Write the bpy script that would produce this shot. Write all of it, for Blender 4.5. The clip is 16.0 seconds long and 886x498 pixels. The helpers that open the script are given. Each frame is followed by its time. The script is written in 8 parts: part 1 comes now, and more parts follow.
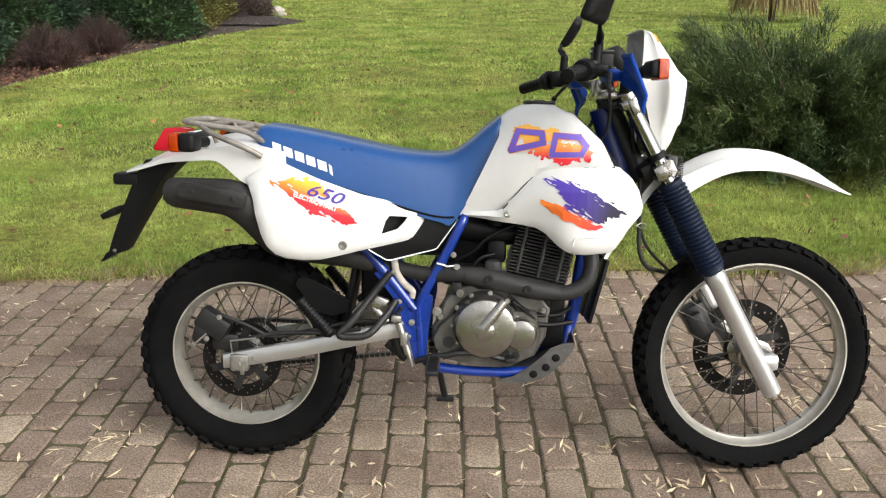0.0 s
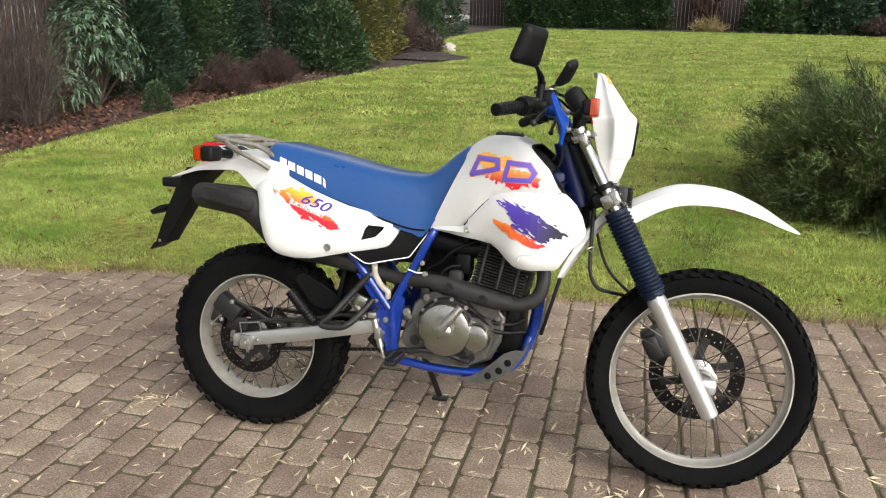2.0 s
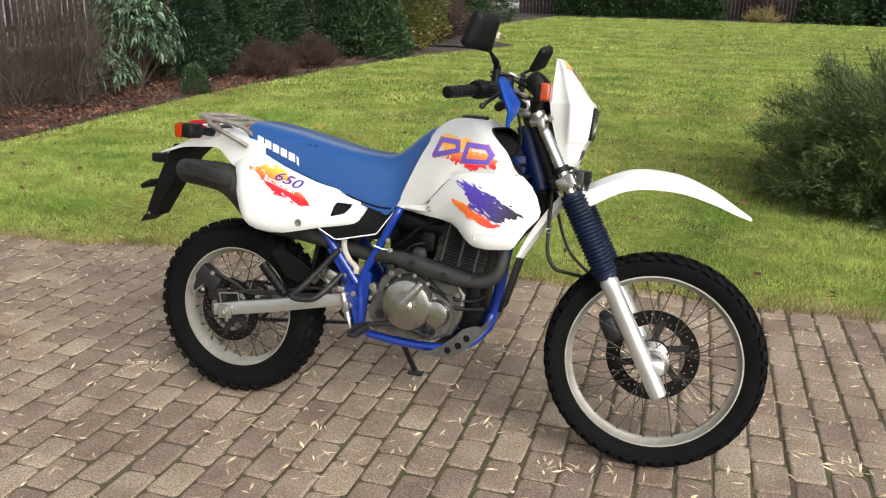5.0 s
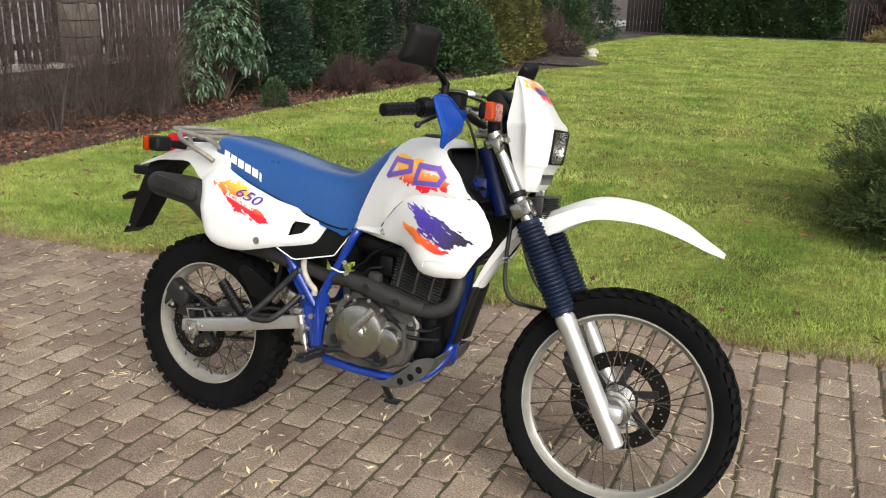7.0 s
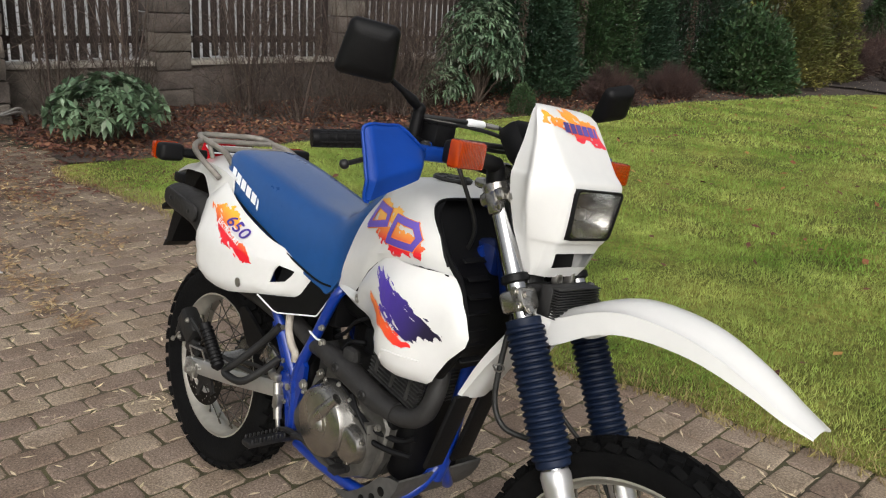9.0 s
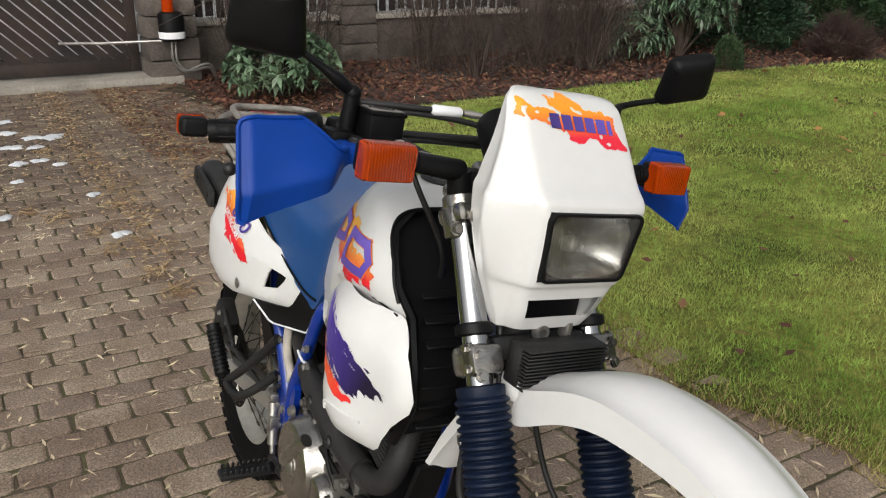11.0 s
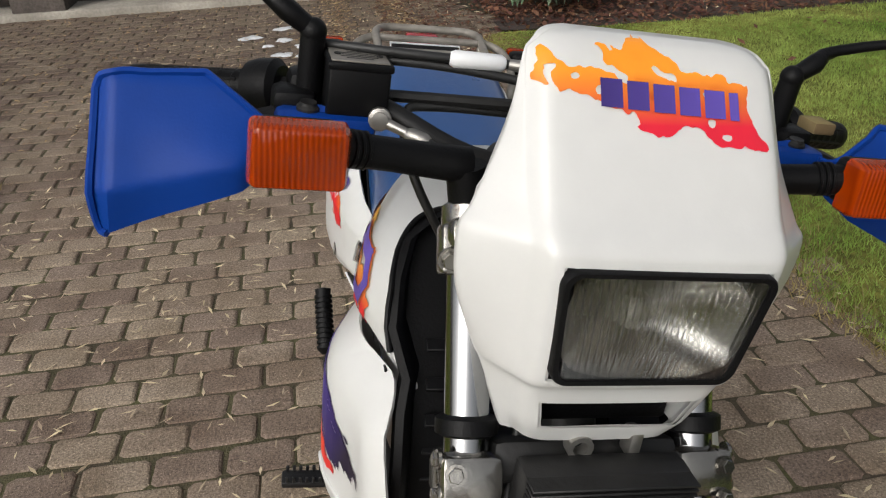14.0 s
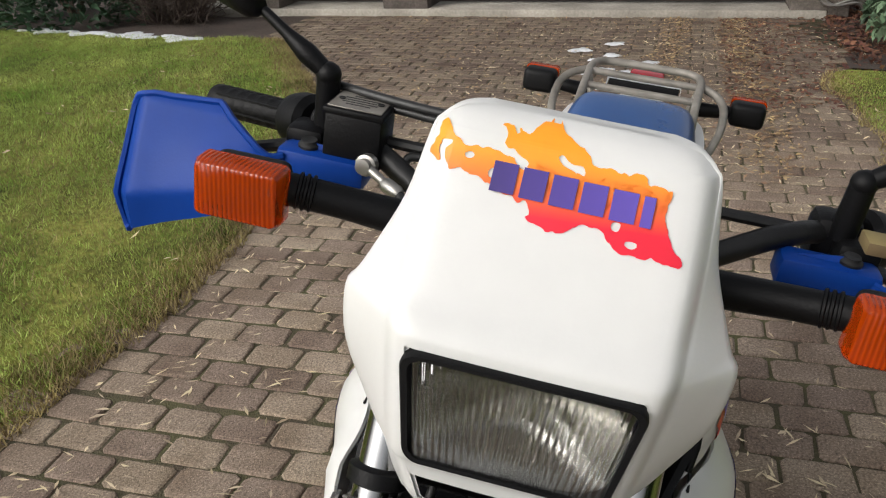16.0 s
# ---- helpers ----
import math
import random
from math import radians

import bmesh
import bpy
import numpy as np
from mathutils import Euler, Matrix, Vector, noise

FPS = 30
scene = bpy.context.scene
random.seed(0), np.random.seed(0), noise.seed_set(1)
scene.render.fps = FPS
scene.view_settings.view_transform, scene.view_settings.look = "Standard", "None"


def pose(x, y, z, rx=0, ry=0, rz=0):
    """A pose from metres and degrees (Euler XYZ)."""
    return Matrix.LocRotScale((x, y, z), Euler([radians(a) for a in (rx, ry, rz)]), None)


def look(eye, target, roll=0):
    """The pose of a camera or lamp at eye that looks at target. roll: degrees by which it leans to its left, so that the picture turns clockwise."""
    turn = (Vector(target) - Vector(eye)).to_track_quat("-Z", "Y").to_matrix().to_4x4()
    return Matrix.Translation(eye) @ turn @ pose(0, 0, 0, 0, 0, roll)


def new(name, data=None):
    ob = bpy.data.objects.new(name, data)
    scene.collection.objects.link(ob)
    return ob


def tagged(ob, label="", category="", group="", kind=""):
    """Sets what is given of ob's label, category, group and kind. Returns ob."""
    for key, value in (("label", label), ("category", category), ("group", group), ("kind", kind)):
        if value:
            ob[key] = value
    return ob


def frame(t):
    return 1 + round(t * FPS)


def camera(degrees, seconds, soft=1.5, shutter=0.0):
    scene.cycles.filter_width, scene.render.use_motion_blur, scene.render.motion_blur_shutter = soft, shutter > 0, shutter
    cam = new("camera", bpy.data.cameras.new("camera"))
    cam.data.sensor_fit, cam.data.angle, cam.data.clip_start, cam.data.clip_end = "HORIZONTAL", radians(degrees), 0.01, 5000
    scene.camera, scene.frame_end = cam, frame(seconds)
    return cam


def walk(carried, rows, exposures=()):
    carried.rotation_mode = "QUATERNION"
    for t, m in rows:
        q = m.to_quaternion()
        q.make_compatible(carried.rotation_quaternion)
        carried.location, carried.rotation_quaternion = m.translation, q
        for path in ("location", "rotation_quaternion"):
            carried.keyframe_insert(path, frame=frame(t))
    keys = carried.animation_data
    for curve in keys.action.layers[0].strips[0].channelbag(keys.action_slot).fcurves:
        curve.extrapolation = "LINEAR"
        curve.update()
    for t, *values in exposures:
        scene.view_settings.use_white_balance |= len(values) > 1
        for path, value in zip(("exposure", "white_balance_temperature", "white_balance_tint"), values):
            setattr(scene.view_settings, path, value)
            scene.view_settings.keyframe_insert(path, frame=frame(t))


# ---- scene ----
cam = camera(55.2, 16.0, 1.15)
METRES, EYE, TILT, LEAN, TURN = 5.119, 1.5, 0.0, 0.0, 0.0
PATH = [
    (0, (0.108, 0.116, 1.462), (0.073, 2.004, 0.804), 0.2),
    (0.5, (0.287, 0.182, 1.451), (0.158, 2.074, 0.815), 0.2),
    (1, (0.453, 0.144, 1.481), (0.193, 2.03, 0.868), 0.0),
    (1.5, (0.671, -0.007, 1.481), (0.279, 1.862, 0.888), 0.7),
    (2, (0.755, -0.139, 1.497), (0.312, 1.723, 0.915), 0.7),
    (2.5, (0.755, -0.251, 1.504), (0.302, 1.612, 0.937), 0.3),
    (3, (0.784, -0.35, 1.505), (0.336, 1.513, 0.934), 0.0),
    (3.5, (0.85, -0.338, 1.502), (0.387, 1.518, 0.917), -0.3),
    (4, (0.985, -0.239, 1.495), (0.475, 1.603, 0.907), 0.9),
    (4.2, (1.011, -0.209, 1.505), (0.492, 1.628, 0.909), 1.3),
    (6.3, (1.2, -0.101, 1.49), (0.552, 1.691, 0.883), 0.2),
    (6.5, (1.291, -0.04, 1.491), (0.601, 1.74, 0.893), 0.9),
    (7, (1.436, 0.143, 1.493), (0.647, 1.888, 0.914), 1.3),
    (7.5, (1.507, 0.413, 1.491), (0.605, 2.111, 0.94), 1.2),
    (8, (1.603, 0.679, 1.486), (0.516, 2.265, 0.937), 1.3),
    (8.2, (1.655, 0.795, 1.478), (0.492, 2.329, 0.936), 2.2),
    (10.3, (1.616, 1.659, 1.472), (0.09, 2.743, 0.769), 0.9),
    (10.5, (1.622, 1.727, 1.475), (0.058, 2.751, 0.765), 1.0),
    (11, (1.557, 1.814, 1.472), (-0.059, 2.754, 0.76), 0.9),
    (11.5, (1.363, 1.866, 1.481), (-0.266, 2.765, 0.748), -0.1),
    (12, (1.214, 1.906, 1.488), (-0.392, 2.8, 0.699), -1.2),
    (12.5, (1.156, 2.001, 1.429), (-0.421, 2.846, 0.535), -1.3),
    (13, (1.117, 2.153, 1.413), (-0.511, 2.829, 0.468), -1.8),
    (13.5, (1.127, 2.242, 1.396), (-0.584, 2.69, 0.462), -2.7),
    (14, (1.233, 2.299, 1.41), (-0.537, 2.552, 0.515), -2.8),
    (14.5, (1.316, 2.438, 1.425), (-0.494, 2.396, 0.575), -2.2),
    (15, (1.379, 2.591, 1.432), (-0.407, 2.253, 0.596), -1.6),
    (15.5, (1.321, 2.628, 1.431), (-0.44, 2.171, 0.599), -1.8),
    (16, (1.202, 2.628, 1.436), (-0.537, 2.115, 0.592), -2.6),
]
walk(cam, [(t, look(eye, target, roll)) for t, eye, target, roll in PATH], [(0, 0.72), (4, 0.7), (7, 0.62), (8.2, 0.32), (10.5, 0.04), (12, -0.06), (13.2, -0.18), (14.5, -0.06), (16, 0.12)])

# ---- light ----
world = bpy.data.worlds.new("world")
scene.world = world
world.use_nodes = True
wn, wl = world.node_tree.nodes, world.node_tree.links
sky = wn.new("ShaderNodeTexSky")
sky.sky_type, sky.sun_disc = "NISHITA", False
sky.sun_elevation, sky.sun_rotation = radians(34), radians(131)
sky.air_density, sky.dust_density, sky.ozone_density = 1.0, 6.0, 1.0
veil = wn.new("ShaderNodeHueSaturation")
veil.inputs["Saturation"].default_value = 0.18
wl.new(sky.outputs[0], veil.inputs["Color"])
wl.new(veil.outputs[0], wn["Background"].inputs["Color"])
wn["Background"].inputs["Strength"].default_value = 0.15
sun_data = bpy.data.lights.new("sun", "SUN")
sun_data.energy, sun_data.angle, sun_data.color = 0.6, radians(45), (1.0, 0.93, 0.82)
sun = new("sun", sun_data)
sun.matrix_world = look((0, 0, 10), (-0.62, 0.54, 10 - 0.56))


# ---- materials ----
def mat(name, c1, c2, scale=4.0, rough=0.5, metal=0.0, bump=0.0, bscale=60.0, coat=0.0, fine=0.15, fscale=40.0,
        island=0.0, obj=0.0, rvar=0.1, trans=0.0, spec=0.5, sheen=0.0, speck=0.0, world_space=False, patch=0.0, damp=0.0):
    """Two-scale noise colour between c1 and c2, varied roughness, fine relief."""
    m = bpy.data.materials.new(name)
    m.use_nodes = True
    n, k = m.node_tree.nodes, m.node_tree.links
    b = n["Principled BSDF"]
    tc = n.new("ShaderNodeTexCoord")
    no = n.new("ShaderNodeTexNoise")
    no.inputs["Scale"].default_value, no.inputs["Detail"].default_value = scale, 6
    place = tc.outputs["Object"]
    if world_space:
        place = n.new("ShaderNodeNewGeometry").outputs["Position"]
    k.new(place, no.inputs["Vector"])
    nf = n.new("ShaderNodeTexNoise")
    nf.inputs["Scale"].default_value, nf.inputs["Detail"].default_value = fscale, 4
    k.new(place, nf.inputs["Vector"])
    ramp = n.new("ShaderNodeValToRGB")
    ramp.color_ramp.elements[0].position, ramp.color_ramp.elements[1].position = 0.32, 0.68
    ramp.color_ramp.elements[0].color, ramp.color_ramp.elements[1].color = (*c1, 1), (*c2, 1)
    k.new(no.outputs["Fac"], ramp.inputs["Fac"])
    val = n.new("ShaderNodeMapRange")
    val.inputs["From Min"].default_value, val.inputs["From Max"].default_value = 0.25, 0.75
    val.inputs["To Min"].default_value, val.inputs["To Max"].default_value = 1 - fine, 1 + fine
    k.new(nf.outputs["Fac"], val.inputs["Value"])
    hsv = n.new("ShaderNodeHueSaturation")
    k.new(ramp.outputs["Color"], hsv.inputs["Color"])
    last = val.outputs["Result"]
    if patch:
        # broad mottling
        np_ = n.new("ShaderNodeTexNoise")
        np_.inputs["Scale"].default_value, np_.inputs["Detail"].default_value = patch, 3
        k.new(place, np_.inputs["Vector"])
        pr = n.new("ShaderNodeMapRange")
        pr.inputs["From Min"].default_value, pr.inputs["From Max"].default_value = 0.3, 0.7
        pr.inputs["To Min"].default_value, pr.inputs["To Max"].default_value = 0.72, 1.22
        k.new(np_.outputs["Fac"], pr.inputs["Value"])
        pm = n.new("ShaderNodeMath")
        pm.operation = "MULTIPLY"
        k.new(last, pm.inputs[0])
        k.new(pr.outputs["Result"], pm.inputs[1])
        last = pm.outputs[0]
    if speck:
        # pale grains of aggregate
        vo = n.new("ShaderNodeTexVoronoi")
        vo.inputs["Scale"].default_value = 170
        k.new(place, vo.inputs["Vector"])
        sr = n.new("ShaderNodeMapRange")
        sr.inputs["From Min"].default_value, sr.inputs["From Max"].default_value = 0.14, 0.24
        sr.inputs["To Min"].default_value, sr.inputs["To Max"].default_value = 1.0 + speck, 1.0
        k.new(vo.outputs["Distance"], sr.inputs["Value"])
        sm = n.new("ShaderNodeMath")
        sm.operation = "MULTIPLY"
        k.new(last, sm.inputs[0])
        k.new(sr.outputs["Result"], sm.inputs[1])
        last = sm.outputs[0]
    for amount, node, socket in ((island, "ShaderNodeNewGeometry", "Random Per Island"), (obj, "ShaderNodeObjectInfo", "Random")):
        if amount:
            g = n.new(node)
            mr = n.new("ShaderNodeMapRange")
            mr.inputs["To Min"].default_value, mr.inputs["To Max"].default_value = 1 - amount, 1 + amount
            k.new(g.outputs[socket], mr.inputs["Value"])
            mu = n.new("ShaderNodeMath")
            mu.operation = "MULTIPLY"
            k.new(last, mu.inputs[0])
            k.new(mr.outputs["Result"], mu.inputs[1])
            last = mu.outputs[0]
            hr = n.new("ShaderNodeMapRange")
            hr.inputs["To Min"].default_value, hr.inputs["To Max"].default_value = 0.5 - amount * 0.05, 0.5 + amount * 0.05
            k.new(g.outputs[socket], hr.inputs["Value"])
            k.new(hr.outputs["Result"], hsv.inputs["Hue"])
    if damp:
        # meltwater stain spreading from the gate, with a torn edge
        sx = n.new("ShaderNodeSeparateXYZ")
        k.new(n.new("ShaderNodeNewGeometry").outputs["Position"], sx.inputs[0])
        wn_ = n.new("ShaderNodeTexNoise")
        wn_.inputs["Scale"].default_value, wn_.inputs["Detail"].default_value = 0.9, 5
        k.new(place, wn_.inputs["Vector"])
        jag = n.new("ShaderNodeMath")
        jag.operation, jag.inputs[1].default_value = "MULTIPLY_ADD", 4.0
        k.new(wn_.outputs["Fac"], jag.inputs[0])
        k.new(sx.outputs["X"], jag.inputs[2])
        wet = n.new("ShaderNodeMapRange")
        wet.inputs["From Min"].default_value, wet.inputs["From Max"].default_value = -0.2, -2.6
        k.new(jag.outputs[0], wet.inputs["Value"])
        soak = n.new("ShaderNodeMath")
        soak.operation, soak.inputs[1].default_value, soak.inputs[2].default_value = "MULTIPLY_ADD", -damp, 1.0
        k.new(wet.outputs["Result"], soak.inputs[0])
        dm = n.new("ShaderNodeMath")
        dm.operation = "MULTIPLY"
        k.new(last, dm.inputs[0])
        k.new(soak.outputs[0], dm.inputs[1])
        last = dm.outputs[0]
    k.new(last, hsv.inputs["Value"])
    k.new(hsv.outputs["Color"], b.inputs["Base Color"])
    rr = n.new("ShaderNodeMapRange")
    rr.inputs["To Min"].default_value, rr.inputs["To Max"].default_value = max(0.02, rough - rvar), min(1, rough + rvar)
    k.new(no.outputs["Fac"], rr.inputs["Value"])
    k.new(rr.outputs["Result"], b.inputs["Roughness"])
    b.inputs["Metallic"].default_value = metal
    b.inputs["Coat Weight"].default_value = coat
    b.inputs["Coat Roughness"].default_value = 0.08
    b.inputs["Specular IOR Level"].default_value = spec
    b.inputs["Sheen Weight"].default_value = sheen
    if trans:
        tl = n.new("ShaderNodeBsdfTranslucent")
        k.new(hsv.outputs["Color"], tl.inputs["Color"])
        mix = n.new("ShaderNodeMixShader")
        mix.inputs[0].default_value = trans
        k.new(b.outputs[0], mix.inputs[1])
        k.new(tl.outputs[0], mix.inputs[2])
        k.new(mix.outputs[0], n["Material Output"].inputs["Surface"])
    if bump:
        bn = n.new("ShaderNodeTexNoise")
        bn.inputs["Scale"].default_value, bn.inputs["Detail"].default_value = bscale, 5
        k.new(tc.outputs["Object"], bn.inputs["Vector"])
        bp = n.new("ShaderNodeBump")
        bp.inputs["Strength"].default_value, bp.inputs["Distance"].default_value = bump, 0.01
        k.new(bn.outputs["Fac"], bp.inputs["Height"])
        k.new(bp.outputs["Normal"], b.inputs["Normal"])
    return m


def fade(name, c1, c2, a, b_, rough=0.35):
    """A printed colour that runs from c1 at the place a to c2 at b_ (object space)."""
    m = mat(name, c1, c2, rough=rough, fine=0.04)
    n, k = m.node_tree.nodes, m.node_tree.links
    tc = n.new("ShaderNodeTexCoord")
    d = Vector(b_) - Vector(a)
    sub = n.new("ShaderNodeVectorMath")
    sub.operation = "SUBTRACT"
    sub.inputs[1].default_value = a
    k.new(tc.outputs["Object"], sub.inputs[0])
    dot = n.new("ShaderNodeVectorMath")
    dot.operation = "DOT_PRODUCT"
    dot.inputs[1].default_value = d / d.length_squared
    k.new(sub.outputs[0], dot.inputs[0])
    ramp = [q for q in n if q.type == "VALTORGB"][0]
    ramp.color_ramp.elements[0].position, ramp.color_ramp.elements[1].position = 0, 1
    k.new(dot.outputs["Value"], ramp.inputs["Fac"])
    return m


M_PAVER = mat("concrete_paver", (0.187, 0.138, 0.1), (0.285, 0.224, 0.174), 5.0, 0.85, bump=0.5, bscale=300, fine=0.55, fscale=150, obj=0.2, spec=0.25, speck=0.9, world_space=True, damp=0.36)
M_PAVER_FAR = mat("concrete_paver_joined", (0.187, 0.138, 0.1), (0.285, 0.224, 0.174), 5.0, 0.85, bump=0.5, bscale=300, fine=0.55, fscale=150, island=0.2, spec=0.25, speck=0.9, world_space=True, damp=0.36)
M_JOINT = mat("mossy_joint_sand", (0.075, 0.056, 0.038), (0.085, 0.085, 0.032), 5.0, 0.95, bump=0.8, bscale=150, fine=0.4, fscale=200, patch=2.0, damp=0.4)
M_SOIL = mat("bark_soil", (0.03, 0.02, 0.015), (0.07, 0.05, 0.04), 2.0, 0.95, bump=1.0, bscale=40, fine=0.4, fscale=60)
M_TURF = mat("turf", (0.07, 0.085, 0.02), (0.24, 0.235, 0.06), 1.4, 0.9, bump=1.0, bscale=90, fine=0.5, fscale=24, spec=0.1, patch=3.0)
M_BLADE = mat("grass_blade", (0.165, 0.275, 0.045), (0.42, 0.47, 0.135), 1.3, 0.6, fine=0.3, fscale=30, island=0.32, trans=0.3, spec=0.2, patch=7.0)
M_DRY = mat("dry_grass", (0.17, 0.13, 0.05), (0.36, 0.28, 0.125), 3, 0.7, island=0.45, trans=0.2)
M_STRAW = mat("pale_leaf", (0.42, 0.33, 0.2), (0.66, 0.55, 0.38), 3, 0.7, island=0.35)
M_TAN = mat("tan_leaf", (0.22, 0.13, 0.06), (0.42, 0.29, 0.16), 3, 0.75, island=0.45)
M_LITTER = mat("brown_leaf", (0.07, 0.026, 0.016), (0.2, 0.085, 0.05), 2, 0.8, island=0.45, trans=0.1)
M_ORANGELEAF = mat("orange_leaf", (0.24, 0.09, 0.03), (0.36, 0.17, 0.06), 2, 0.75, island=0.4)
M_MULCH = mat("dark_mulch", (0.022, 0.016, 0.014), (0.05, 0.036, 0.03), 3, 0.95, bump=1.0, bscale=50, fine=0.4, fscale=50)
M_SNOW = mat("old_snow", (0.5, 0.52, 0.55), (0.68, 0.7, 0.72), 8, 0.8, bump=0.4, bscale=80)
M_CONIFER = mat("dark_conifer", (0.012, 0.035, 0.018), (0.035, 0.075, 0.032), 1.5, 0.7, island=0.5, trans=0.15)
M_YEW = mat("thuja_green", (0.02, 0.05, 0.015), (0.05, 0.09, 0.03), 1.5, 0.7, island=0.5, trans=0.15)
M_GOLD = mat("golden_thuja", (0.07, 0.085, 0.02), (0.19, 0.17, 0.045), 1.5, 0.7, island=0.5, trans=0.2)
M_JUNIPER = mat("juniper_green", (0.022, 0.046, 0.01), (0.105, 0.14, 0.035), 1.6, 0.65, island=0.55, trans=0.15)
M_RHODO = mat("rhododendron_leaf", (0.04, 0.08, 0.042), (0.15, 0.215, 0.125), 2, 0.4, island=0.45, trans=0.1)
M_TWIG = mat("bare_twig", (0.036, 0.024, 0.018), (0.09, 0.064, 0.052), 3, 0.8, island=0.5)
M_REDTWIG = mat("red_brown_twig", (0.03, 0.015, 0.012), (0.07, 0.036, 0.03), 3, 0.8, island=0.4)
M_BARK = mat("bark", (0.05, 0.035, 0.025), (0.1, 0.075, 0.055), 6, 0.9, bump=0.8, bscale=30)
M_FENCE = mat("dark_stained_board", (0.012, 0.0075, 0.006), (0.03, 0.018, 0.0135), 3, 0.75, bump=0.3, bscale=40, fine=0.3, fscale=20, obj=0.25)
M_BLOCK = mat("rough_stone_block", (0.06, 0.05, 0.042), (0.13, 0.11, 0.095), 4, 0.9, bump=0.9, bscale=35, fine=0.3, fscale=50, obj=0.2)
M_CONCRETE = mat("pale_concrete", (0.22, 0.2, 0.17), (0.4, 0.37, 0.32), 2, 0.9, bump=0.4, bscale=60, fine=0.2, fscale=40)
M_ROAD = mat("street_asphalt", (0.2, 0.2, 0.2), (0.3, 0.3, 0.3), 1, 0.8, bump=0.2)
M_STONE = mat("pale_stone", (0.3, 0.27, 0.23), (0.5, 0.46, 0.4), 5, 0.85, bump=0.5, bscale=30)

M_WHITE = mat("white_plastic", (0.64, 0.64, 0.625), (0.68, 0.68, 0.665), 2, 0.3, coat=0.25, fine=0.02, rvar=0.06, bump=0.02, bscale=300)
# blue frame paint again, with the shade at the steering head in its colour
M_FRAME_SHADED = mat("blue_frame_paint_shaded", (0.0012, 0.009, 0.07), (0.002, 0.014, 0.1), 5, 0.4, fine=0.1)
M_BLUE = mat("blue_plastic", (0.002, 0.032, 0.21), (0.003, 0.04, 0.255), 3, 0.42, spec=0.18, fine=0.05, rvar=0.08, bump=0.04, bscale=400)
M_FRAME = mat("blue_frame_paint", (0.002, 0.022, 0.2), (0.004, 0.034, 0.27), 5, 0.3, coat=0.5, fine=0.1, rvar=0.08)
M_SEAT = mat("blue_vinyl", (0.005, 0.05, 0.19), (0.009, 0.066, 0.225), 3, 0.28, coat=0.35, fine=0.06, bump=0.1, bscale=500, rvar=0.08)
M_RUBBER = mat("tyre_rubber", (0.0022, 0.0022, 0.0025), (0.0055, 0.0055, 0.0055), 12, 0.85, spec=0.1, bump=0.2, bscale=120, fine=0.25, fscale=60)
M_BLACK = mat("black_plastic", (0.0025, 0.0025, 0.003), (0.0055, 0.0055, 0.006), 6, 0.5, spec=0.18, bump=0.08, bscale=300, fine=0.15)
M_BLACKMETAL = mat("black_painted_metal", (0.008, 0.008, 0.009), (0.018, 0.0175, 0.017), 8, 0.5, metal=0.2, bump=0.1, bscale=90, fine=0.25)
M_EXHAUST = mat("matt_black_exhaust", (0.012, 0.0115, 0.0115), (0.026, 0.025, 0.0245), 6, 0.55, spec=0.3, bump=0.15, bscale=80, fine=0.25)
M_ALU = mat("cast_aluminium", (0.26, 0.25, 0.23), (0.44, 0.425, 0.395), 7, 0.25, metal=0.95, bump=0.06, bscale=200, fine=0.14)
M_CASE = mat("dark_cast_case", (0.075, 0.072, 0.066), (0.17, 0.163, 0.15), 7, 0.45, metal=0.7, bump=0.1, bscale=200, fine=0.25)
M_SWING = mat("brushed_aluminium", (0.48, 0.48, 0.47), (0.6, 0.6, 0.58), 4, 0.4, metal=0.8, bump=0.05, bscale=150, fine=0.06)
M_FORKLEG = mat("silver_fork_paint", (0.5, 0.5, 0.5), (0.6, 0.6, 0.59), 4, 0.32, metal=0.7, fine=0.05)
M_RIM = mat("alloy_rim", (0.36, 0.345, 0.3), (0.5, 0.48, 0.43), 8, 0.33, metal=0.6, fine=0.12)
M_CHROME = mat("chrome_tube", (0.3, 0.305, 0.31), (0.4, 0.4, 0.405), 3, 0.12, metal=1.0, fine=0.04, rvar=0.04)
M_REFLECT = mat("bright_reflector", (0.42, 0.41, 0.385), (0.56, 0.55, 0.52), 9, 0.2, metal=1.0, fine=0.1, rvar=0.06)
M_STEEL = mat("dull_steel", (0.3, 0.29, 0.27), (0.46, 0.44, 0.41), 14, 0.4, metal=0.9, fine=0.2)
M_DISC = mat("brake_disc_steel", (0.009, 0.008, 0.0075), (0.02, 0.018, 0.016), 12, 0.5, metal=0.3, spec=0.3, fine=0.2)
M_RACK = mat("worn_grey_rack_paint", (0.16, 0.145, 0.125), (0.28, 0.26, 0.23), 14, 0.5, metal=0.3, fine=0.25, bump=0.1)
M_GAITER = mat("dark_blue_gaiter_rubber", (0.002, 0.006, 0.019), (0.0035, 0.01, 0.03), 6, 0.55, spec=0.25, fine=0.15, bump=0.1)
M_FIN = mat("black_fin", (0.03, 0.03, 0.03), (0.085, 0.083, 0.08), 30, 0.45, metal=0.5, fine=0.3)
M_GREYPLASTIC = mat("dark_grey_skid", (0.055, 0.054, 0.052), (0.1, 0.097, 0.093), 9, 0.55, metal=0.3, fine=0.2, bump=0.1)
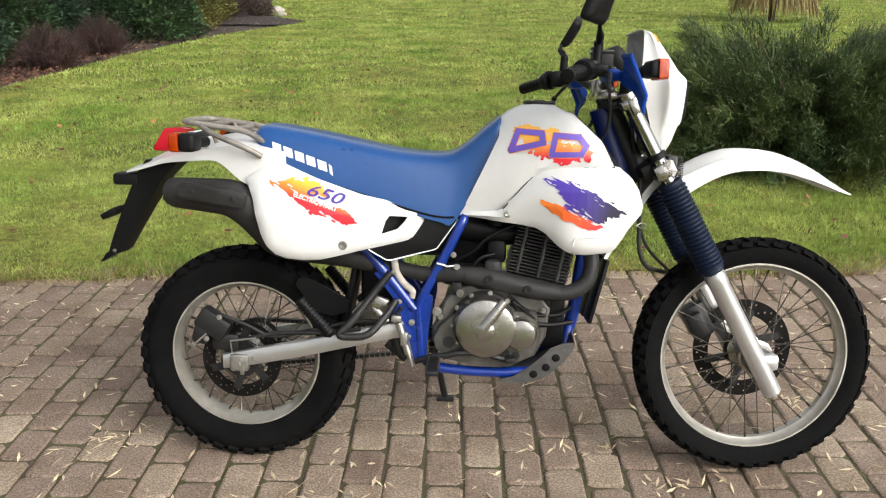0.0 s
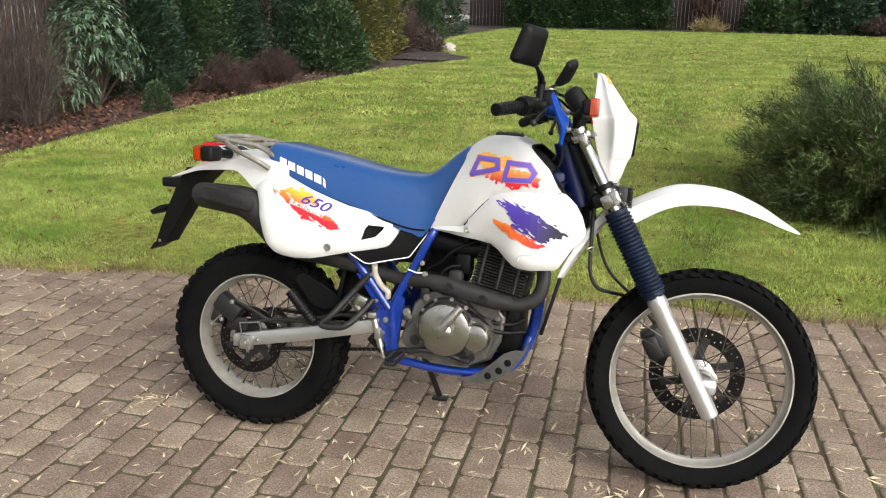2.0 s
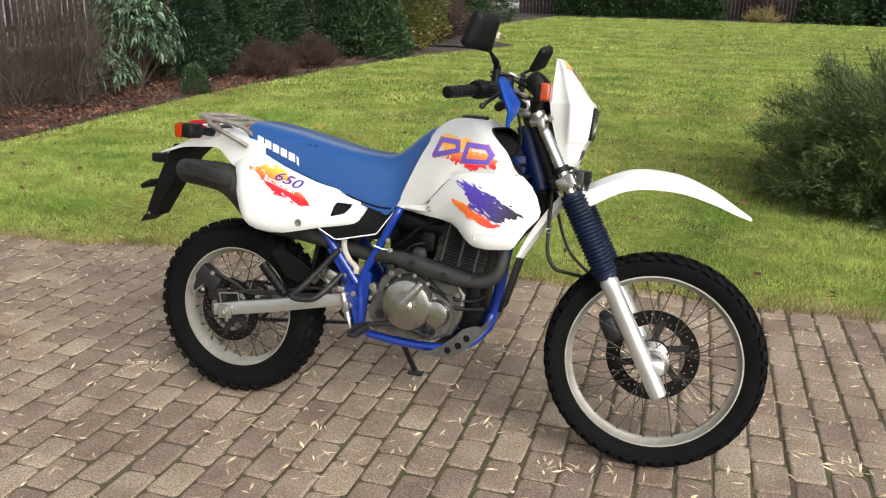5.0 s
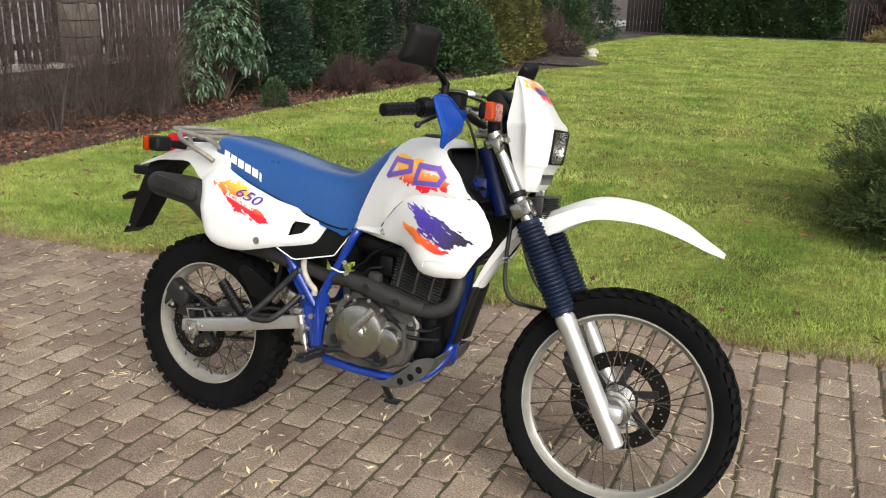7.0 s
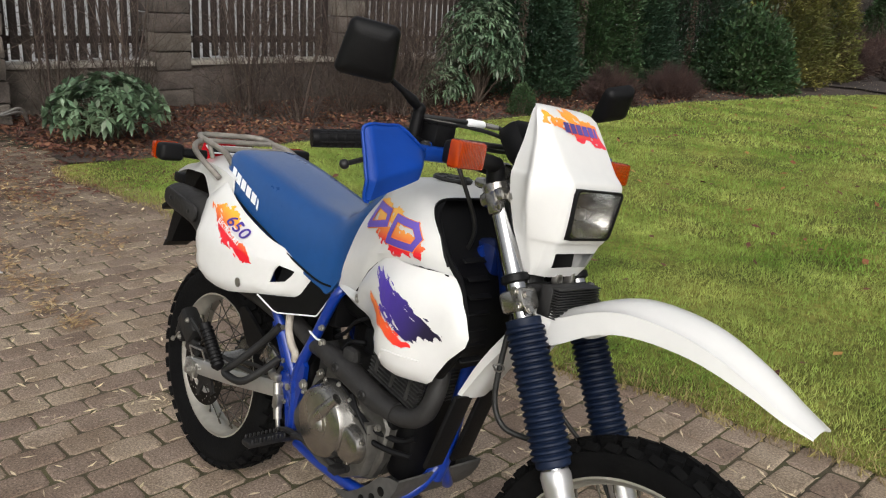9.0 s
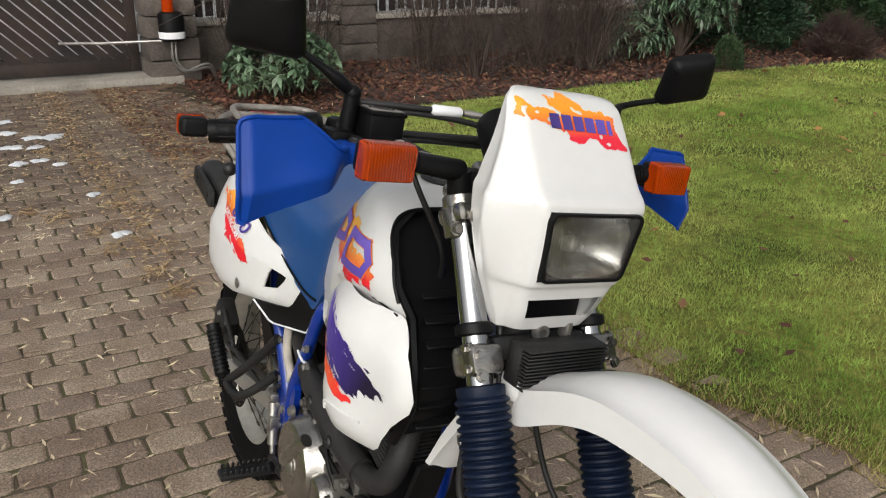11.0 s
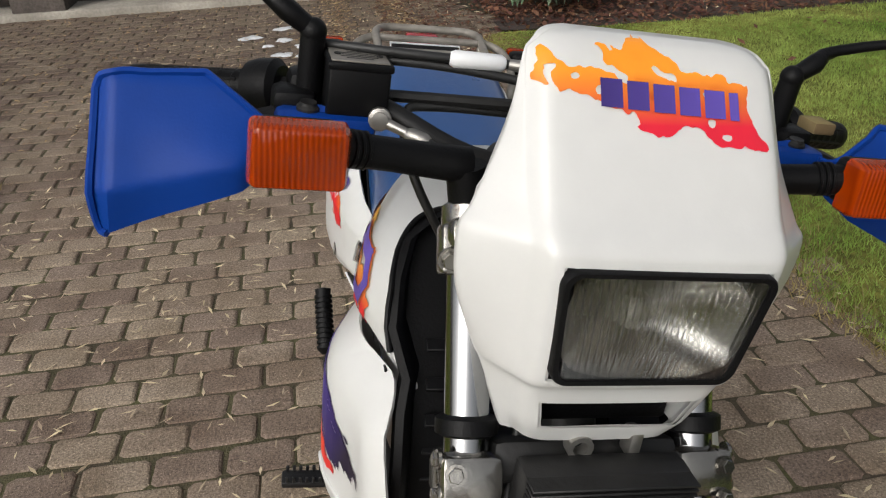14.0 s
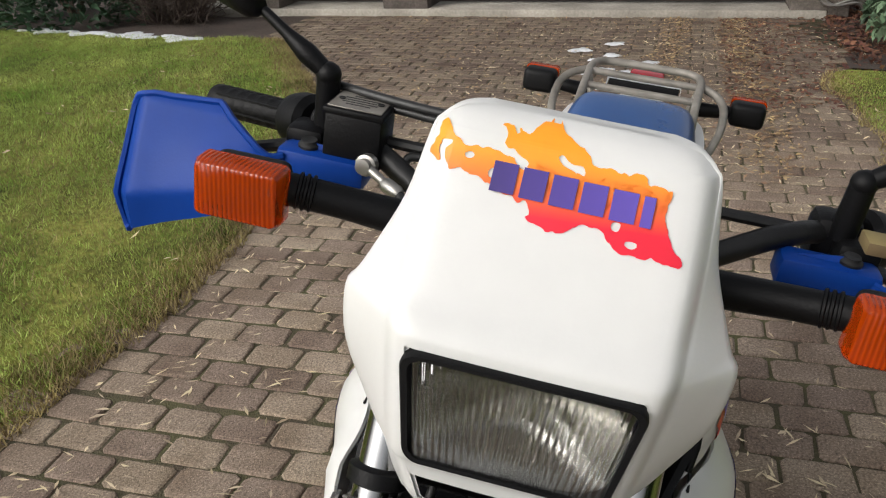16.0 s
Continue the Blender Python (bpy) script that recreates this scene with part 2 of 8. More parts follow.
M_SPOKE = mat("zinc_spoke", (0.05, 0.045, 0.038), (0.13, 0.12, 0.1), 20, 0.4, metal=0.9, fine=0.2)
M_CABLE = mat("cable_sheath", (0.01, 0.01, 0.01), (0.018, 0.018, 0.018), 10, 0.45)
M_PRINTWHITE = mat("white_print", (0.75, 0.76, 0.78), (0.82, 0.83, 0.84), 9, 0.45, fine=0.05)
M_NAVY = fade("navy_print", (0.09, 0.05, 0.42), (0.012, 0.008, 0.03), (0.9, 0, 0.86), (1.05, 0, 0.8))
M_VIOLET = fade("violet_print", (0.2, 0.13, 0.6), (0.06, 0.03, 0.27), (0, 0, 1.02), (0, 0, 0.9))
M_ORANGEPRINT = mat("orange_print", (0.85, 0.2, 0.05), (0.9, 0.3, 0.06), 20, 0.4, fine=0.05)
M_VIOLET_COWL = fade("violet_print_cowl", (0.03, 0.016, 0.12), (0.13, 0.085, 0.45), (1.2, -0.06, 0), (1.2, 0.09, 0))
M_FLAME = fade("orange_to_red_print", (0.95, 0.45, 0.04), (0.72, 0.012, 0.025), (0.25, 0, 0.845), (0.235, 0, 0.8))
M_FLAME_TANK = fade("orange_to_red_print_tank", (0.95, 0.5, 0.08), (0.72, 0.012, 0.025), (0, 0, 0.985), (0, 0, 0.937))
M_FLAME_COWL = fade("orange_to_red_print_cowl", (0.98, 0.33, 0.02), (0.75, 0.015, 0.04), (0, 0, 1.25), (0, 0, 1.216))
M_FLAME_LOW = fade("orange_to_red_print_low", (0.9, 0.22, 0.03), (0.8, 0.03, 0.03), (0.88, 0, 0.82), (1.0, 0, 0.75))


def lens_mat(name, colour, rough=0.15, alpha_glass=0.55, ribs=0.0):
    m = bpy.data.materials.new(name)
    m.use_nodes = True
    n, k = m.node_tree.nodes, m.node_tree.links
    b = n["Principled BSDF"]
    b.inputs["Base Color"].default_value = (*colour, 1)
    b.inputs["Roughness"].default_value = rough
    b.inputs["Transmission Weight"].default_value = alpha_glass
    b.inputs["IOR"].default_value = 1.45
    tc, w = n.new("ShaderNodeTexCoord"), n.new("ShaderNodeTexNoise")
    w.inputs["Scale"].default_value = 40
    k.new(tc.outputs["Object"], w.inputs["Vector"])
    bp = n.new("ShaderNodeBump")
    bp.inputs["Strength"].default_value = 0.05
    k.new(w.outputs["Fac"], bp.inputs["Height"])
    k.new(bp.outputs["Normal"], b.inputs["Normal"])
    if ribs:
        # moulded prisms: crossing fine ribs, seen as relief and as denser colour
        waves = []
        for axis in ("Y",):
            wv = n.new("ShaderNodeTexWave")
            wv.bands_direction = axis
            wv.inputs["Scale"].default_value = ribs
            wv.inputs["Distortion"].default_value = 0.3
            k.new(tc.outputs["Object"], wv.inputs["Vector"])
            waves.append(wv)
        ad = n.new("ShaderNodeMath")
        ad.operation = "MULTIPLY"
        k.new(waves[0].outputs["Fac"], ad.inputs[0])
        ad.inputs[1].default_value = 1.0
        k.new(ad.outputs[0], bp.inputs["Height"])
        bp.inputs["Strength"].default_value, bp.inputs["Distance"].default_value = 0.3, 0.001
        rp = n.new("ShaderNodeValToRGB")
        rp.color_ramp.elements[0].color = (*[c * 0.72 for c in colour], 1)
        rp.color_ramp.elements[1].color = (min(1, colour[0] * 1.05), colour[1] * 1.3, colour[2] * 1.5, 1)
        k.new(ad.outputs[0], rp.inputs["Fac"])
        k.new(rp.outputs["Color"], b.inputs["Base Color"])
    return m


M_ORANGE = lens_mat("amber_lens", (0.8, 0.075, 0.002), 0.12, 0.6, 75.0)
M_RED = lens_mat("red_lens", (0.55, 0.008, 0.02), 0.2, 0.15)
M_GLASS = lens_mat("headlamp_glass", (0.95, 0.96, 0.96), 0.03, 1.0)
M_MIRROR = mat("mirror_glass", (0.8, 0.8, 0.82), (0.85, 0.85, 0.86), 2, 0.03, metal=1.0, fine=0.0, rvar=0.01)


# ---- shape helpers ----
def part(name, bm, material, parent=None, label="", angle=38, kind="", category=""):
    """Link a bmesh as one mesh object under a thing or part."""
    bmesh.ops.recalc_face_normals(bm, faces=bm.faces)
    me = bpy.data.meshes.new(name)
    bm.to_mesh(me)
    bm.free()
    me.materials.append(material)
    me.polygons.foreach_set("use_smooth", [True] * len(me.polygons))
    me.set_sharp_from_angle(angle=radians(angle))
    ob = new(name, me)
    ob.parent = parent
    return tagged(ob, label, category, "", kind)


def raw(name, verts, faces, material, parent=None, label="", kind="", category="", group=""):
    """Link plain vertex and face lists as one mesh object."""
    me = bpy.data.meshes.new(name)
    me.from_pydata(verts, [], faces)
    me.materials.append(material)
    ob = new(name, me)
    ob.parent = parent
    return tagged(ob, label, category, group, kind)


def curve(pts, n=6):
    """Catmull-Rom resampling of a polyline (tuples of any length)."""
    p = [np.array(q, float) for q in pts]
    p = [2 * p[0] - p[1]] + p + [2 * p[-1] - p[-2]]
    out = []
    for i in range(1, len(p) - 2):
        for j in range(n):
            t = j / n
            out.append(0.5 * (2 * p[i] + (p[i + 1] - p[i - 1]) * t + (2 * p[i - 1] - 5 * p[i] + 4 * p[i + 1] - p[i + 2]) * t * t
                              + (3 * p[i] - p[i - 1] - 3 * p[i + 1] + p[i + 2]) * t ** 3))
    out.append(p[-2])
    return [tuple(q) for q in out]


def rings(bm, loops, close_ring=True, caps=True):
    """Skin a list of equal-length point loops."""
    vs = [[bm.verts.new(q) for q in loop] for loop in loops]
    m = len(vs[0])
    for a, b in zip(vs, vs[1:]):
        for i in range(m if close_ring else m - 1):
            j = (i + 1) % m
            bm.faces.new((a[i], a[j], b[j], b[i]))
    if caps and close_ring:
        bm.faces.new(vs[0][::-1])
        bm.faces.new(vs[-1])
    return vs


def tube(bm, pts, r, n=10, smooth=0, caps=True):
    """Sweep a circle of radius r (number or list) along points."""
    pts = curve(pts, smooth) if smooth else pts
    p = [Vector(q) for q in pts]
    rr = r if isinstance(r, (list, tuple)) else [r] * len(p)
    if len(rr) != len(p):
        rr = list(np.interp(np.linspace(0, 1, len(p)), np.linspace(0, 1, len(rr)), rr))
    tan = [(p[min(i + 1, len(p) - 1)] - p[max(i - 1, 0)]).normalized() for i in range(len(p))]
    side = tan[0].orthogonal().normalized()
    loops = []
    for i, q in enumerate(p):
        side = (side - tan[i] * side.dot(tan[i])).normalized()
        up = tan[i].cross(side)
        loops.append([q + (side * math.cos(a) + up * math.sin(a)) * rr[i] for a in [2 * math.pi * j / n for j in range(n)]])
    return rings(bm, loops, True, caps)


def lathe(bm, prof, origin, axis, n=32, a0=0.0, a1=2 * math.pi, caps=True):
    """Turn a profile of (radius, height along axis)."""
    o, ax = Vector(origin), Vector(axis).normalized()
    s = ax.orthogonal().normalized()
    t = ax.cross(s)
    full = abs(a1 - a0 - 2 * math.pi) < 1e-6
    cnt = n if full else n + 1
    loops = [[o + ax * h + (s * math.cos(a) + t * math.sin(a)) * max(r, 1e-4) for a in [a0 + (a1 - a0) * j / n for j in range(cnt)]] for r, h in prof]
    return rings(bm, loops, full, caps=full and caps and prof[0] != prof[-1])


def cyl(bm, p0, p1, r, r2=None, n=18, ch=0.0):
    d = Vector(p1) - Vector(p0)
    h = d.length
    r2 = r if r2 is None else r2
    prof = [(r, 0), (r2, h)] if not ch else [(r - ch, 0), (r, ch), (r2, h - ch), (r2 - ch, h)]
    return lathe(bm, prof, p0, d, n)


def box(bm, c, s, bevel=0.0, m=None, seg=2):
    """A box with rounded edges; m: a further pose about its centre."""
    mm = Matrix.Translation(c) @ (m.to_3x3().to_4x4() if m else Matrix()) @ Matrix.Diagonal((*s, 1))
    g = bmesh.ops.create_cube(bm, size=1, matrix=mm)
    if bevel:
        es = list({e for v in g["verts"] for e in v.link_edges})
        bmesh.ops.bevel(bm, geom=es, offset=bevel, segments=seg, affect="EDGES", profile=0.5)


def bolt(bm, p, axis, r=0.007, h=0.006):
    ax = Vector(axis).normalized()
    cyl(bm, Vector(p), Vector(p) + ax * h * 0.4, r * 1.35, n=14)
    cyl(bm, Vector(p) + ax * h * 0.35, Vector(p) + ax * h, r, n=6, ch=0.0008)


def seg_dist(x, z, poly):
    best = 9.0
    for (x0, z0), (x1, z1) in zip(poly, poly[1:] + poly[:1]):
        dx, dz = x1 - x0, z1 - z0
        t = max(0.0, min(1.0, ((x - x0) * dx + (z - z0) * dz) / (dx * dx + dz * dz + 1e-12)))
        best = min(best, math.hypot(x - x0 - t * dx, z - z0 - t * dz))
    return best


def skin(outline, depth, sign, thick=0.004, step=0.025, roll=0.0, rr=0.012, holes=()):
    """A curved sheet with the given outline in (x, z), its y from depth(x, z); rolled edge; holes are outlines cut out."""
    bm = bmesh.new()
    f = bm.faces.new([bm.verts.new((x, 0, z)) for x, z in outline])
    if roll:
        bmesh.ops.inset_region(bm, faces=[f], thickness=rr * 0.4, use_even_offset=True)
        inner = [q for q in bm.faces if len(q.verts) == len(outline) and len(outline) > 4]
        inner = max(bm.faces, key=lambda q: q.calc_area())
        bmesh.ops.inset_region(bm, faces=[inner], thickness=rr * 0.6, use_even_offset=True)
    xs, zs = [p[0] for p in outline], [p[1] for p in outline]
    for lo, hi, no in ((min(xs), max(xs), (1, 0, 0)), (min(zs), max(zs), (0, 0, 1))):
        q = lo + step * 0.5
        while q < hi:
            bmesh.ops.bisect_plane(bm, geom=bm.verts[:] + bm.edges[:] + bm.faces[:], plane_co=Vector(no) * q, plane_no=no)
            q += step
    for hole in holes:
        hx, hz = [p[0] for p in hole], [p[1] for p in hole]
        for (x0, z0), (x1, z1) in zip(hole, list(hole[1:]) + [hole[0]]):
            near = [q for q in bm.faces if min(hx) - step * 2 < q.calc_center_median().x < max(hx) + step * 2 and min(hz) - step * 2 < q.calc_center_median().z < max(hz) + step * 2]
            ge = set(near)
            ge.update(e for q in near for e in q.edges)
            ge.update(v for q in near for v in q.verts)
            bmesh.ops.bisect_plane(bm, geom=list(ge), plane_co=(x0, 0, z0), plane_no=Vector((z1 - z0, 0, x0 - x1)).normalized())
        cx, cz = sum(hx) / len(hx), sum(hz) / len(hz)

        def inside(c, hole=hole):
            s = 0
            for (x0, z0), (x1, z1) in zip(hole, list(hole[1:]) + [hole[0]]):
                d = (x1 - x0) * (c.z - z0) - (z1 - z0) * (c.x - x0)
                if s == 0:
                    s = 1 if d > 0 else -1
                elif d * s < 0:
                    return False
            return True
        bmesh.ops.delete(bm, geom=[q for q in bm.faces if inside(q.calc_center_median())], context="FACES")
    for v in bm.verts:
        x, z = v.co.x, v.co.z
        y = depth(x, z)
        if roll:
            d = seg_dist(x, z, outline)
            if d < rr:
                y -= roll * (1 - d / rr) ** 2
        v.co.y = sign * y
    bmesh.ops.recalc_face_normals(bm, faces=bm.faces)
    if thick:
        mid = sum((q.normal.y for q in bm.faces))
        if mid * sign < 0:
            bmesh.ops.reverse_faces(bm, faces=bm.faces)
        bmesh.ops.solidify(bm, geom=bm.faces[:], thickness=thick)
    return bm


def smoothstep(a, b, x):
    t = max(0.0, min(1.0, (x - a) / (b - a)))
    return t * t * (3 - 2 * t)


def lerp_table(x, table):
    return float(np.interp(x, [q[0] for q in table], [q[1] for q in table]))


# ---- setting ----
rng = np.random.default_rng(7)


def mesh_np(name, V, F, material, parent=None, label="", kind="", category="", smooth=False, group=""):
    """A mesh straight from arrays; F holds faces of one size."""
    me = bpy.data.meshes.new(name)
    n, k = F.shape
    me.vertices.add(len(V))
    me.vertices.foreach_set("co", np.ascontiguousarray(V, dtype=np.float32).ravel())
    me.loops.add(n * k)
    me.loops.foreach_set("vertex_index", np.ascontiguousarray(F, dtype=np.int32).ravel())
    me.polygons.add(n)
    me.polygons.foreach_set("loop_start", np.arange(0, n * k, k, dtype=np.int32))
    me.update(calc_edges=True)
    me.materials.append(material)
    ob = new(name, me)
    ob.parent = parent
    return tagged(ob, label, category, group, kind)


def unit(v):
    return v / np.maximum(np.linalg.norm(v, axis=1, keepdims=True), 1e-9)


def kites(P, D, L, W, droop=0.0, twist=None):
    """Leaf-like four-cornered blades at P along D; L, W: lengths and widths."""
    D = unit(D)
    up = np.tile((0.0, 0.0, 1.0), (len(P), 1)) + (rng.normal(0, 0.5, (len(P), 3)) if twist is None else twist)
    S = unit(np.cross(D, up))
    L, W = np.broadcast_to(L, len(P))[:, None], np.broadcast_to(W, len(P))[:, None]
    mid = P + D * L * 0.45
    tip = P + D * L
    tip[:, 2] -= droop * L[:, 0]
    V = np.stack([P, mid + S * W / 2, tip, mid - S * W / 2], 1).reshape(-1, 3)
    return V, np.arange(len(V)).reshape(-1, 4)


def blades(P, h, w, lean=0.5):
    """Single-triangle grass blades standing on P."""
    n = len(P)
    a = rng.uniform(0, 2 * np.pi, n)
    S = np.stack([np.cos(a), np.sin(a), np.zeros(n)], 1) * (np.broadcast_to(w, n)[:, None] / 2)
    hh = np.broadcast_to(h, n) * rng.uniform(0.5, 1.25, n)
    T = np.stack([rng.normal(0, lean, n) * hh, rng.normal(0, lean, n) * hh, hh], 1)
    V = np.stack([P - S, P + S, P + T], 1).reshape(-1, 3)
    return V, np.arange(len(V)).reshape(-1, 3)


def in_poly(x, y, poly):
    inside = np.zeros(len(x), bool)
    for (x0, y0), (x1, y1) in zip(poly, poly[1:] + poly[:1]):
        c = ((y0 > y) != (y1 > y)) & (x < (x1 - x0) * (y - y0) / (y1 - y0 + 1e-12) + x0)
        inside ^= c
    return inside


def flat(name, poly, z, step, amp, material, label, category, kind="structure"):
    """A ground sheet with the given outline, cut into a grid and made gently uneven."""
    bm = bmesh.new()
    bm.faces.new([bm.verts.new((x, y, z)) for x, y in poly])
    if step:
        for ax in (0, 1):
            lo, hi = min(p[ax] for p in poly), max(p[ax] for p in poly)
            no = Vector((1, 0, 0)) if ax == 0 else Vector((0, 1, 0))
            q = lo + step
            while q < hi:
                bmesh.ops.bisect_plane(bm, geom=bm.verts[:] + bm.edges[:] + bm.faces[:], plane_co=no * q, plane_no=no)
                q += step
        for v in bm.verts:
            v.co.z += amp * noise.noise(v.co * 0.7) + amp * 0.5 * noise.noise(v.co * 2.3)
    ob = part(name, bm, material, None, label, kind=kind, category=category)
    return ob


NORTH = [(-7.6, 3.45), (-5, 3.6), (-3.2, 3.64), (-2, 3.77), (-0.2, 3.88), (1, 3.98), (2.2, 4.05), (6, 4.25)]


def north_edge(x):
    return np.interp(x, [p[0] for p in NORTH], [p[1] for p in NORTH]) + 0.05 * np.sin(np.asarray(x) * 3.1) + 0.035 * np.sin(np.asarray(x) * 8.7)


BED = [(-4.95, 3.7), (-4.9, 5.0), (-5.05, 7.5), (-5.1, 10.2), (-4.95, 13.0), (-4.4, 16.6), (-3.45, 19.2), (-3.4, 20.0), (-4.3, 21.2), (-5.2, 23.0), (-6.0, 29.0), (-5.6, 35.5), (-5.3, 37.4)]
xs_edge = np.linspace(-4.9, 9, 60)
LAWN = [(float(x), float(north_edge(x))) for x in xs_edge] + [(12, 4.3), (16, 12), (16, 37.6)] + BED[::-1]
SOUTH = [(-7.4, -0.95), (-5.75, -0.92), (-5.1, -0.42), (-4.56, -0.1), (-4.0, 0.18), (-3.2, 0.55), (-2.4, 0.8), (-1.7, 0.88), (0, 0.86), (6, 0.86)]


def south_edge(x):
    return np.interp(x, [p[0] for p in SOUTH], [p[1] for p in SOUTH]) + 0.03 * np.sin(np.asarray(x) * 4.3) + 0.02 * np.sin(np.asarray(x) * 11)


LAWN_S = [(-6.1, -4.2), (-5.85, -3.0), (-5.75, -1.8), (-5.85, -1.3)] + [(float(x), float(south_edge(x))) for x in np.linspace(-5.75, 5.8, 46)] + [(8, -12), (-6.3, -12)]

flat("ground", [(-900, -900), (900, -900), (900, 900), (-900, 900)], -0.055, 0, 0, M_SOIL, "dark bare soil under garden and drive", "ground")
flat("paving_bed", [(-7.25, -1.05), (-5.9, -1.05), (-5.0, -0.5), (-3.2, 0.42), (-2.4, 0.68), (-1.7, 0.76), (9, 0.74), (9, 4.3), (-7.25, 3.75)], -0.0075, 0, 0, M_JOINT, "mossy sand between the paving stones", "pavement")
flat("street", [(-60, -60), (-9.5, -60), (-9.5, 60), (-60, 60)], -0.03, 0, 0, M_ROAD, "pale asphalt street beyond the gate", "road")
flat("lawn", LAWN, 0.0, 0.4, 0.02, M_TURF, "short mossy green lawn with fallen leaves", "lawn")
flat("lawn_south", LAWN_S, 0.0, 0.4, 0.02, M_TURF, "short green lawn along the drive", "lawn")
flat("planting_bed", BED[:1] + [(-5.6, 3.75), (-7.5, 3.75), (-7.6, 37.4)] + BED[::-1][:-1], -0.015, 0.35, 0.05, M_SOIL, "bark soil bed with brown leaf litter", "flower bed")
flat("planting_bed_south", [(-7.3, -0.98), (-5.75, -1.0), (-5.85, -1.6), (-5.95, -3.0), (-6.15, -4.2), (-6.3, -12), (-7.4, -12)], -0.012, 0.3, 0.04, M_SOIL, "dark soil bed beside the gate", "flower bed")


def clump(x, y):
    """Uneven cover of the lawn: tufts with thin, worn places between them."""
    v = sum(np.sin(x * k * math.cos(a) + y * k * math.sin(a) + p) for k, a, p in ((31, 0.3, 1.0), (27, 1.4, 2.2), (35, 2.5, 0.4), (11, 0.9, 1.7), (13, 2.1, 3.0), (52, 1.9, 0.2)))
    return np.clip(0.86 + 0.12 * v, 0.3, 1.0)


def grass(name, poly, box_, count, h, w, material, label, keep=None):
    x, y = rng.uniform(box_[0], box_[2], count), rng.uniform(box_[1], box_[3], count)
    ok = in_poly(x, y, poly)
    if keep is not None:
        ok &= rng.uniform(0, 1, count) < keep(x, y)
    P = np.stack([x[ok], y[ok], np.full(ok.sum(), -0.004)], 1)
    V, F = blades(P, h, w)
    return mesh_np(name, V, F, material, None, label, "stuff", "grass")


grass("lawn_grass", LAWN, (-5, 3.6, 5, 6.2), 290000, 0.03, 0.005, M_BLADE, "short green grass blades of the lawn edge", clump)
grass("lawn_grass", LAWN, (-5.2, 6.2, 6, 10), 150000, 0.034, 0.009, M_BLADE, "short green grass blades of the lawn", clump)
grass("lawn_grass", LAWN, (-5.2, 10, 9, 20), 110000, 0.038, 0.018, M_BLADE, "short green grass blades farther out on the lawn")
grass("lawn_grass", LAWN, (-6, 20, 14, 37.6), 70000, 0.04, 0.04, M_BLADE, "short green grass blades at the far end of the lawn")
grass("lawn_grass", LAWN_S, (-6.2, -4.5, 0.8, 0.95), 250000, 0.03, 0.0055, M_BLADE, "short green grass blades beside the drive", clump)
grass("dry_grass", [(p[0], p[1] - 0.06) for p in LAWN[:60]] + [(9, 4.5), (-4.9, 4.0)], (-5, 3.4, 6, 4.6), 60000, 0.04, 0.006, M_DRY, "dry straw-coloured grass along the drive edge", lambda x, y: np.clip(1.1 - (y - north_edge(x)) / 0.2, 0.03, 1))
grass("dry_grass", [(p[0], p[1] + 0.06) for p in LAWN_S[4:50]] + [(5.8, 0.2), (-5.75, -1.6)], (-5.8, -1.6, 1, 1.1), 230000, 0.04, 0.006, M_DRY, "dry straw-coloured grass beside the paving", lambda x, y: np.clip(1 - (south_edge(x) - y) / 0.25, 0.05, 1))


def strewn(name, x, y, z, L, W, material, label, curl=0.4, tilt=0.25):
    n = len(x)
    a = rng.uniform(0, 2 * np.pi, n)
    D = np.stack([np.cos(a), np.sin(a), rng.normal(0, tilt, n)], 1)
    P = np.stack([x, y, np.broadcast_to(z, n) + rng.uniform(0, 0.006, n)], 1)
    V, F = kites(P, D, L * rng.uniform(0.5, 1.3, n), W * rng.uniform(0.6, 1.3, n), curl * 0.2, rng.normal(0, 0.25, (n, 3)))
    V[:, 2] = np.maximum(V[:, 2], np.repeat(np.broadcast_to(z, n), 4) * 0 + 0.002)
    return mesh_np(name, V, F, material, None, label, "stuff", "leaves")


def scatter(n, x0, x1, y0, y1):
    return rng.uniform(x0, x1, n), rng.uniform(y0, y1, n)


x, y = scatter(3000, -6.5, 3.2, 0.95, 3.9)
strewn("willow_leaf", x, y, 0.003, 0.047, 0.0085, M_STRAW, "slender pale yellow leaves fallen on the paving")
cx, cy = scatter(60, -6.0, 2.0, 1.0, 3.8)
pick = rng.integers(0, 60, 700)
strewn("willow_leaf", cx[pick] + rng.normal(0, 0.06, 700), cy[pick] + rng.normal(0, 0.045, 700), 0.004, 0.047, 0.0085, M_STRAW, "small heaps of slender pale leaves on the paving")
n = 1500
u_ = rng.uniform(0, 1, n)
strewn("drifted_leaf", -2.2 - 4.9 * u_ + rng.normal(0, 0.1, n), 2.53 + 0.03 * np.sin(u_ * 9) + rng.normal(0, 0.07, n), 0.004, 0.04, 0.013, M_TAN, "line of drifted pale leaves along the drive")
strewn("drifted_leaf", -2.8 - 4.3 * u_ + rng.normal(0, 0.1, n), 3.06 + 0.04 * np.sin(u_ * 7) + rng.normal(0, 0.09, n), 0.004, 0.04, 0.013, M_TAN, "line of drifted pale leaves near the drive edge")
hx = np.array([-3.28, -3.13, -2.78, -2.52, -1.87, -3.23, -4.64, -2.12])
hy = np.array([2.05, 2.19, 2.32, 2.34, 2.5, 2.48, 2.29, 2.47])
pick = rng.integers(0, 8, 560)
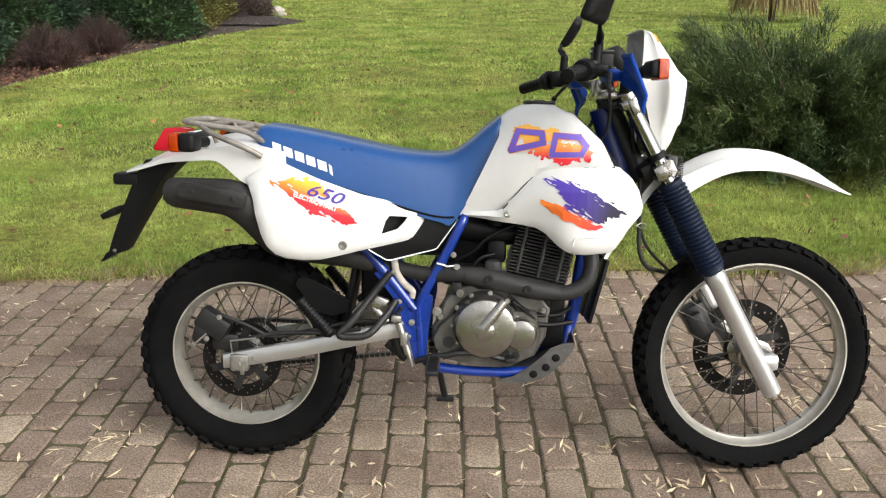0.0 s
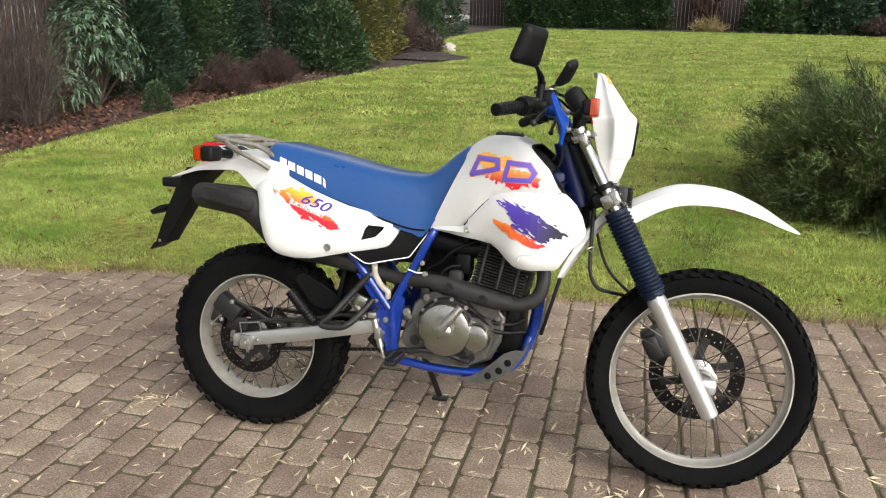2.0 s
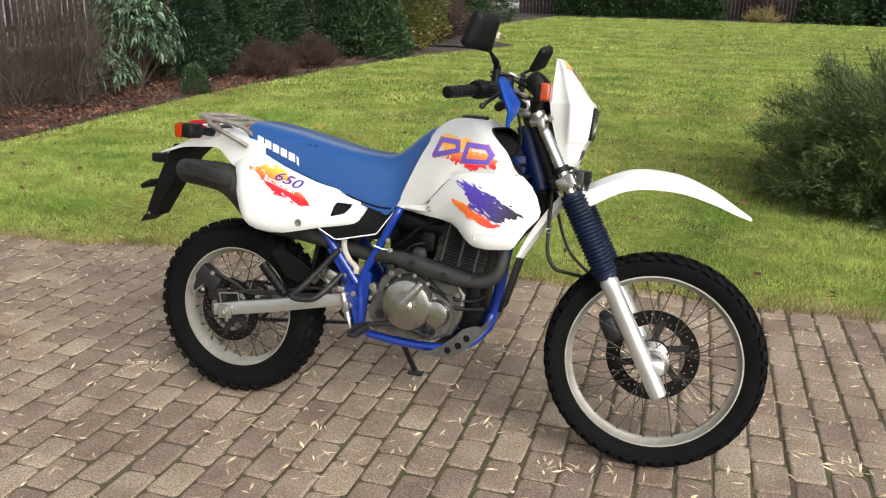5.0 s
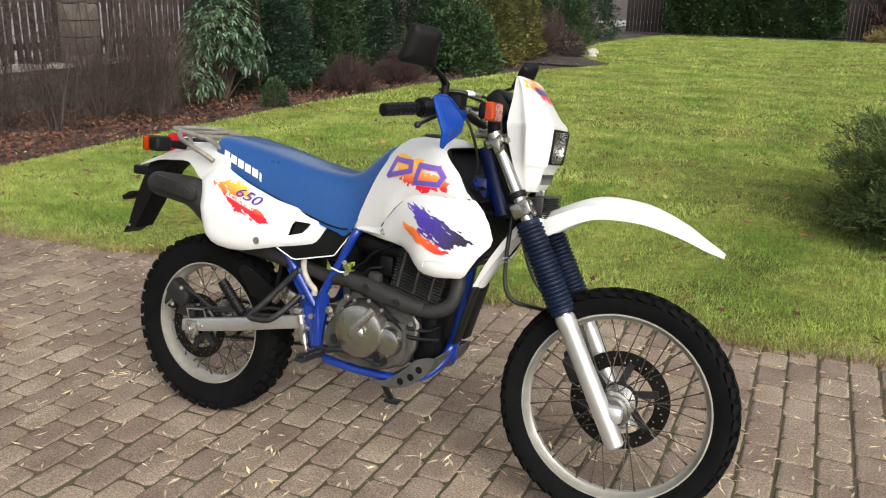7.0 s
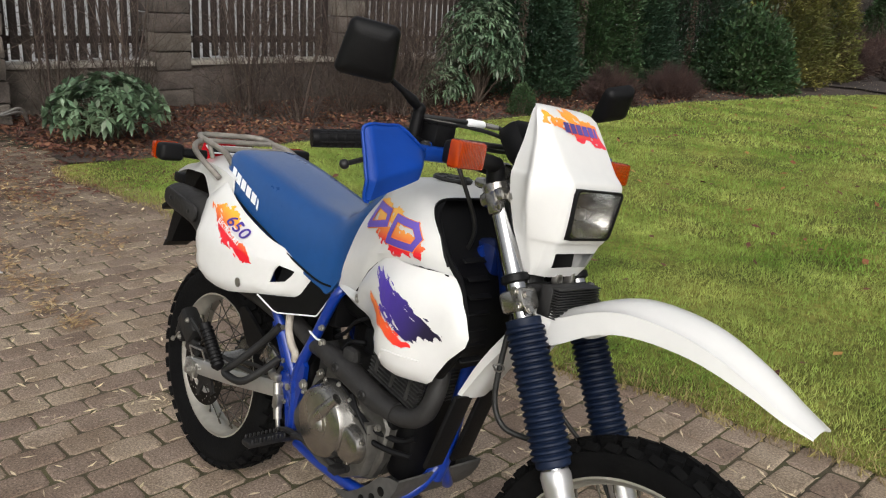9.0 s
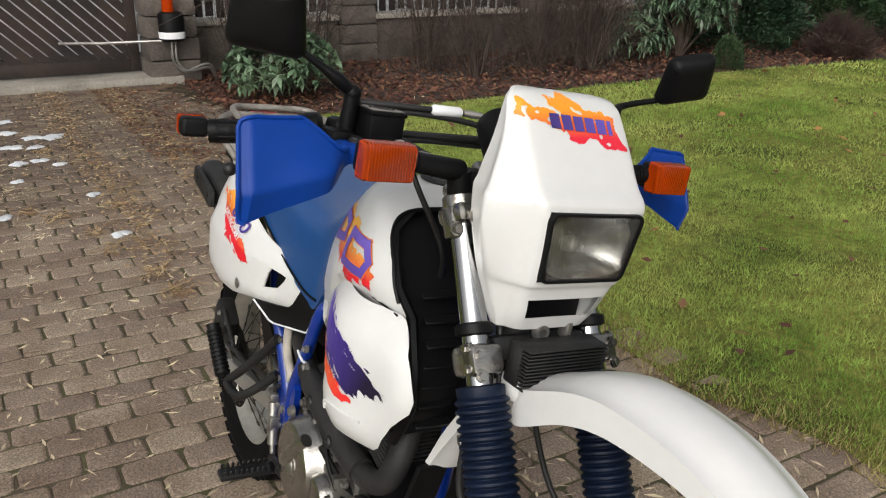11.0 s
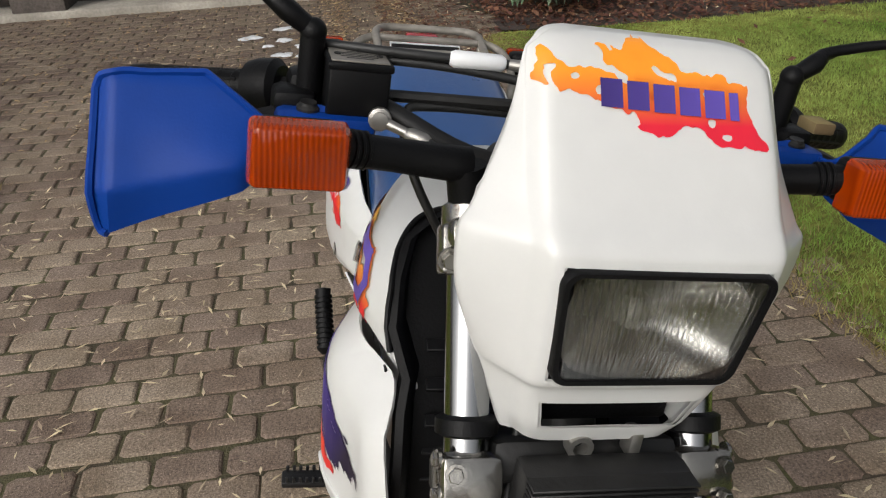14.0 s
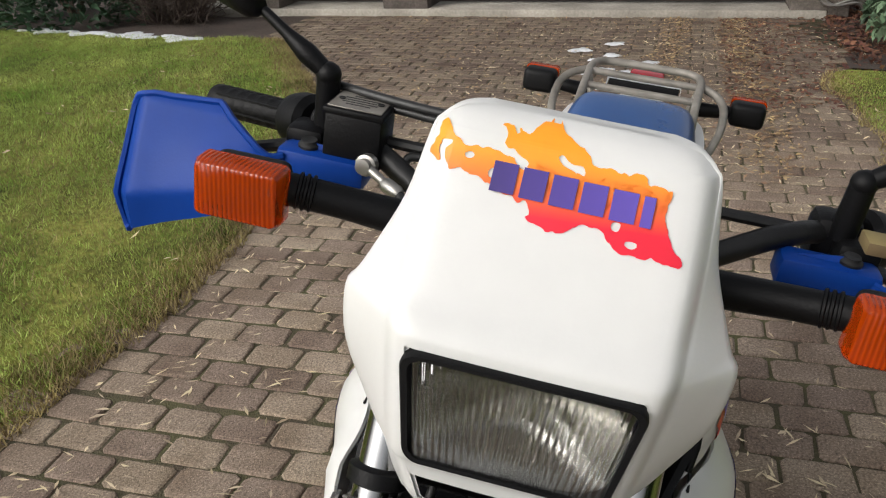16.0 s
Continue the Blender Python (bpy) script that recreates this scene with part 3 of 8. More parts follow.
strewn("willow_leaf", hx[pick] + rng.normal(0, 0.05, 560), hy[pick] + rng.normal(0, 0.04, 560), 0.005, 0.045, 0.009, M_TAN, "heaps of slender tan leaves on the drive")
x, y = scatter(1500, -7.0, -3.2, -0.2, 3.4)
strewn("willow_leaf", x, y, 0.004, 0.045, 0.012, M_TAN, "tan leaves scattered towards the gate")
x, y = scatter(2600, -7.2, -4.0, 2.9, 4.4)
strewn("gate_litter", x, y, 0.004, 0.05, 0.02, M_LITTER, "brown leaf litter by the gate")
x, y = scatter(1700, -5.0, 9.0, 4.1, 30)
ok = in_poly(x, y, LAWN)
strewn("lawn_leaf", x[ok], y[ok], 0.03, 0.07, 0.036, M_LITTER, "brown leaves lying on the lawn", tilt=0.4)
x, y = scatter(200, -5.0, 7.0, 4.1, 16)
ok = in_poly(x, y, LAWN)
strewn("lawn_leaf", x[ok], y[ok], 0.03, 0.09, 0.045, M_ORANGELEAF, "orange-brown leaves lying on the lawn", tilt=0.4)
x, y = scatter(90, -5.0, 0.5, -3, 0.8)
ok = in_poly(x, y, LAWN_S)
strewn("lawn_leaf", x[ok], y[ok], 0.03, 0.055, 0.022, M_STRAW, "pale leaves on the lawn beside the drive", tilt=0.4)
BEDPOLY = BED + [(-7.5, 37.4), (-7.5, 3.75)]
x, y = scatter(34000, -7.4, -3.4, 3.75, 16)
ok = in_poly(x, y, BEDPOLY) & (rng.uniform(0, 1, 34000) < np.clip(1.25 - (y - 4) / 10, 0.15, 1))
strewn("bed_litter", x[ok], y[ok], 0.02, 0.06, 0.034, M_LITTER, "thick reddish-brown leaf litter in the bed", tilt=0.5)
x, y = scatter(1500, -7.4, -3.4, 3.75, 22)
ok = in_poly(x, y, BEDPOLY)
strewn("bark_chip", x[ok], y[ok], 0.03, 0.035, 0.016, M_STRAW, "pale bark chips strewn in the bed", tilt=0.4)
MULCH = [(-5.6, 18.4), (-3.6, 18.9), (-3.42, 19.6), (-4.2, 20.9), (-5.2, 22.6), (-6.2, 22)]
flat("mulch_mound", MULCH, 0.02, 0.25, 0.05, M_MULCH, "dark mulch mound at the bed's tip", "mulch")


def snow_patch(cx, cy, r, flatness=0.012, along=0.55):
    bm = bmesh.new()
    k = 14
    ph = rng.uniform(0, 6, 3)
    loops = []
    for s, zz in ((1.0, 0.002), (0.8, flatness * 0.7), (0.35, flatness)):
        loops.append([(cx + r * s * (1 + 0.35 * math.sin(2 * a + ph[0]) + 0.25 * math.sin(5 * a + ph[1])) * math.cos(a), cy + along * r * s * (1 + 0.3 * math.sin(3 * a + ph[2])) * math.sin(a), zz) for a in [2 * math.pi * j / k for j in range(k)]])
    rings(bm, loops)
    return part("snow_patch", bm, M_SNOW, None, "thin patch of old white snow", category="snow")


for q in ((-3.24, 1.93, 0.045), (-3.47, 2.41, 0.035), (-2.71, 2.42, 0.045), (-3.94, 2.06, 0.035), (-4.25, 2.33, 0.04), (-4.85, 2.1, 0.07), (-4.8, 2.24, 0.05), (-5.07, 2.38, 0.08), (-5.1, 2.24, 0.06), (-5.33, 2.1, 0.06), (-5.16, 1.98, 0.04), (-4.73, 1.96, 0.03), (-4.38, 2.1, 0.05), (-4.4, 2.22, 0.05), (-5.5, 1.85, 0.08), (-5.75, 2.1, 0.07)):
    tagged(snow_patch(*q, 0.014, 1.1), group="snow patches on the drive")
for k in range(15):
    tagged(snow_patch(-5.72 - 0.022 * k + 0.05 * math.sin(k * 2.3), -1.7 - 0.15 * k, 0.085 + 0.03 * math.sin(k * 1.7), 0.016, 1.3), group="snow patches by the bed")
tagged(snow_patch(-3.8, 0.0, 0.05), group="snow patches by the bed")

# ---- gate and fence ----
GX = -7.4


def stone_pillar(y0, y1, h, name="gate_pillar", x0=-7.45, x1=-6.98):
    e = new(name)
    tagged(e, "rough grey-brown stone block pillar", "pillar", "fence pillars")
    k, z = 0, 0.0
    while z < h:
        bm = bmesh.new()
        box(bm, ((x0 + x1) / 2 + rng.uniform(-0.01, 0.01), (y0 + y1) / 2 + rng.uniform(-0.01, 0.01), z + 0.105), (x1 - x0, y1 - y0, 0.2), 0.018)
        for v in bm.verts:
            v.co += Vector((noise.noise(v.co * 9), noise.noise(v.co * 9 + Vector((5, 0, 0))), 0)) * 0.015
        part("block", bm, M_BLOCK, e)
        z += 0.21
    return e


stone_pillar(3.5, 3.98, 2.2)
stone_pillar(-0.3, 0.16, 2.2)
stone_pillar(-1.85, -1.42, 2.2)
bm = bmesh.new()
box(bm, (-7.2, 0.7, 0.02), (0.5, 6.2, 0.09), 0.01)
part("gate_threshold", bm, M_CONCRETE, None, "pale worn concrete strip under the gate", kind="structure", category="threshold")


def slat_gate(y0, y1, h, lean):
    """A gate leaf: frame with diagonal boards and light gaps between them."""
    e = new("driveway_gate")
    tagged(e, "dark brown wooden gate with diagonal slats", "gate", "gate leaves")
    for nm, c, s in (("gate_stile", (GX, y0 + 0.05, h / 2 + 0.08), (0.06, 0.1, h)), ("gate_stile", (GX, y1 - 0.05, h / 2 + 0.08), (0.06, 0.1, h)),
                     ("gate_rail", (GX, (y0 + y1) / 2, 0.14), (0.07, y1 - y0 - 0.2, 0.12)), ("gate_rail", (GX, (y0 + y1) / 2, h), (0.07, y1 - y0 - 0.2, 0.12))):
        bm = bmesh.new()
        box(bm, c, s, 0.006)
        part(nm, bm, M_FENCE, e)
    ya, yb, za, zb = y0 + 0.1, y1 - 0.1, 0.2, h - 0.06
    pitch, bw = 0.135, 0.115
    q = -3.5
    while q < 4.5:
        bm = bmesh.new()
        c = [(q, za), (q + bw, za), (q + bw - lean * (zb - za), zb), (q - lean * (zb - za), zb)]
        vs = [bm.verts.new((GX + 0.012, yy, zz)) for yy, zz in c]
        bm.faces.new(vs)
        for co, no in (((0, ya, 0), (0, -1, 0)), ((0, yb, 0), (0, 1, 0))):
            bmesh.ops.bisect_plane(bm, geom=bm.verts[:] + bm.edges[:] + bm.faces[:], plane_co=co, plane_no=no, clear_outer=True)
        if bm.faces:
            bmesh.ops.solidify(bm, geom=bm.faces[:], thickness=0.022)
            part("gate_slat", bm, M_FENCE, e)
        else:
            bm.free()
        q += pitch
    return e


slat_gate(0.18, 1.84, 1.75, -1.0)
slat_gate(1.86, 3.48, 1.75, 1.0)
slat_gate(-1.4, -0.32, 1.75, -1.0)

# gate operator on its post, with beacon, arm and conduit
op = new("gate_operator")
tagged(op, "grey gate motor housing with white band and amber beacon", "gate motor")
OPX, OPY, OPZ = -6.86, 3.7, 0.42
bm = bmesh.new()
lathe(bm, [(0.03, 0), (0.105, 0.0), (0.118, 0.015), (0.12, 0.22), (0.112, 0.25), (0.09, 0.262), (0.02, 0.265)], (OPX, OPY, OPZ), (0, 0, 1), 28)
box(bm, (-6.96, OPY, OPZ + 0.1), (0.06, 0.1, 0.16), 0.01)
part("housing", bm, M_BLACK, op)
bm = bmesh.new()
lathe(bm, [(0.112, 0.0), (0.1225, 0.004), (0.1235, 0.06), (0.118, 0.064)], (OPX, OPY, OPZ + 0.02), (0, 0, 1), 28)
part("band", bm, M_PRINTWHITE, op, "dirty white lower band")
bm = bmesh.new()
lathe(bm, [(0.05, 0), (0.055, 0.02), (0.05, 0.14), (0.03, 0.16)], (OPX, OPY - 0.02, OPZ + 0.26), (0, 0, 1), 20)
part("beacon", bm, M_ORANGE, op, "amber beacon lamp")
bm = bmesh.new()
tube(bm, [(OPX, OPY - 0.1, OPZ + 0.0), (-7.05, 3.1, OPZ - 0.02), (GX + 0.06, 2.75, OPZ - 0.04)], 0.014)
part("arm", bm, M_STEEL, op, "thin steel actuator arm")
for dy in (0, 0.035):
    bm = bmesh.new()
    tube(bm, [(OPX - 0.03, OPY + dy, OPZ + 0.02), (OPX - 0.03, OPY + dy, OPZ - 0.2), (OPX - 0.03, OPY + 0.1 + dy, OPZ - 0.3), (OPX - 0.06, OPY + 0.34, OPZ - 0.25 - dy), (OPX - 0.1, OPY + 0.42, 0.0)], 0.015, smooth=5)
    part("conduit", bm, M_STEEL, op, "grey flexible conduit")

# board fence on a low wall along the west side
PILLARS = [5.9 + 2.55 * i for i in range(13)]
for py in PILLARS:
    stone_pillar(py - 0.22, py + 0.22, 2.2, "fence_pillar", -7.85, -7.42)
edges_y = [3.98] + [q for py in PILLARS for q in (py - 0.22, py + 0.22)]
board_mesh = None
for a, b in zip(edges_y[0::2], edges_y[1::2]):
    w = new("fence_bay")
    tagged(w, "dark brown vertical board fence on a low wall", "fence", "fence bays")
    bm = bmesh.new()
    box(bm, (-7.62, (a + b) / 2, 0.24), (0.26, b - a, 0.48), 0.01)
    part("low_wall", bm, M_BLOCK, w)
    bm = bmesh.new()
    box(bm, (-7.6, (a + b) / 2, 0.5), (0.32, b - a, 0.05), 0.008)
    part("coping", bm, M_CONCRETE, w, "pale concrete coping")
    for zz in (0.75, 1.95):
        bm = bmesh.new()
        box(bm, (-7.68, (a + b) / 2, zz), (0.05, b - a, 0.08), 0.005)
        part("rail", bm, M_FENCE, w)
    if board_mesh is None:
        bm = bmesh.new()
        box(bm, (0, 0, 0), (0.02, 0.083, 1.7), 0.005, seg=1)
        tmp = part("board", bm, M_FENCE, w)
        board_mesh = tmp.data
        bpy.data.objects.remove(tmp)
    yy = a + 0.06
    while yy < b - 0.04:
        o = new("board", board_mesh)
        o.parent = w
        o.matrix_basis = pose(-7.62 + rng.uniform(-0.004, 0.004), yy, 1.4 + rng.uniform(-0.02, 0.02), rng.uniform(-0.5, 0.5), 0, 0)
        yy += 0.116

# fence along the far end and east
bm = bmesh.new()
for i in range(150):
    box(bm, (-7.5 + i * 0.16, 39.6 + rng.uniform(-0.01, 0.01), 1.0), (0.145, 0.03, 2.0))
part("far_fence", bm, M_FENCE, None, "dark brown board fence at the garden's far end", kind="structure", category="fence")


# ---- plants ----
def crown(P, D, L, W, material, parent, droop=0.1, name="crown"):
    V, F = kites(P, D, L, W, droop)
    return mesh_np(name, V, F, material, parent)


def sphere_dirs(n):
    v = rng.normal(0, 1, (n, 3))
    return unit(v)


def conifer(x, y, r, h, n, material, label, L=0.16, W=0.06, power=0.8, up=0.5, name="conifer", group="conifers along the bed"):
    e = new(name)
    e.location = (x, y, 0)
    tagged(e, label, "conifer", group)
    bm = bmesh.new()
    tube(bm, [(0, 0, -0.05), (0.02, 0.01, h * 0.5), (0, 0, h * 0.95)], [0.09, 0.06, 0.015], 8)
    part("trunk", bm, M_BARK, e)
    t = rng.uniform(0, 1, n) ** 1.15
    a = rng.uniform(0, 2 * np.pi, n)
    ph = rng.uniform(0, 6, 6)
    lump = 1 + 0.1 * np.sin(3 * a + ph[0] + 4 * t) + 0.09 * np.sin(7 * a + ph[1] - 9 * t) + 0.07 * np.sin(13 * t * h + 5 * a + ph[2]) + 0.06 * np.sin(11 * a + 17 * t + ph[3])
    rad = r * (1 - t) ** power * np.clip(0.75 + 3 * t, 0, 1) * lump * np.where(rng.uniform(0, 1, n) < 0.75, rng.uniform(0.88, 1.04, n), rng.uniform(0.4, 0.9, n))
    P = np.stack([rad * np.cos(a), rad * np.sin(a), 0.05 + t * h], 1)
    D = np.stack([np.cos(a), np.sin(a), np.full(n, up)], 1) + rng.normal(0, 0.4, (n, 3))
    crown(P, D, L * rng.uniform(0.6, 1.3, n), W * rng.uniform(0.7, 1.3, n), material, e)
    return e


def mound(x, y, rx, ry, h, n, material, label, category, L=0.1, W=0.045, name="shrub", up=0.3, z0=0.0, inner=0.25, jitter=0.5):
    e = new(name)
    e.location = (x, y, 0)
    tagged(e, label, category)
    bm = bmesh.new()
    for k in range(5):
        a = k * 1.3
        tube(bm, [(0, 0, -0.03), (rx * 0.3 * math.cos(a), ry * 0.3 * math.sin(a), h * 0.4), (rx * 0.6 * math.cos(a), ry * 0.6 * math.sin(a), h * 0.7)], [0.025, 0.015, 0.006], 6)
    part("stem", bm, M_BARK, e)
    d = sphere_dirs(n)
    d[:, 2] = np.abs(d[:, 2]) * 1.0
    lump = 1 + 0.08 * np.sin(5 * np.arctan2(d[:, 1], d[:, 0]) + 6 * d[:, 2]) + 0.06 * np.sin(11 * np.arctan2(d[:, 1], d[:, 0]) - 9 * d[:, 2])
    s = lump * np.where(rng.uniform(0, 1, n) < 1 - inner, rng.uniform(0.9, 1.03, n), rng.uniform(0.45, 0.9, n))
    P = d * s[:, None] * np.array([rx, ry, h]) + np.array([0, 0, z0])
    crown(P, d + np.array([0, 0, up]) + rng.normal(0, jitter, (n, 3)), L * rng.uniform(0.6, 1.3, n), W * rng.uniform(0.7, 1.3, n), material, e)
    return e


conifer(-6.75, 11.1, 1.0, 3.3, 30000, M_CONIFER, "dark green conical conifer beside the bed", 0.085, 0.028)
conifer(-6.85, 12.7, 0.95, 3.6, 28000, M_YEW, "tall dense green thuja in the bed", 0.085, 0.028, 0.45)
conifer(-6.8, 14.1, 0.9, 3.2, 22000, M_CONIFER, "dark green conical conifer in the bed", 0.091, 0.030)
conifer(-6.6, 15.7, 1.2, 3.3, 24000, M_CONIFER, "broad dark conifer with rounded outline", 0.098, 0.033, 0.6)
conifer(-5.75, 17.4, 1.0, 3.2, 24000, M_GOLD, "golden green thuja beside the lawn", 0.098, 0.033, 0.4)
conifer(-5.7, 19.4, 0.75, 2.8, 16000, M_GOLD, "narrow golden thuja beside the lawn", 0.098, 0.033, 0.45)
conifer(-6.5, 26.0, 1.1, 2.6, 14000, M_YEW, "conical green conifer at the far bed", 0.111, 0.039, 0.7)
conifer(-6.9, 22.0, 1.0, 3.2, 12000, M_CONIFER, "dark conifer against the fence", 0.117, 0.039, 0.6)
conifer(-6.9, 30.0, 1.2, 3.2, 10000, M_CONIFER, "dark conifer near the far fence", 0.130, 0.044, 0.6)
mound(-5.55, 15.9, 0.85, 0.85, 1.35, 9000, M_YEW, "rounded mid-green evergreen shrub", "shrub", 0.11, 0.05)
mound(-5.24, 9.44, 0.17, 0.17, 0.36, 3500, M_YEW, "small clipped green box ball", "shrub", 0.03, 0.014, "box_ball", inner=0.3, jitter=0.3)
mound(-5.1, 22.4, 0.4, 0.4, 0.5, 1500, M_TWIG, "low grey-green shrub on the bed", "shrub", 0.12, 0.03)
mound(-4.75, 21.4, 0.25, 0.25, 0.35, 900, M_TWIG, "low grey tuft on the bed", "shrub", 0.1, 0.03)


def twiggy(x, y, rx, ry, h, n, material, label, name="bare_shrub", thick=0.006, spread=0.6, wig=0.05, subs=3):
    """A leafless shrub of many thin crooked stems with side twigs."""
    e = new(name)
    e.location = (x, y, 0)
    tagged(e, label, "bare shrub")
    V, F = [], []

    def stick(p0, p1, w0, w1):
        d = p1 - p0
        s = np.cross(d, rng.normal(0, 1, 3))
        s /= np.linalg.norm(s) + 1e-9
        t = np.cross(d / (np.linalg.norm(d) + 1e-9), s)
        b = len(V)
        for p, w in ((p0, w0), (p1, w1)):
            for k in range(3):
                a = 2.094 * k
                V.append(p + (s * math.cos(a) + t * math.sin(a)) * w)
        for k in range(3):
            F.append((b + k, b + (k + 1) % 3, b + 3 + (k + 1) % 3, b + 3 + k))

    for i in range(n):
        a, q = rng.uniform(0, 6.28), math.sqrt(rng.uniform(0, 1))
        p = np.array([0.35 * rx * q * math.cos(a), 0.35 * ry * q * math.sin(a), -0.02])
        top = np.array([rx * q * math.cos(a) * rng.uniform(0.7, 1.1), ry * q * math.sin(a) * rng.uniform(0.7, 1.1), h * (1 - 0.6 * q * q) * rng.uniform(0.6, 1.05)])
        k = 4
        prev, w = p, thick * rng.uniform(0.6, 1.3)
        for j in range(1, k + 1):
            nx = p + (top - p) * j / k + rng.normal(0, wig * h, 3) * (j < k)
            stick(prev, nx, w * (1 - 0.2 * (j - 1)), w * (1 - 0.2 * j))
            for _ in range(subs):
                st = prev + (nx - prev) * rng.uniform(0, 1)
                dv = (nx - prev) * rng.uniform(0.5, 1.1) + rng.normal(0, spread * h / k, 3) * 0.8
                stick(st, st + dv, w * 0.5, w * 0.2)
            prev = nx
    mesh_np("brushwood", np.array(V), np.array(F), material, e, kind="stuff")
    for k in range(5):
        a = k * 1.26 + x
        bm = bmesh.new()
        tube(bm, [(0.03 * math.cos(a), 0.03 * math.sin(a), -0.03), (rx * 0.25 * math.cos(a), ry * 0.25 * math.sin(a), h * 0.35), (rx * 0.5 * math.cos(a + 0.2), ry * 0.5 * math.sin(a + 0.2), h * 0.75)], [thick * 2.2, thick * 1.6, thick * 0.7], 6, 3)
        part("stem", bm, material, e)
    return e


twiggy(-5.42, 11.65, 0.47, 0.5, 0.5, 420, M_REDTWIG, "rounded leafless red-brown shrub", thick=0.006, subs=5, spread=0.35)
twiggy(-5.4, 13.3, 0.5, 0.5, 0.52, 380, M_REDTWIG, "rounded leafless red-brown shrub", thick=0.006, subs=5, spread=0.35)
twiggy(-5.5, 20.6, 0.6, 0.7, 1.1, 260, M_REDTWIG, "leafless brown shrub near the mulch mound", thick=0.01, subs=4)
twiggy(-6.2, 24.0, 0.7, 0.8, 1.0, 220, M_REDTWIG, "leafless brown shrub in the far bed", thick=0.012, subs=3)
for bx, by, rx, ry, h, k in ((-6.7, 5.0, 0.45, 0.7, 2.1, 26), (-6.55, 6.3, 0.6, 0.8, 2.2, 34), (-6.3, 7.5, 0.7, 0.8, 2.1, 44), (-6.4, 8.5, 0.65, 0.65, 1.7, 80), (-6.0, 6.6, 0.5, 0.6, 1.2, 24), (-5.9, 8.0, 0.5, 0.6, 1.0, 40), (-6.9, 4.35, 0.3, 0.4, 2.0, 18)):
    twiggy(bx, by, rx, ry, h, k, M_TWIG, "tall leafless grey-brown shrub against the fence", thick=0.006, wig=0.05, subs=4)
twiggy(-6.6, -2.4, 0.5, 0.8, 1.4, 160, M_TWIG, "leafless grey-brown shrub in the bed by the gate", thick=0.007)
mound(-6.6, -3.6, 0.7, 0.9, 1.2, 4000, M_CONIFER, "low dark conifer in the bed by the gate", "shrub", 0.13, 0.05)


def rhododendron(x, y, r, h, clusters, label, broad=0.3, droop=0.35):
    e = new("rhododendron")
    e.location = (x, y, 0)
    tagged(e, label, "rhododendron")
    bm = bmesh.new()
    d = sphere_dirs(clusters)
    d[:, 2] = np.abs(d[:, 2]) * 1.3 - 0.15
    d = unit(d)
    C = d * rng.uniform(0.6, 1.02, clusters)[:, None] * np.array([r, r, h * 0.62]) + np.array([0, 0, h * 0.36])
    C[:, 2] = np.maximum(C[:, 2], 0.08)
    for c in C[:min(60, clusters)]:
        tube(bm, [(0, 0, -0.03), tuple(c * np.array([0.45, 0.45, 0.6])), tuple(c)], [0.018, 0.01, 0.004], 5)
    tagged(part("stem", bm, M_BARK, e), kind="stuff")
    Ps, Ds, Ls = [], [], []
    for c, n_ in zip(C, d):
        k = 9
        a = rng.uniform(0, 6.28) + np.arange(k) * 2 * np.pi / k
        side = unit(np.cross(n_[None], np.array([[0.3, 0.1, 1.0]])))[0]
        oth = np.cross(n_, side)
        D = np.cos(a)[:, None] * side + np.sin(a)[:, None] * oth + n_ * 0.35
        Ps.append(np.tile(c, (k, 1)))
        Ds.append(D)
        Ls.append(rng.uniform(0.075, 0.125, k))
    P, D, L = np.concatenate(Ps), np.concatenate(Ds), np.concatenate(Ls)
    V, F = kites(P, D, L, L * broad, droop, rng.normal(0, 0.2, (len(P), 3)))
    mesh_np("foliage", V, F, M_RHODO, e)
    return e


rhododendron(-6.3, 9.75, 0.62, 1.5, 420, "tall rhododendron with drooping grey-green leaves")
rhododendron(-5.85, 4.42, 0.5, 0.6, 210, "low rhododendron with glossy green leaves", 0.42, 0.12)
rhododendron(-6.3, 8.9, 0.5, 0.6, 140, "small rhododendron in the leaf litter")


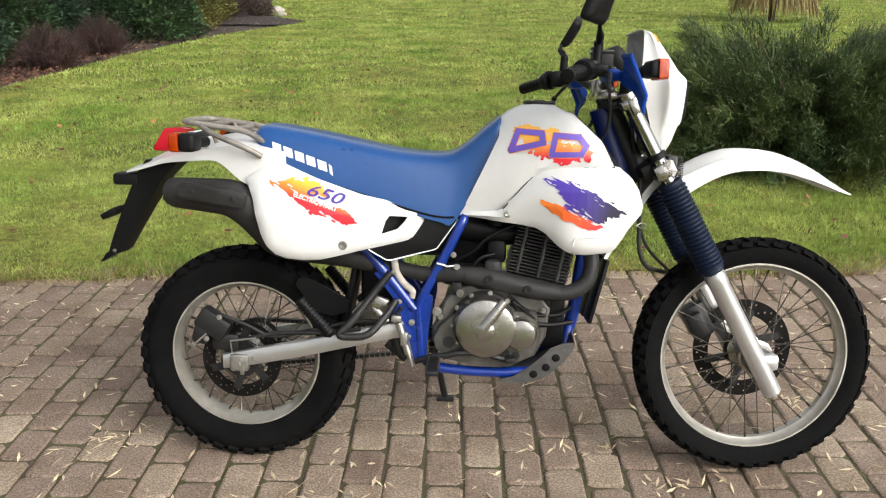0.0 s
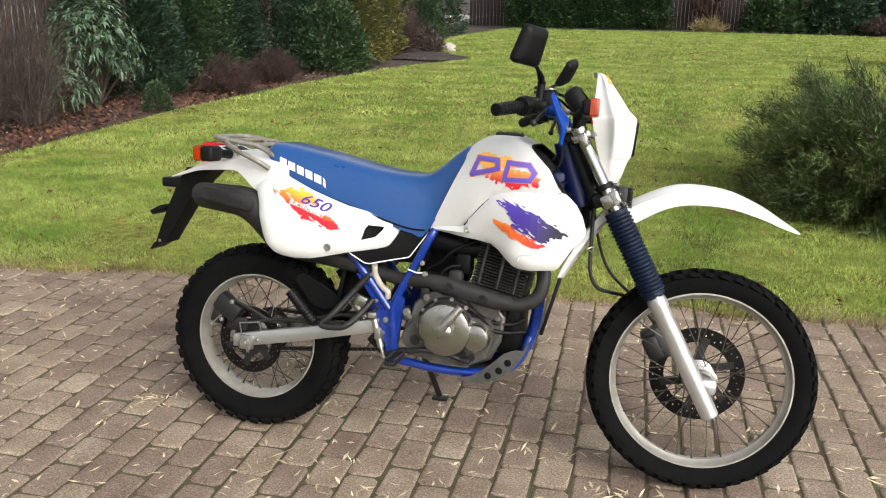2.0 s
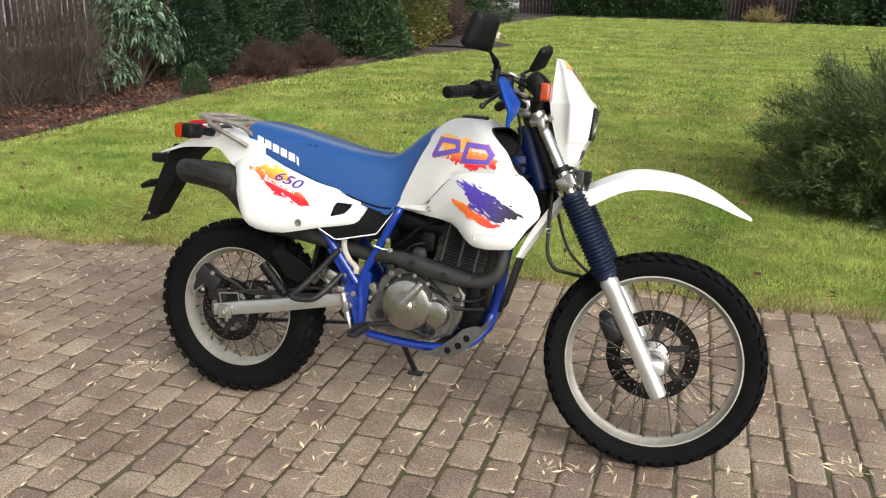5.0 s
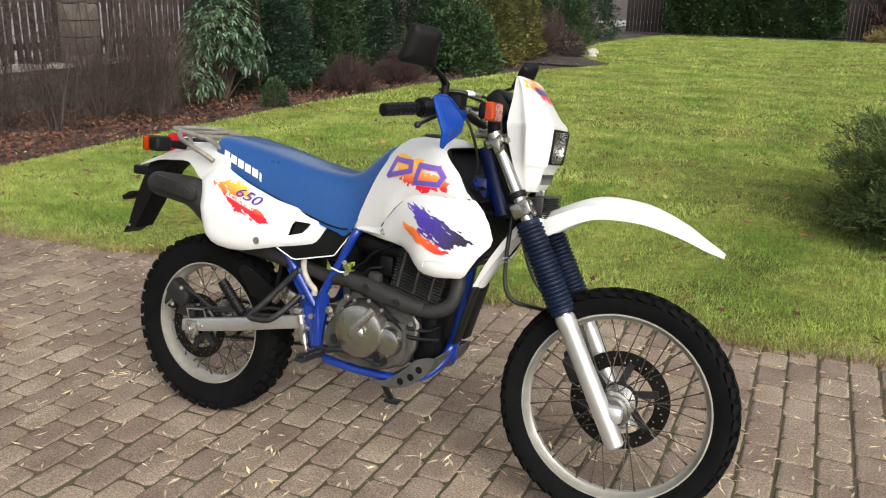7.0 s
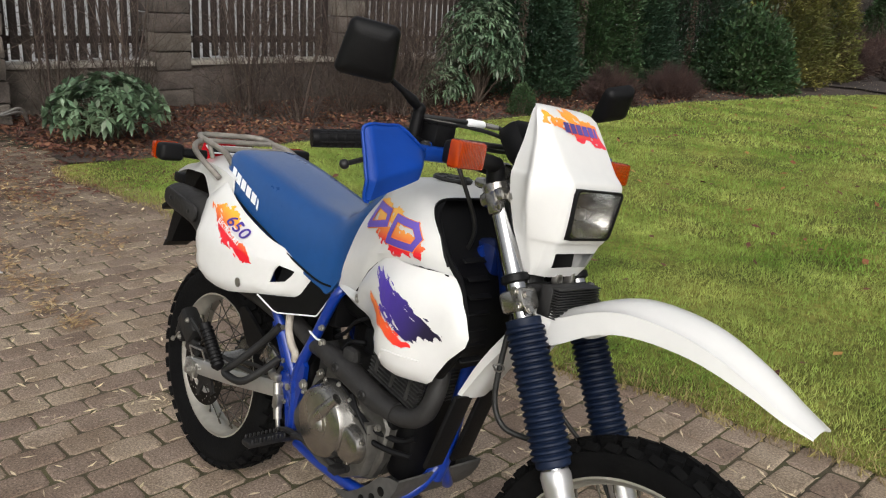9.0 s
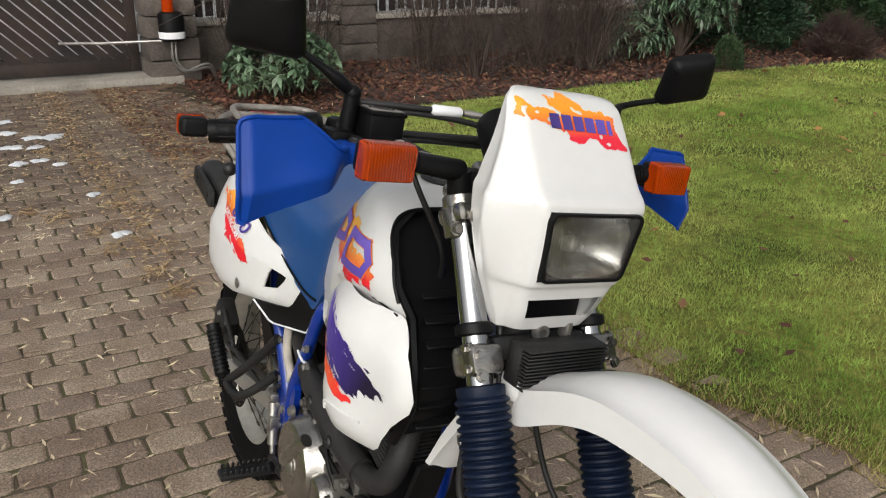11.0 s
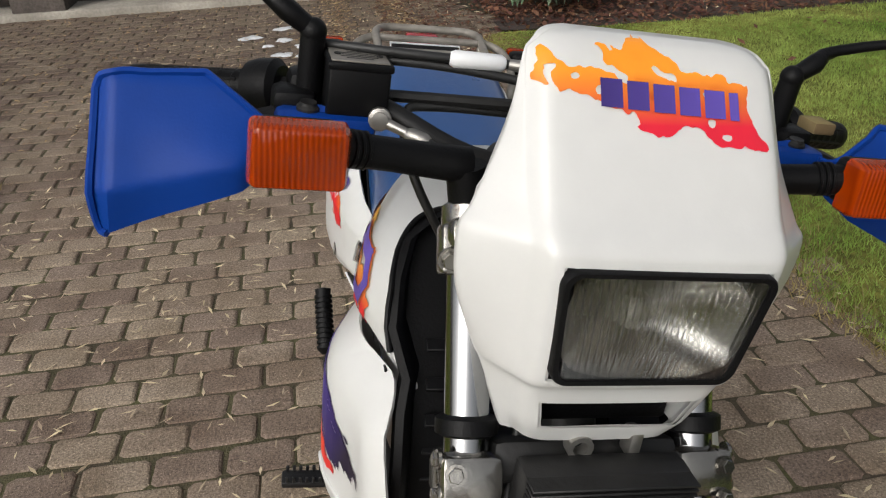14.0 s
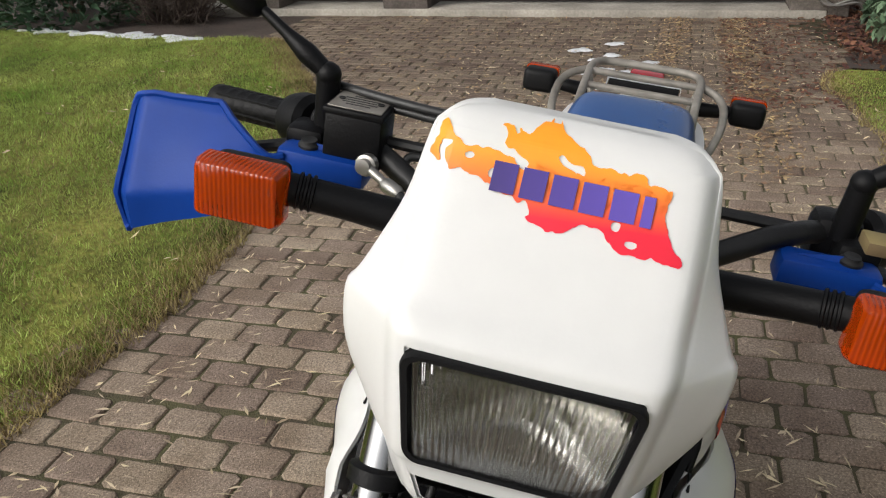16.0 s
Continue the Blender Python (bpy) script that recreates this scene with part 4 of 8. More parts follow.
def juniper(x, y, r, h, label):
    """Spreading juniper: arching branches out of the base, covered with feathery sprays."""
    e = new("juniper")
    e.location = (x, y, 0)
    tagged(e, label, "juniper")
    bm = bmesh.new()
    P, D, L = [], [], []
    for i in range(330):
        a = rng.uniform(0, 2 * np.pi)
        el = rng.uniform(0.05, 1.25)
        ln = r * rng.uniform(0.72, 1.12) * (0.9 + 0.35 * math.sin(el))
        d0 = np.array([math.cos(a) * math.cos(el), math.sin(a) * math.cos(el), math.sin(el) * h / r])
        pts = []
        for t in np.linspace(0.1, 1, 7):
            q = d0 * ln * t
            q = q + np.array([math.cos(a), math.sin(a), 0]) * 0.15 * r * t * t
            q[2] = max(0.06, q[2] + 0.12 - 0.10 * r * t * t)
            pts.append(q)
        if i < 90:
            tube(bm, [tuple(q) for q in pts], [0.016, 0.008, 0.003], 5)
        for j in range(len(pts) - 1):
            seg = pts[j + 1] - pts[j]
            k = 14 + 12 * j
            t = rng.uniform(0, 1, k)
            base = pts[j] + seg * t[:, None] + rng.normal(0, 0.035, (k, 3))
            dd = seg / np.linalg.norm(seg) * 0.9 + rng.normal(0, 0.45, (k, 3)) + np.array([0, 0, 0.25])
            P.append(base)
            D.append(dd)
            L.append(rng.uniform(0.05, 0.13, k))
    part("limb", bm, M_BARK, e)
    P, D, L = np.concatenate(P), np.concatenate(D), np.concatenate(L)
    P[:, 2] = np.maximum(P[:, 2], 0.04)
    V, F = kites(P, D, L, L * 0.075, 0.03)
    a = mesh_np("foliage", V, F, M_JUNIPER, e)
    # finer needles along the sprays
    m = len(P)
    pick2 = np.concatenate([np.arange(m), rng.integers(0, m, 2 * m)])
    P2 = P[pick2] + D[pick2] * (L[pick2] * rng.uniform(0, 0.9, 3 * m))[:, None] * 0.8 + rng.normal(0, 0.006, (3 * m, 3))
    D2 = unit(D[pick2]) + rng.normal(0, 0.5, (3 * m, 3))
    V, F = kites(P2, D2, rng.uniform(0.02, 0.05, 3 * m), 0.0055, 0.0)
    mesh_np("needles", V, F, M_JUNIPER, e)
    return e


juniper(2.74, 6.62, 1.12, 0.8, "large spreading dark green juniper on the lawn")
juniper(5.2, 7.9, 1.2, 0.9, "second spreading juniper farther along the lawn")

# far end of the lawn
def hedge(x0, x1, y, d, h, n, material, label):
    e = new("hedge")
    tagged(e, label, "hedge")
    bm = bmesh.new()
    box(bm, ((x0 + x1) / 2, y, h * 0.47), (x1 - x0 - 0.35, d * 0.6, h * 0.9), 0.1)
    part("inner_growth", bm, M_CONIFER, e)
    x = rng.uniform(x0, x1, n)
    z = rng.uniform(0.02, h, n)
    yy = y - d / 2 + 0.1 * np.sin(x * 2.1) + 0.08 * np.sin(x * 5.3 + z * 3) + rng.uniform(-0.05, 0.12, n)
    D = np.stack([rng.normal(0, 0.5, n), np.full(n, -1.0), np.full(n, 0.6)], 1) + rng.normal(0, 0.3, (n, 3))
    crown(np.stack([x, yy, z], 1), D, rng.uniform(0.12, 0.3, n), rng.uniform(0.06, 0.13, n), material, e, name="foliage")
    return e


hedge(-5.6, 1.5, 38.2, 1.4, 2.8, 9000, M_YEW, "tall clipped thuja hedge at the far end")
hedge(9.0, 13.0, 38.6, 1.2, 2.6, 4000, M_CONIFER, "dark hedge at the far end")
mound(5.6, 38.2, 1.3, 1.0, 1.7, 3500, M_YEW, "rounded evergreen shrub at the far fence", "shrub", 0.25, 0.11)
mound(8.0, 38.0, 1.2, 1.0, 2.2, 3500, M_CONIFER, "dark evergreen shrub at the far fence", "shrub", 0.25, 0.11)
mound(11.4, 36.5, 1.3, 1.0, 1.2, 3000, M_YEW, "pale green low conifer on the lawn's end", "shrub", 0.25, 0.1)
twiggy(3.0, 38.0, 0.9, 0.6, 0.6, 120, M_DRY, "dead tan fern fronds at the far fence", thick=0.02)
twiggy(3.1, 38.9, 0.7, 0.5, 2.6, 24, M_REDTWIG, "slender leafless tree at the far fence", "bare_tree", thick=0.05, subs=4)
twiggy(9.5, 37.0, 1.0, 0.8, 0.9, 160, M_REDTWIG, "leafless brown shrub at the far end", thick=0.02)


def straw_plant(x, y, r, h):
    e = new("weeping_grass")
    e.location = (x, y, 0)
    tagged(e, "straw-coloured weeping ornamental grass", "ornamental grass")
    bm = bmesh.new()
    tube(bm, [(0, 0, 0), (0, 0, h * 0.5)], [0.08, 0.05], 8)
    part("stem", bm, M_BARK, e)
    n = 2600
    a = rng.uniform(0, 2 * np.pi, n)
    q = np.sqrt(rng.uniform(0, 1, n)) * r
    P = np.stack([q * np.cos(a), q * np.sin(a), h * (1 - 0.3 * (q / r) ** 2) * rng.uniform(0.3, 1, n)], 1)
    D = np.stack([0.3 * np.cos(a), 0.3 * np.sin(a), np.full(n, -1.0)], 1) + rng.normal(0, 0.12, (n, 3))
    V, F = kites(P, D, np.minimum(rng.uniform(0.3, 0.7, n), P[:, 2] * 0.9 + 0.02), 0.03, 0)
    mesh_np("foliage", V, F, M_DRY, e)


straw_plant(7.3, 20.5, 0.9, 2.3)
for q in ((-4.3, 21.8, 0.09), (-4.7, 23.2, 0.15), (-4.9, 24.0, 0.12), (-4.5, 22.5, 0.07)):
    bm = bmesh.new()
    bmesh.ops.create_icosphere(bm, subdivisions=2, radius=1)
    for v in bm.verts:
        v.co *= 1 + 0.25 * noise.noise(v.co * 1.3 + Vector((q[0], q[1], 0)))
        v.co = Vector((q[0] + v.co.x * q[2] * 1.3, q[1] + v.co.y * q[2], 0.03 + v.co.z * q[2] * 0.6))
    tagged(part("stone", bm, M_STONE, None, "pale rounded stone at the bed's edge", category="stone"), group="stones at the bed")


# ---- motorcycle ----
# bike frame: x forward from the rear axle, y to its left, z up in its own leaning plane
from mathutils.bvhtree import BVHTree

bike = new("motorcycle")
bike.matrix_world = pose(-0.527, 2.4101, 0.0, -7.988, 0, -2.007)
tagged(bike, "white and blue dual-sport motorcycle leaning on its side stand", "motorcycle")
RAKE = radians(28.8)
AXIS = Vector((-math.sin(RAKE), 0, math.cos(RAKE)))
PIVOT = Vector((1.13, 0, 0.9))
STEER = Matrix.Translation(PIVOT) @ Matrix.Rotation(radians(5.5), 4, AXIS) @ Matrix.Translation(-PIVOT)


def bp(name, bm, material, parent=None, label="", steer=False, angle=38):
    if steer:
        bm.transform(STEER)
    return part(name, bm, material, parent or bike, label, angle)


def wheel(name, c, R, tw, rim_r, hub_w, hub_r, spokes, steer, knobs):
    """A wire wheel: hub with rim, tyre and single spokes as its pieces."""
    cx, cz = c
    o = Vector((cx, 0, cz))
    ax = (0, 1, 0)
    mid = (R + rim_r) / 2
    bm = bmesh.new()
    lathe(bm, [(0.012, -hub_w), (hub_r * 0.7, -hub_w), (hub_r, -hub_w + 0.004), (hub_r, -hub_w + 0.01), (hub_r * 0.6, -hub_w + 0.016), (hub_r * 0.55, 0), (hub_r * 0.6, hub_w - 0.016),
               (hub_r, hub_w - 0.01), (hub_r, hub_w - 0.004), (hub_r * 0.7, hub_w), (0.012, hub_w)], o, ax, 36)
    hub = bp(name, bm, M_ALU, None, "wire-spoked wheel with silver rim and knobbly tyre", steer)
    bm = bmesh.new()
    w = tw * 0.5
    rw = tw * 0.36
    prof = [(rim_r - 0.004, -rw), (rim_r + 0.006, -rw - 0.004), (mid - 0.008, -w), (mid + 0.012, -w * 0.98), (R - 0.02, -w * 0.86), (R - 0.011, -w * 0.62), (R - 0.009, -w * 0.3), (R - 0.008, 0),
            (R - 0.009, w * 0.3), (R - 0.011, w * 0.62), (R - 0.02, w * 0.86), (mid + 0.012, w * 0.98), (mid - 0.008, w), (rim_r + 0.006, rw + 0.004), (rim_r - 0.004, rw)]
    lathe(bm, prof, o, ax, 96, caps=False)
    bp("tyre", bm, M_RUBBER, hub, "black rubber tyre", steer)
    bm = bmesh.new()
    k = knobs
    for i in range(k):
        for row, (yy, rr, sy, st, tilt, ph) in enumerate(((-0.82, R - 0.013, 0.34, 0.62, -52, 0.0), (-0.3, R - 0.004, 0.42, 0.6, -10, 0.5), (0.3, R - 0.004, 0.42, 0.6, 10, 0.0), (0.82, R - 0.013, 0.34, 0.62, 52, 0.5))):
            a = 2 * math.pi * (i + ph) / k
            pitch = 2 * math.pi * R / k
            m = Matrix.Translation(o) @ Matrix.Rotation(a, 4, "Y") @ Matrix.Translation((0, yy * w, rr)) @ Matrix.Rotation(radians(-tilt), 4, "X") @ Matrix.Rotation(radians(12 if row % 2 else -12), 4, "Z")
            bmesh.ops.create_cube(bm, size=1, matrix=m @ Matrix.Diagonal((pitch * st, w * sy, 0.014, 1)))
    tagged(bp("tread", bm, M_RUBBER, hub, "knobbly tread blocks", steer), kind="stuff")
    bm = bmesh.new()
    lathe(bm, [(rim_r + 0.005, -rw), (rim_r + 0.006, -rw + 0.004), (rim_r - 0.006, -rw + 0.008), (rim_r - 0.013, -rw * 0.45), (rim_r - 0.02, -rw * 0.3), (rim_r - 0.021, 0), (rim_r - 0.02, rw * 0.3),
               (rim_r - 0.013, rw * 0.45), (rim_r - 0.006, rw - 0.008), (rim_r + 0.006, rw - 0.004), (rim_r + 0.005, rw), (rim_r - 0.009, rw), (rim_r - 0.016, rw * 0.5), (rim_r - 0.024, rw * 0.3), (rim_r - 0.025, 0),
               (rim_r - 0.024, -rw * 0.3), (rim_r - 0.016, -rw * 0.5), (rim_r - 0.009, -rw), (rim_r + 0.005, -rw)], o, ax, 96)
    bp("rim", bm, M_RIM, hub, "silver alloy rim", steer)
    ends = []
    for i in range(spokes):
        a = 2 * math.pi * i / spokes
        side = 1 if i % 2 else -1
        lead = radians(38) * (1 if (i // 2) % 2 else -1)
        p1 = Vector(((rim_r - 0.024) * math.sin(a), side * 0.006, (rim_r - 0.024) * math.cos(a)))
        p0 = Vector((hub_r * 0.92 * math.sin(a + lead), side * (hub_w - 0.007), hub_r * 0.92 * math.cos(a + lead)))
        ends.append((p0, p1))
    ln = (ends[0][1] - ends[0][0]).length
    bm = bmesh.new()
    cyl(bm, (0, 0, 0), (0, 0, ln), 0.0017, n=6)
    cyl(bm, (0, 0, ln - 0.016), (0, 0, ln + 0.002), 0.0034, n=6)
    me = bpy.data.meshes.new("spoke")
    bm.to_mesh(me)
    bm.free()
    me.materials.append(M_SPOKE)
    for p0, p1 in ends:
        sp = new("spoke", me)
        sp.parent = hub
        m = Matrix.Translation(o + p0) @ (p1 - p0).to_track_quat("Z", "Y").to_matrix().to_4x4()
        sp.matrix_basis = STEER @ m if steer else m
    return hub


def disc(name, c, y, r0, r1, material, parent, steer, arms=6, carrier=None):
    bm = bmesh.new()
    n, rows = 192, 9
    rr = np.linspace(r0, r1, rows + 1)
    vs = [[bm.verts.new((c[0] + r * math.sin(2 * math.pi * i / n), y, c[1] + r * math.cos(2 * math.pi * i / n))) for i in range(n)] for r in rr]
    for j in range(rows):
        for i in range(n):
            if (j, i % 12) in ((2, 0), (4, 4), (6, 8)):
                continue
            bm.faces.new((vs[j][i], vs[j][(i + 1) % n], vs[j + 1][(i + 1) % n], vs[j + 1][i]))
    bmesh.ops.solidify(bm, geom=bm.faces[:], thickness=0.005)
    d = bp(name, bm, material, parent, "drilled steel brake disc", steer)
    bm = bmesh.new()
    lathe(bm, [(0.03, -0.004), (0.055, -0.004), (0.055, 0.004), (0.03, 0.004), (0.03, -0.004)], (c[0], y, c[1]), (0, 1, 0), 32)
    for i in range(arms):
        a = 2 * math.pi * i / arms
        m = Matrix.Translation((c[0], y, c[1])) @ Matrix.Rotation(a, 4, "Y") @ Matrix.Translation((0.01, 0, (0.05 + r0) / 2 + 0.004)) @ Matrix.Rotation(0.35, 4, "Y")
        bmesh.ops.create_cube(bm, size=1, matrix=m @ Matrix.Diagonal((0.022, 0.0078, r0 - 0.028, 1)))
    bp("disc_carrier", bm, carrier or M_BLACKMETAL, d, "", steer)
    return d


FW, RW = (1.505, 0.347), (0.0, 0.318)
fw = wheel("front_wheel", FW, 0.345, 0.094, 0.281, 0.05, 0.052, 36, True, 46)
rw_ = wheel("rear_wheel", RW, 0.321, 0.125, 0.228, 0.075, 0.07, 36, False, 40)
disc("brake_disc", FW, 0.066, 0.103, 0.15, M_DISC, fw, True)
disc("brake_disc", RW, -0.085, 0.08, 0.118, M_DISC, rw_, False)
bm = bmesh.new()
cyl(bm, (FW[0], -0.112, FW[1]), (FW[0], 0.112, FW[1]), 0.009)
bolt(bm, (FW[0], -0.112, FW[1]), (0, -1, 0), 0.011, 0.014)
lathe(bm, [(0.014, -0.09), (0.03, -0.09), (0.034, -0.086), (0.036, -0.075), (0.044, -0.07), (0.044, -0.06), (0.014, -0.06)], (FW[0], 0, FW[1]), (0, 1, 0), 36)
bp("front_axle", bm, M_CASE, None, "steel axle with hub cover", True)

# front fork
def fork_x(z):
    return 1.182 + (0.9 - z) * math.tan(RAKE)


for s in (-1, 1):
    y = 0.109 * s
    leg = bmesh.new()
    lathe(leg, [(0.021, 0), (0.0265, 0.006), (0.0275, 0.03), (0.0275, 0.36), (0.029, 0.37), (0.03, 0.39), (0.026, 0.4)], (fork_x(0.258), y, 0.258), (-math.sin(RAKE), 0, math.cos(RAKE)), 28)
    box(leg, (1.513, y, 0.352), (0.06, 0.035, 0.05), 0.014)
    box(leg, (1.385, y - 0.0, 0.52), (0.03, 0.022, 0.03), 0.006)
    lg = bp("fork_leg", leg, M_FORKLEG, None, "silver painted fork lower leg", True)
    bm = bmesh.new()
    cyl(bm, (fork_x(0.6), y, 0.6), (fork_x(1.085), y, 1.085), 0.0205, n=26)
    bp("fork_tube", bm, M_CHROME, lg, "polished chrome fork tube", True)
    bm = bmesh.new()
    prof = []
    L = 0.285
    nb = 21
    for i in range(nb):
        h = 0.014 + (L - 0.03) * i / nb
        d = (L - 0.03) / nb
        prof += [(0.0335, h), (0.039, h + d * 0.3), (0.039, h + d * 0.6), (0.0335, h + d * 0.95)]
    prof = [(0.031, 0.0), (0.034, 0.004), (0.034, 0.012)] + prof + [(0.035, L - 0.012), (0.035, L - 0.002), (0.028, L)]
    lathe(bm, prof, (fork_x(0.612), y, 0.612), (-math.sin(RAKE), 0, math.cos(RAKE)), 26)
    bp("fork_gaiter", bm, M_GAITER, lg, "dark blue ribbed rubber gaiter", True, 25)
    bm = bmesh.new()
    m = Matrix.Rotation(-RAKE, 4, "Y")
    box(bm, (fork_x(0.892), y, 0.892), (0.062, 0.056, 0.046), 0.012, m)
    box(bm, (fork_x(0.892) + 0.012, y + s * 0.018, 0.9), (0.03, 0.02, 0.04), 0.005, m)
    for dz in (-0.012, 0.014):
        bolt(bm, (fork_x(0.892 + dz) + 0.03, y + s * 0.017, 0.898 + dz), (0.88, s * 0.2, 0.48), 0.007, 0.008)
        bolt(bm, (fork_x(0.892 + dz) + 0.012, y + s * 0.027, 0.9 + dz), (0, s, 0), 0.0065, 0.007)
    bp("lower_clamp", bm, M_ALU, lg, "cast aluminium clamp with bolts", True)
    bm = bmesh.new()
    lathe(bm, [(0.022, 0), (0.028, 0.003), (0.028, 0.016), (0.022, 0.019)], (fork_x(0.922), y, 0.922), AXIS, 24)
    bp("dust_seal", bm, M_BLACK, lg, "", True)
    bm = bmesh.new()
    box(bm, (fork_x(1.075), y, 1.075), (0.06, 0.05, 0.03), 0.01, m)
    lathe(bm, [(0.024, -0.02), (0.026, -0.015), (0.026, 0.02), (0.018, 0.026)], (fork_x(1.08), y, 1.08), AXIS, 20)
    box(bm, (fork_x(1.06), y + s * 0.02, 1.065), (0.026, 0.018, 0.045), 0.005, m)
    bolt(bm, (fork_x(1.06) + 0.013, y + s * 0.022, 1.062), (1, 0, 0.2), 0.008, 0.01)
    bp("upper_clamp", bm, M_ALU, lg, "cast aluminium top clamp", True)
bm = bmesh.new()
m = Matrix.Rotation(-RAKE, 4, "Y")
box(bm, (fork_x(0.895) - 0.02, 0, 0.895), (0.07, 0.18, 0.04), 0.012, m)
box(bm, (fork_x(1.075) - 0.02, 0, 1.075), (0.06, 0.18, 0.026), 0.01, m)
cyl(bm, (1.152, 0, 0.86), (1.04, 0, 1.1), 0.03)
bp("steering_stem", bm, M_BLACKMETAL, None, "black steering stem and yokes", True)

# front mudguard: crowned sheet, with its rear tail between the fork legs
def strip(stations, nn=10, sub=5, thick=0.0035):
    """Inverted-U sheet along stations (x, z of crown, drop to the edge, half width, flange)."""
    bm = bmesh.new()
    loops = []
    for x, z, drop, w, fl, nx, nz in curve(stations, sub):
        pts = []
        for k in range(-nn, nn + 1):
            t = k / nn
            a = abs(t)
            yy = w * min(1.0, a / 0.8) if a <= 0.8 else w * (1 + 0.02 * (a - 0.8) / 0.2)
            dn = drop * smoothstep(0.0, 0.8, a) ** 1.6 if a <= 0.8 else drop + fl * (a - 0.8) / 0.2
            pts.append((x - nx * dn, math.copysign(yy, t), z - nz * dn))
        loops.append(pts)
    rings(bm, loops, False, False)
    bmesh.ops.recalc_face_normals(bm, faces=bm.faces)
    bmesh.ops.solidify(bm, geom=bm.faces[:], thickness=thick)
    return bm


st = [(1.236, 0.886, 0.018, 0.07, 0.05, 0, 1), (1.265, 0.9, 0.02, 0.074, 0.055, 0, 1), (1.345, 0.938, 0.022, 0.078, 0.045, 0, 1), (1.42, 0.953, 0.024, 0.077, 0.038, 0, 1), (1.53, 0.943, 0.024, 0.073, 0.03, 0, 1),
      (1.63, 0.904, 0.02, 0.065, 0.02, 0, 1), (1.7, 0.862, 0.014, 0.056, 0.01, 0, 1), (1.748, 0.833, 0.006, 0.045, 0.003, 0, 1)]
fg = bp("front_mudguard", strip(st), M_WHITE, None, "white plastic high front mudguard", True)
st = [(1.225, 0.872, 0.012, 0.05, 0.02, -0.5, 0.86), (1.17, 0.8, 0.012, 0.052, 0.02, -0.8, 0.6), (1.11, 0.71, 0.012, 0.055, 0.018, -0.88, 0.48), (1.062, 0.63, 0.01, 0.055, 0.01, -0.9, 0.42)]
bp("mudguard_tail", strip([(x, z, -d, w, -f_, nx, nz) for x, z, d, w, f_, nx, nz in st]), M_WHITE, fg, "white rear tail of the mudguard", True)
bm = bmesh.new()
for y in (-0.045, 0.045):
    box(bm, (1.03, y, 0.545), (0.012, 0.06, 0.19), 0.004, Matrix.Rotation(0.25, 4, "Y"))
bp("rubber_flap", bm, M_BLACK, fg, "black rubber flap below the mudguard", True)
bm = bmesh.new()
box(bm, (1.222, 0, 0.865), (0.05, 0.15, 0.05), 0.015, Matrix.Rotation(-0.3, 4, "Y"))
bp("mudguard_bracket", bm, M_WHITE, fg, "", True)

# headlamp cowl: skinned from level sections, with lamp and slot openings
LEVELS = [  # z, front x, front half width, rear x, rear half width, widest x, widest half width
    (1.27, 1.125, 0.066, 1.12, 0.066, 1.1225, 0.066), (1.2685, 1.131, 0.08, 1.12, 0.079, 1.125, 0.0805), (1.2655, 1.139, 0.0895, 1.12, 0.0885, 1.129, 0.0905), (1.259, 1.148, 0.0965, 1.12, 0.094, 1.133, 0.099), (1.249, 1.157, 0.101, 1.12, 0.097, 1.137, 0.105), (1.2, 1.192, 0.1035, 1.118, 0.102, 1.154, 0.1165),
    (1.16, 1.221, 0.103, 1.114, 0.109, 1.17, 0.1335), (1.142, 1.24, 0.102, 1.114, 0.113, 1.177, 0.142), (1.127, 1.2455, 0.101, 1.115, 0.118, 1.182, 0.15), (1.08, 1.243, 0.098, 1.125, 0.117, 1.183, 0.145),
    (1.026, 1.237, 0.093, 1.14, 0.108, 1.18, 0.122), (1.012, 1.229, 0.09, 1.145, 0.105, 1.178, 0.114), (0.995, 1.223, 0.087, 1.15, 0.1, 1.177, 0.106), (0.98, 1.219, 0.083, 1.155, 0.096, 1.178, 0.1),
    (0.964, 1.214, 0.079, 1.16, 0.091, 1.18, 0.093), (0.943, 1.204, 0.07, 1.168, 0.083, 1.18, 0.084)]
bm = bmesh.new()
loops = []
for z, xf, wf, xr, wr, xm, wm in curve(LEVELS, 4):
    xc, wc = xf - 0.0165, wf + 0.002
    half = [(xr, wr), (xr * 0.35 + xm * 0.65, wr * 0.62 + wm * 0.38), (xm, wm - 0.0015), (xm * 0.68 + xc * 0.32, wm * 0.68 + wc * 0.32 + 0.002), (xm * 0.15 + xc * 0.85, wm * 0.15 + wc * 0.85 + 0.001), (xc, wc), (xf - 0.0055, wf - 0.0055), (xf, wf - 0.0165), (xf + 0.0015, wf * 0.5), (xf + 0.002, 0)]
    half = curve([(*q, 0) for q in half], 3)
    outer = [(q[0], q[1] - 0.003, z) for q in half] + [(q[0], -0.003 - q[1], z) for q in half[-2::-1]]
    mid = Vector(((xr + xf) / 2 - 0.004, -0.003, z))
    inner = [tuple(Vector(q) + (mid - Vector(q)).normalized() * min(0.0035, 0.45 * (mid - Vector(q)).length)) for q in outer]
    loops.append(outer + inner[::-1])
vs = rings(bm, loops, True, False)
HALF = len(vs[0]) // 2
for i in range(HALF // 2):
    lid = [vs[0][i], vs[0][i + 1], vs[0][HALF - 2 - i], vs[0][HALF - 1 - i]]
    bm.faces.new(lid if i + 1 != HALF - 2 - i else [lid[0], lid[1], lid[3]])
cut = []
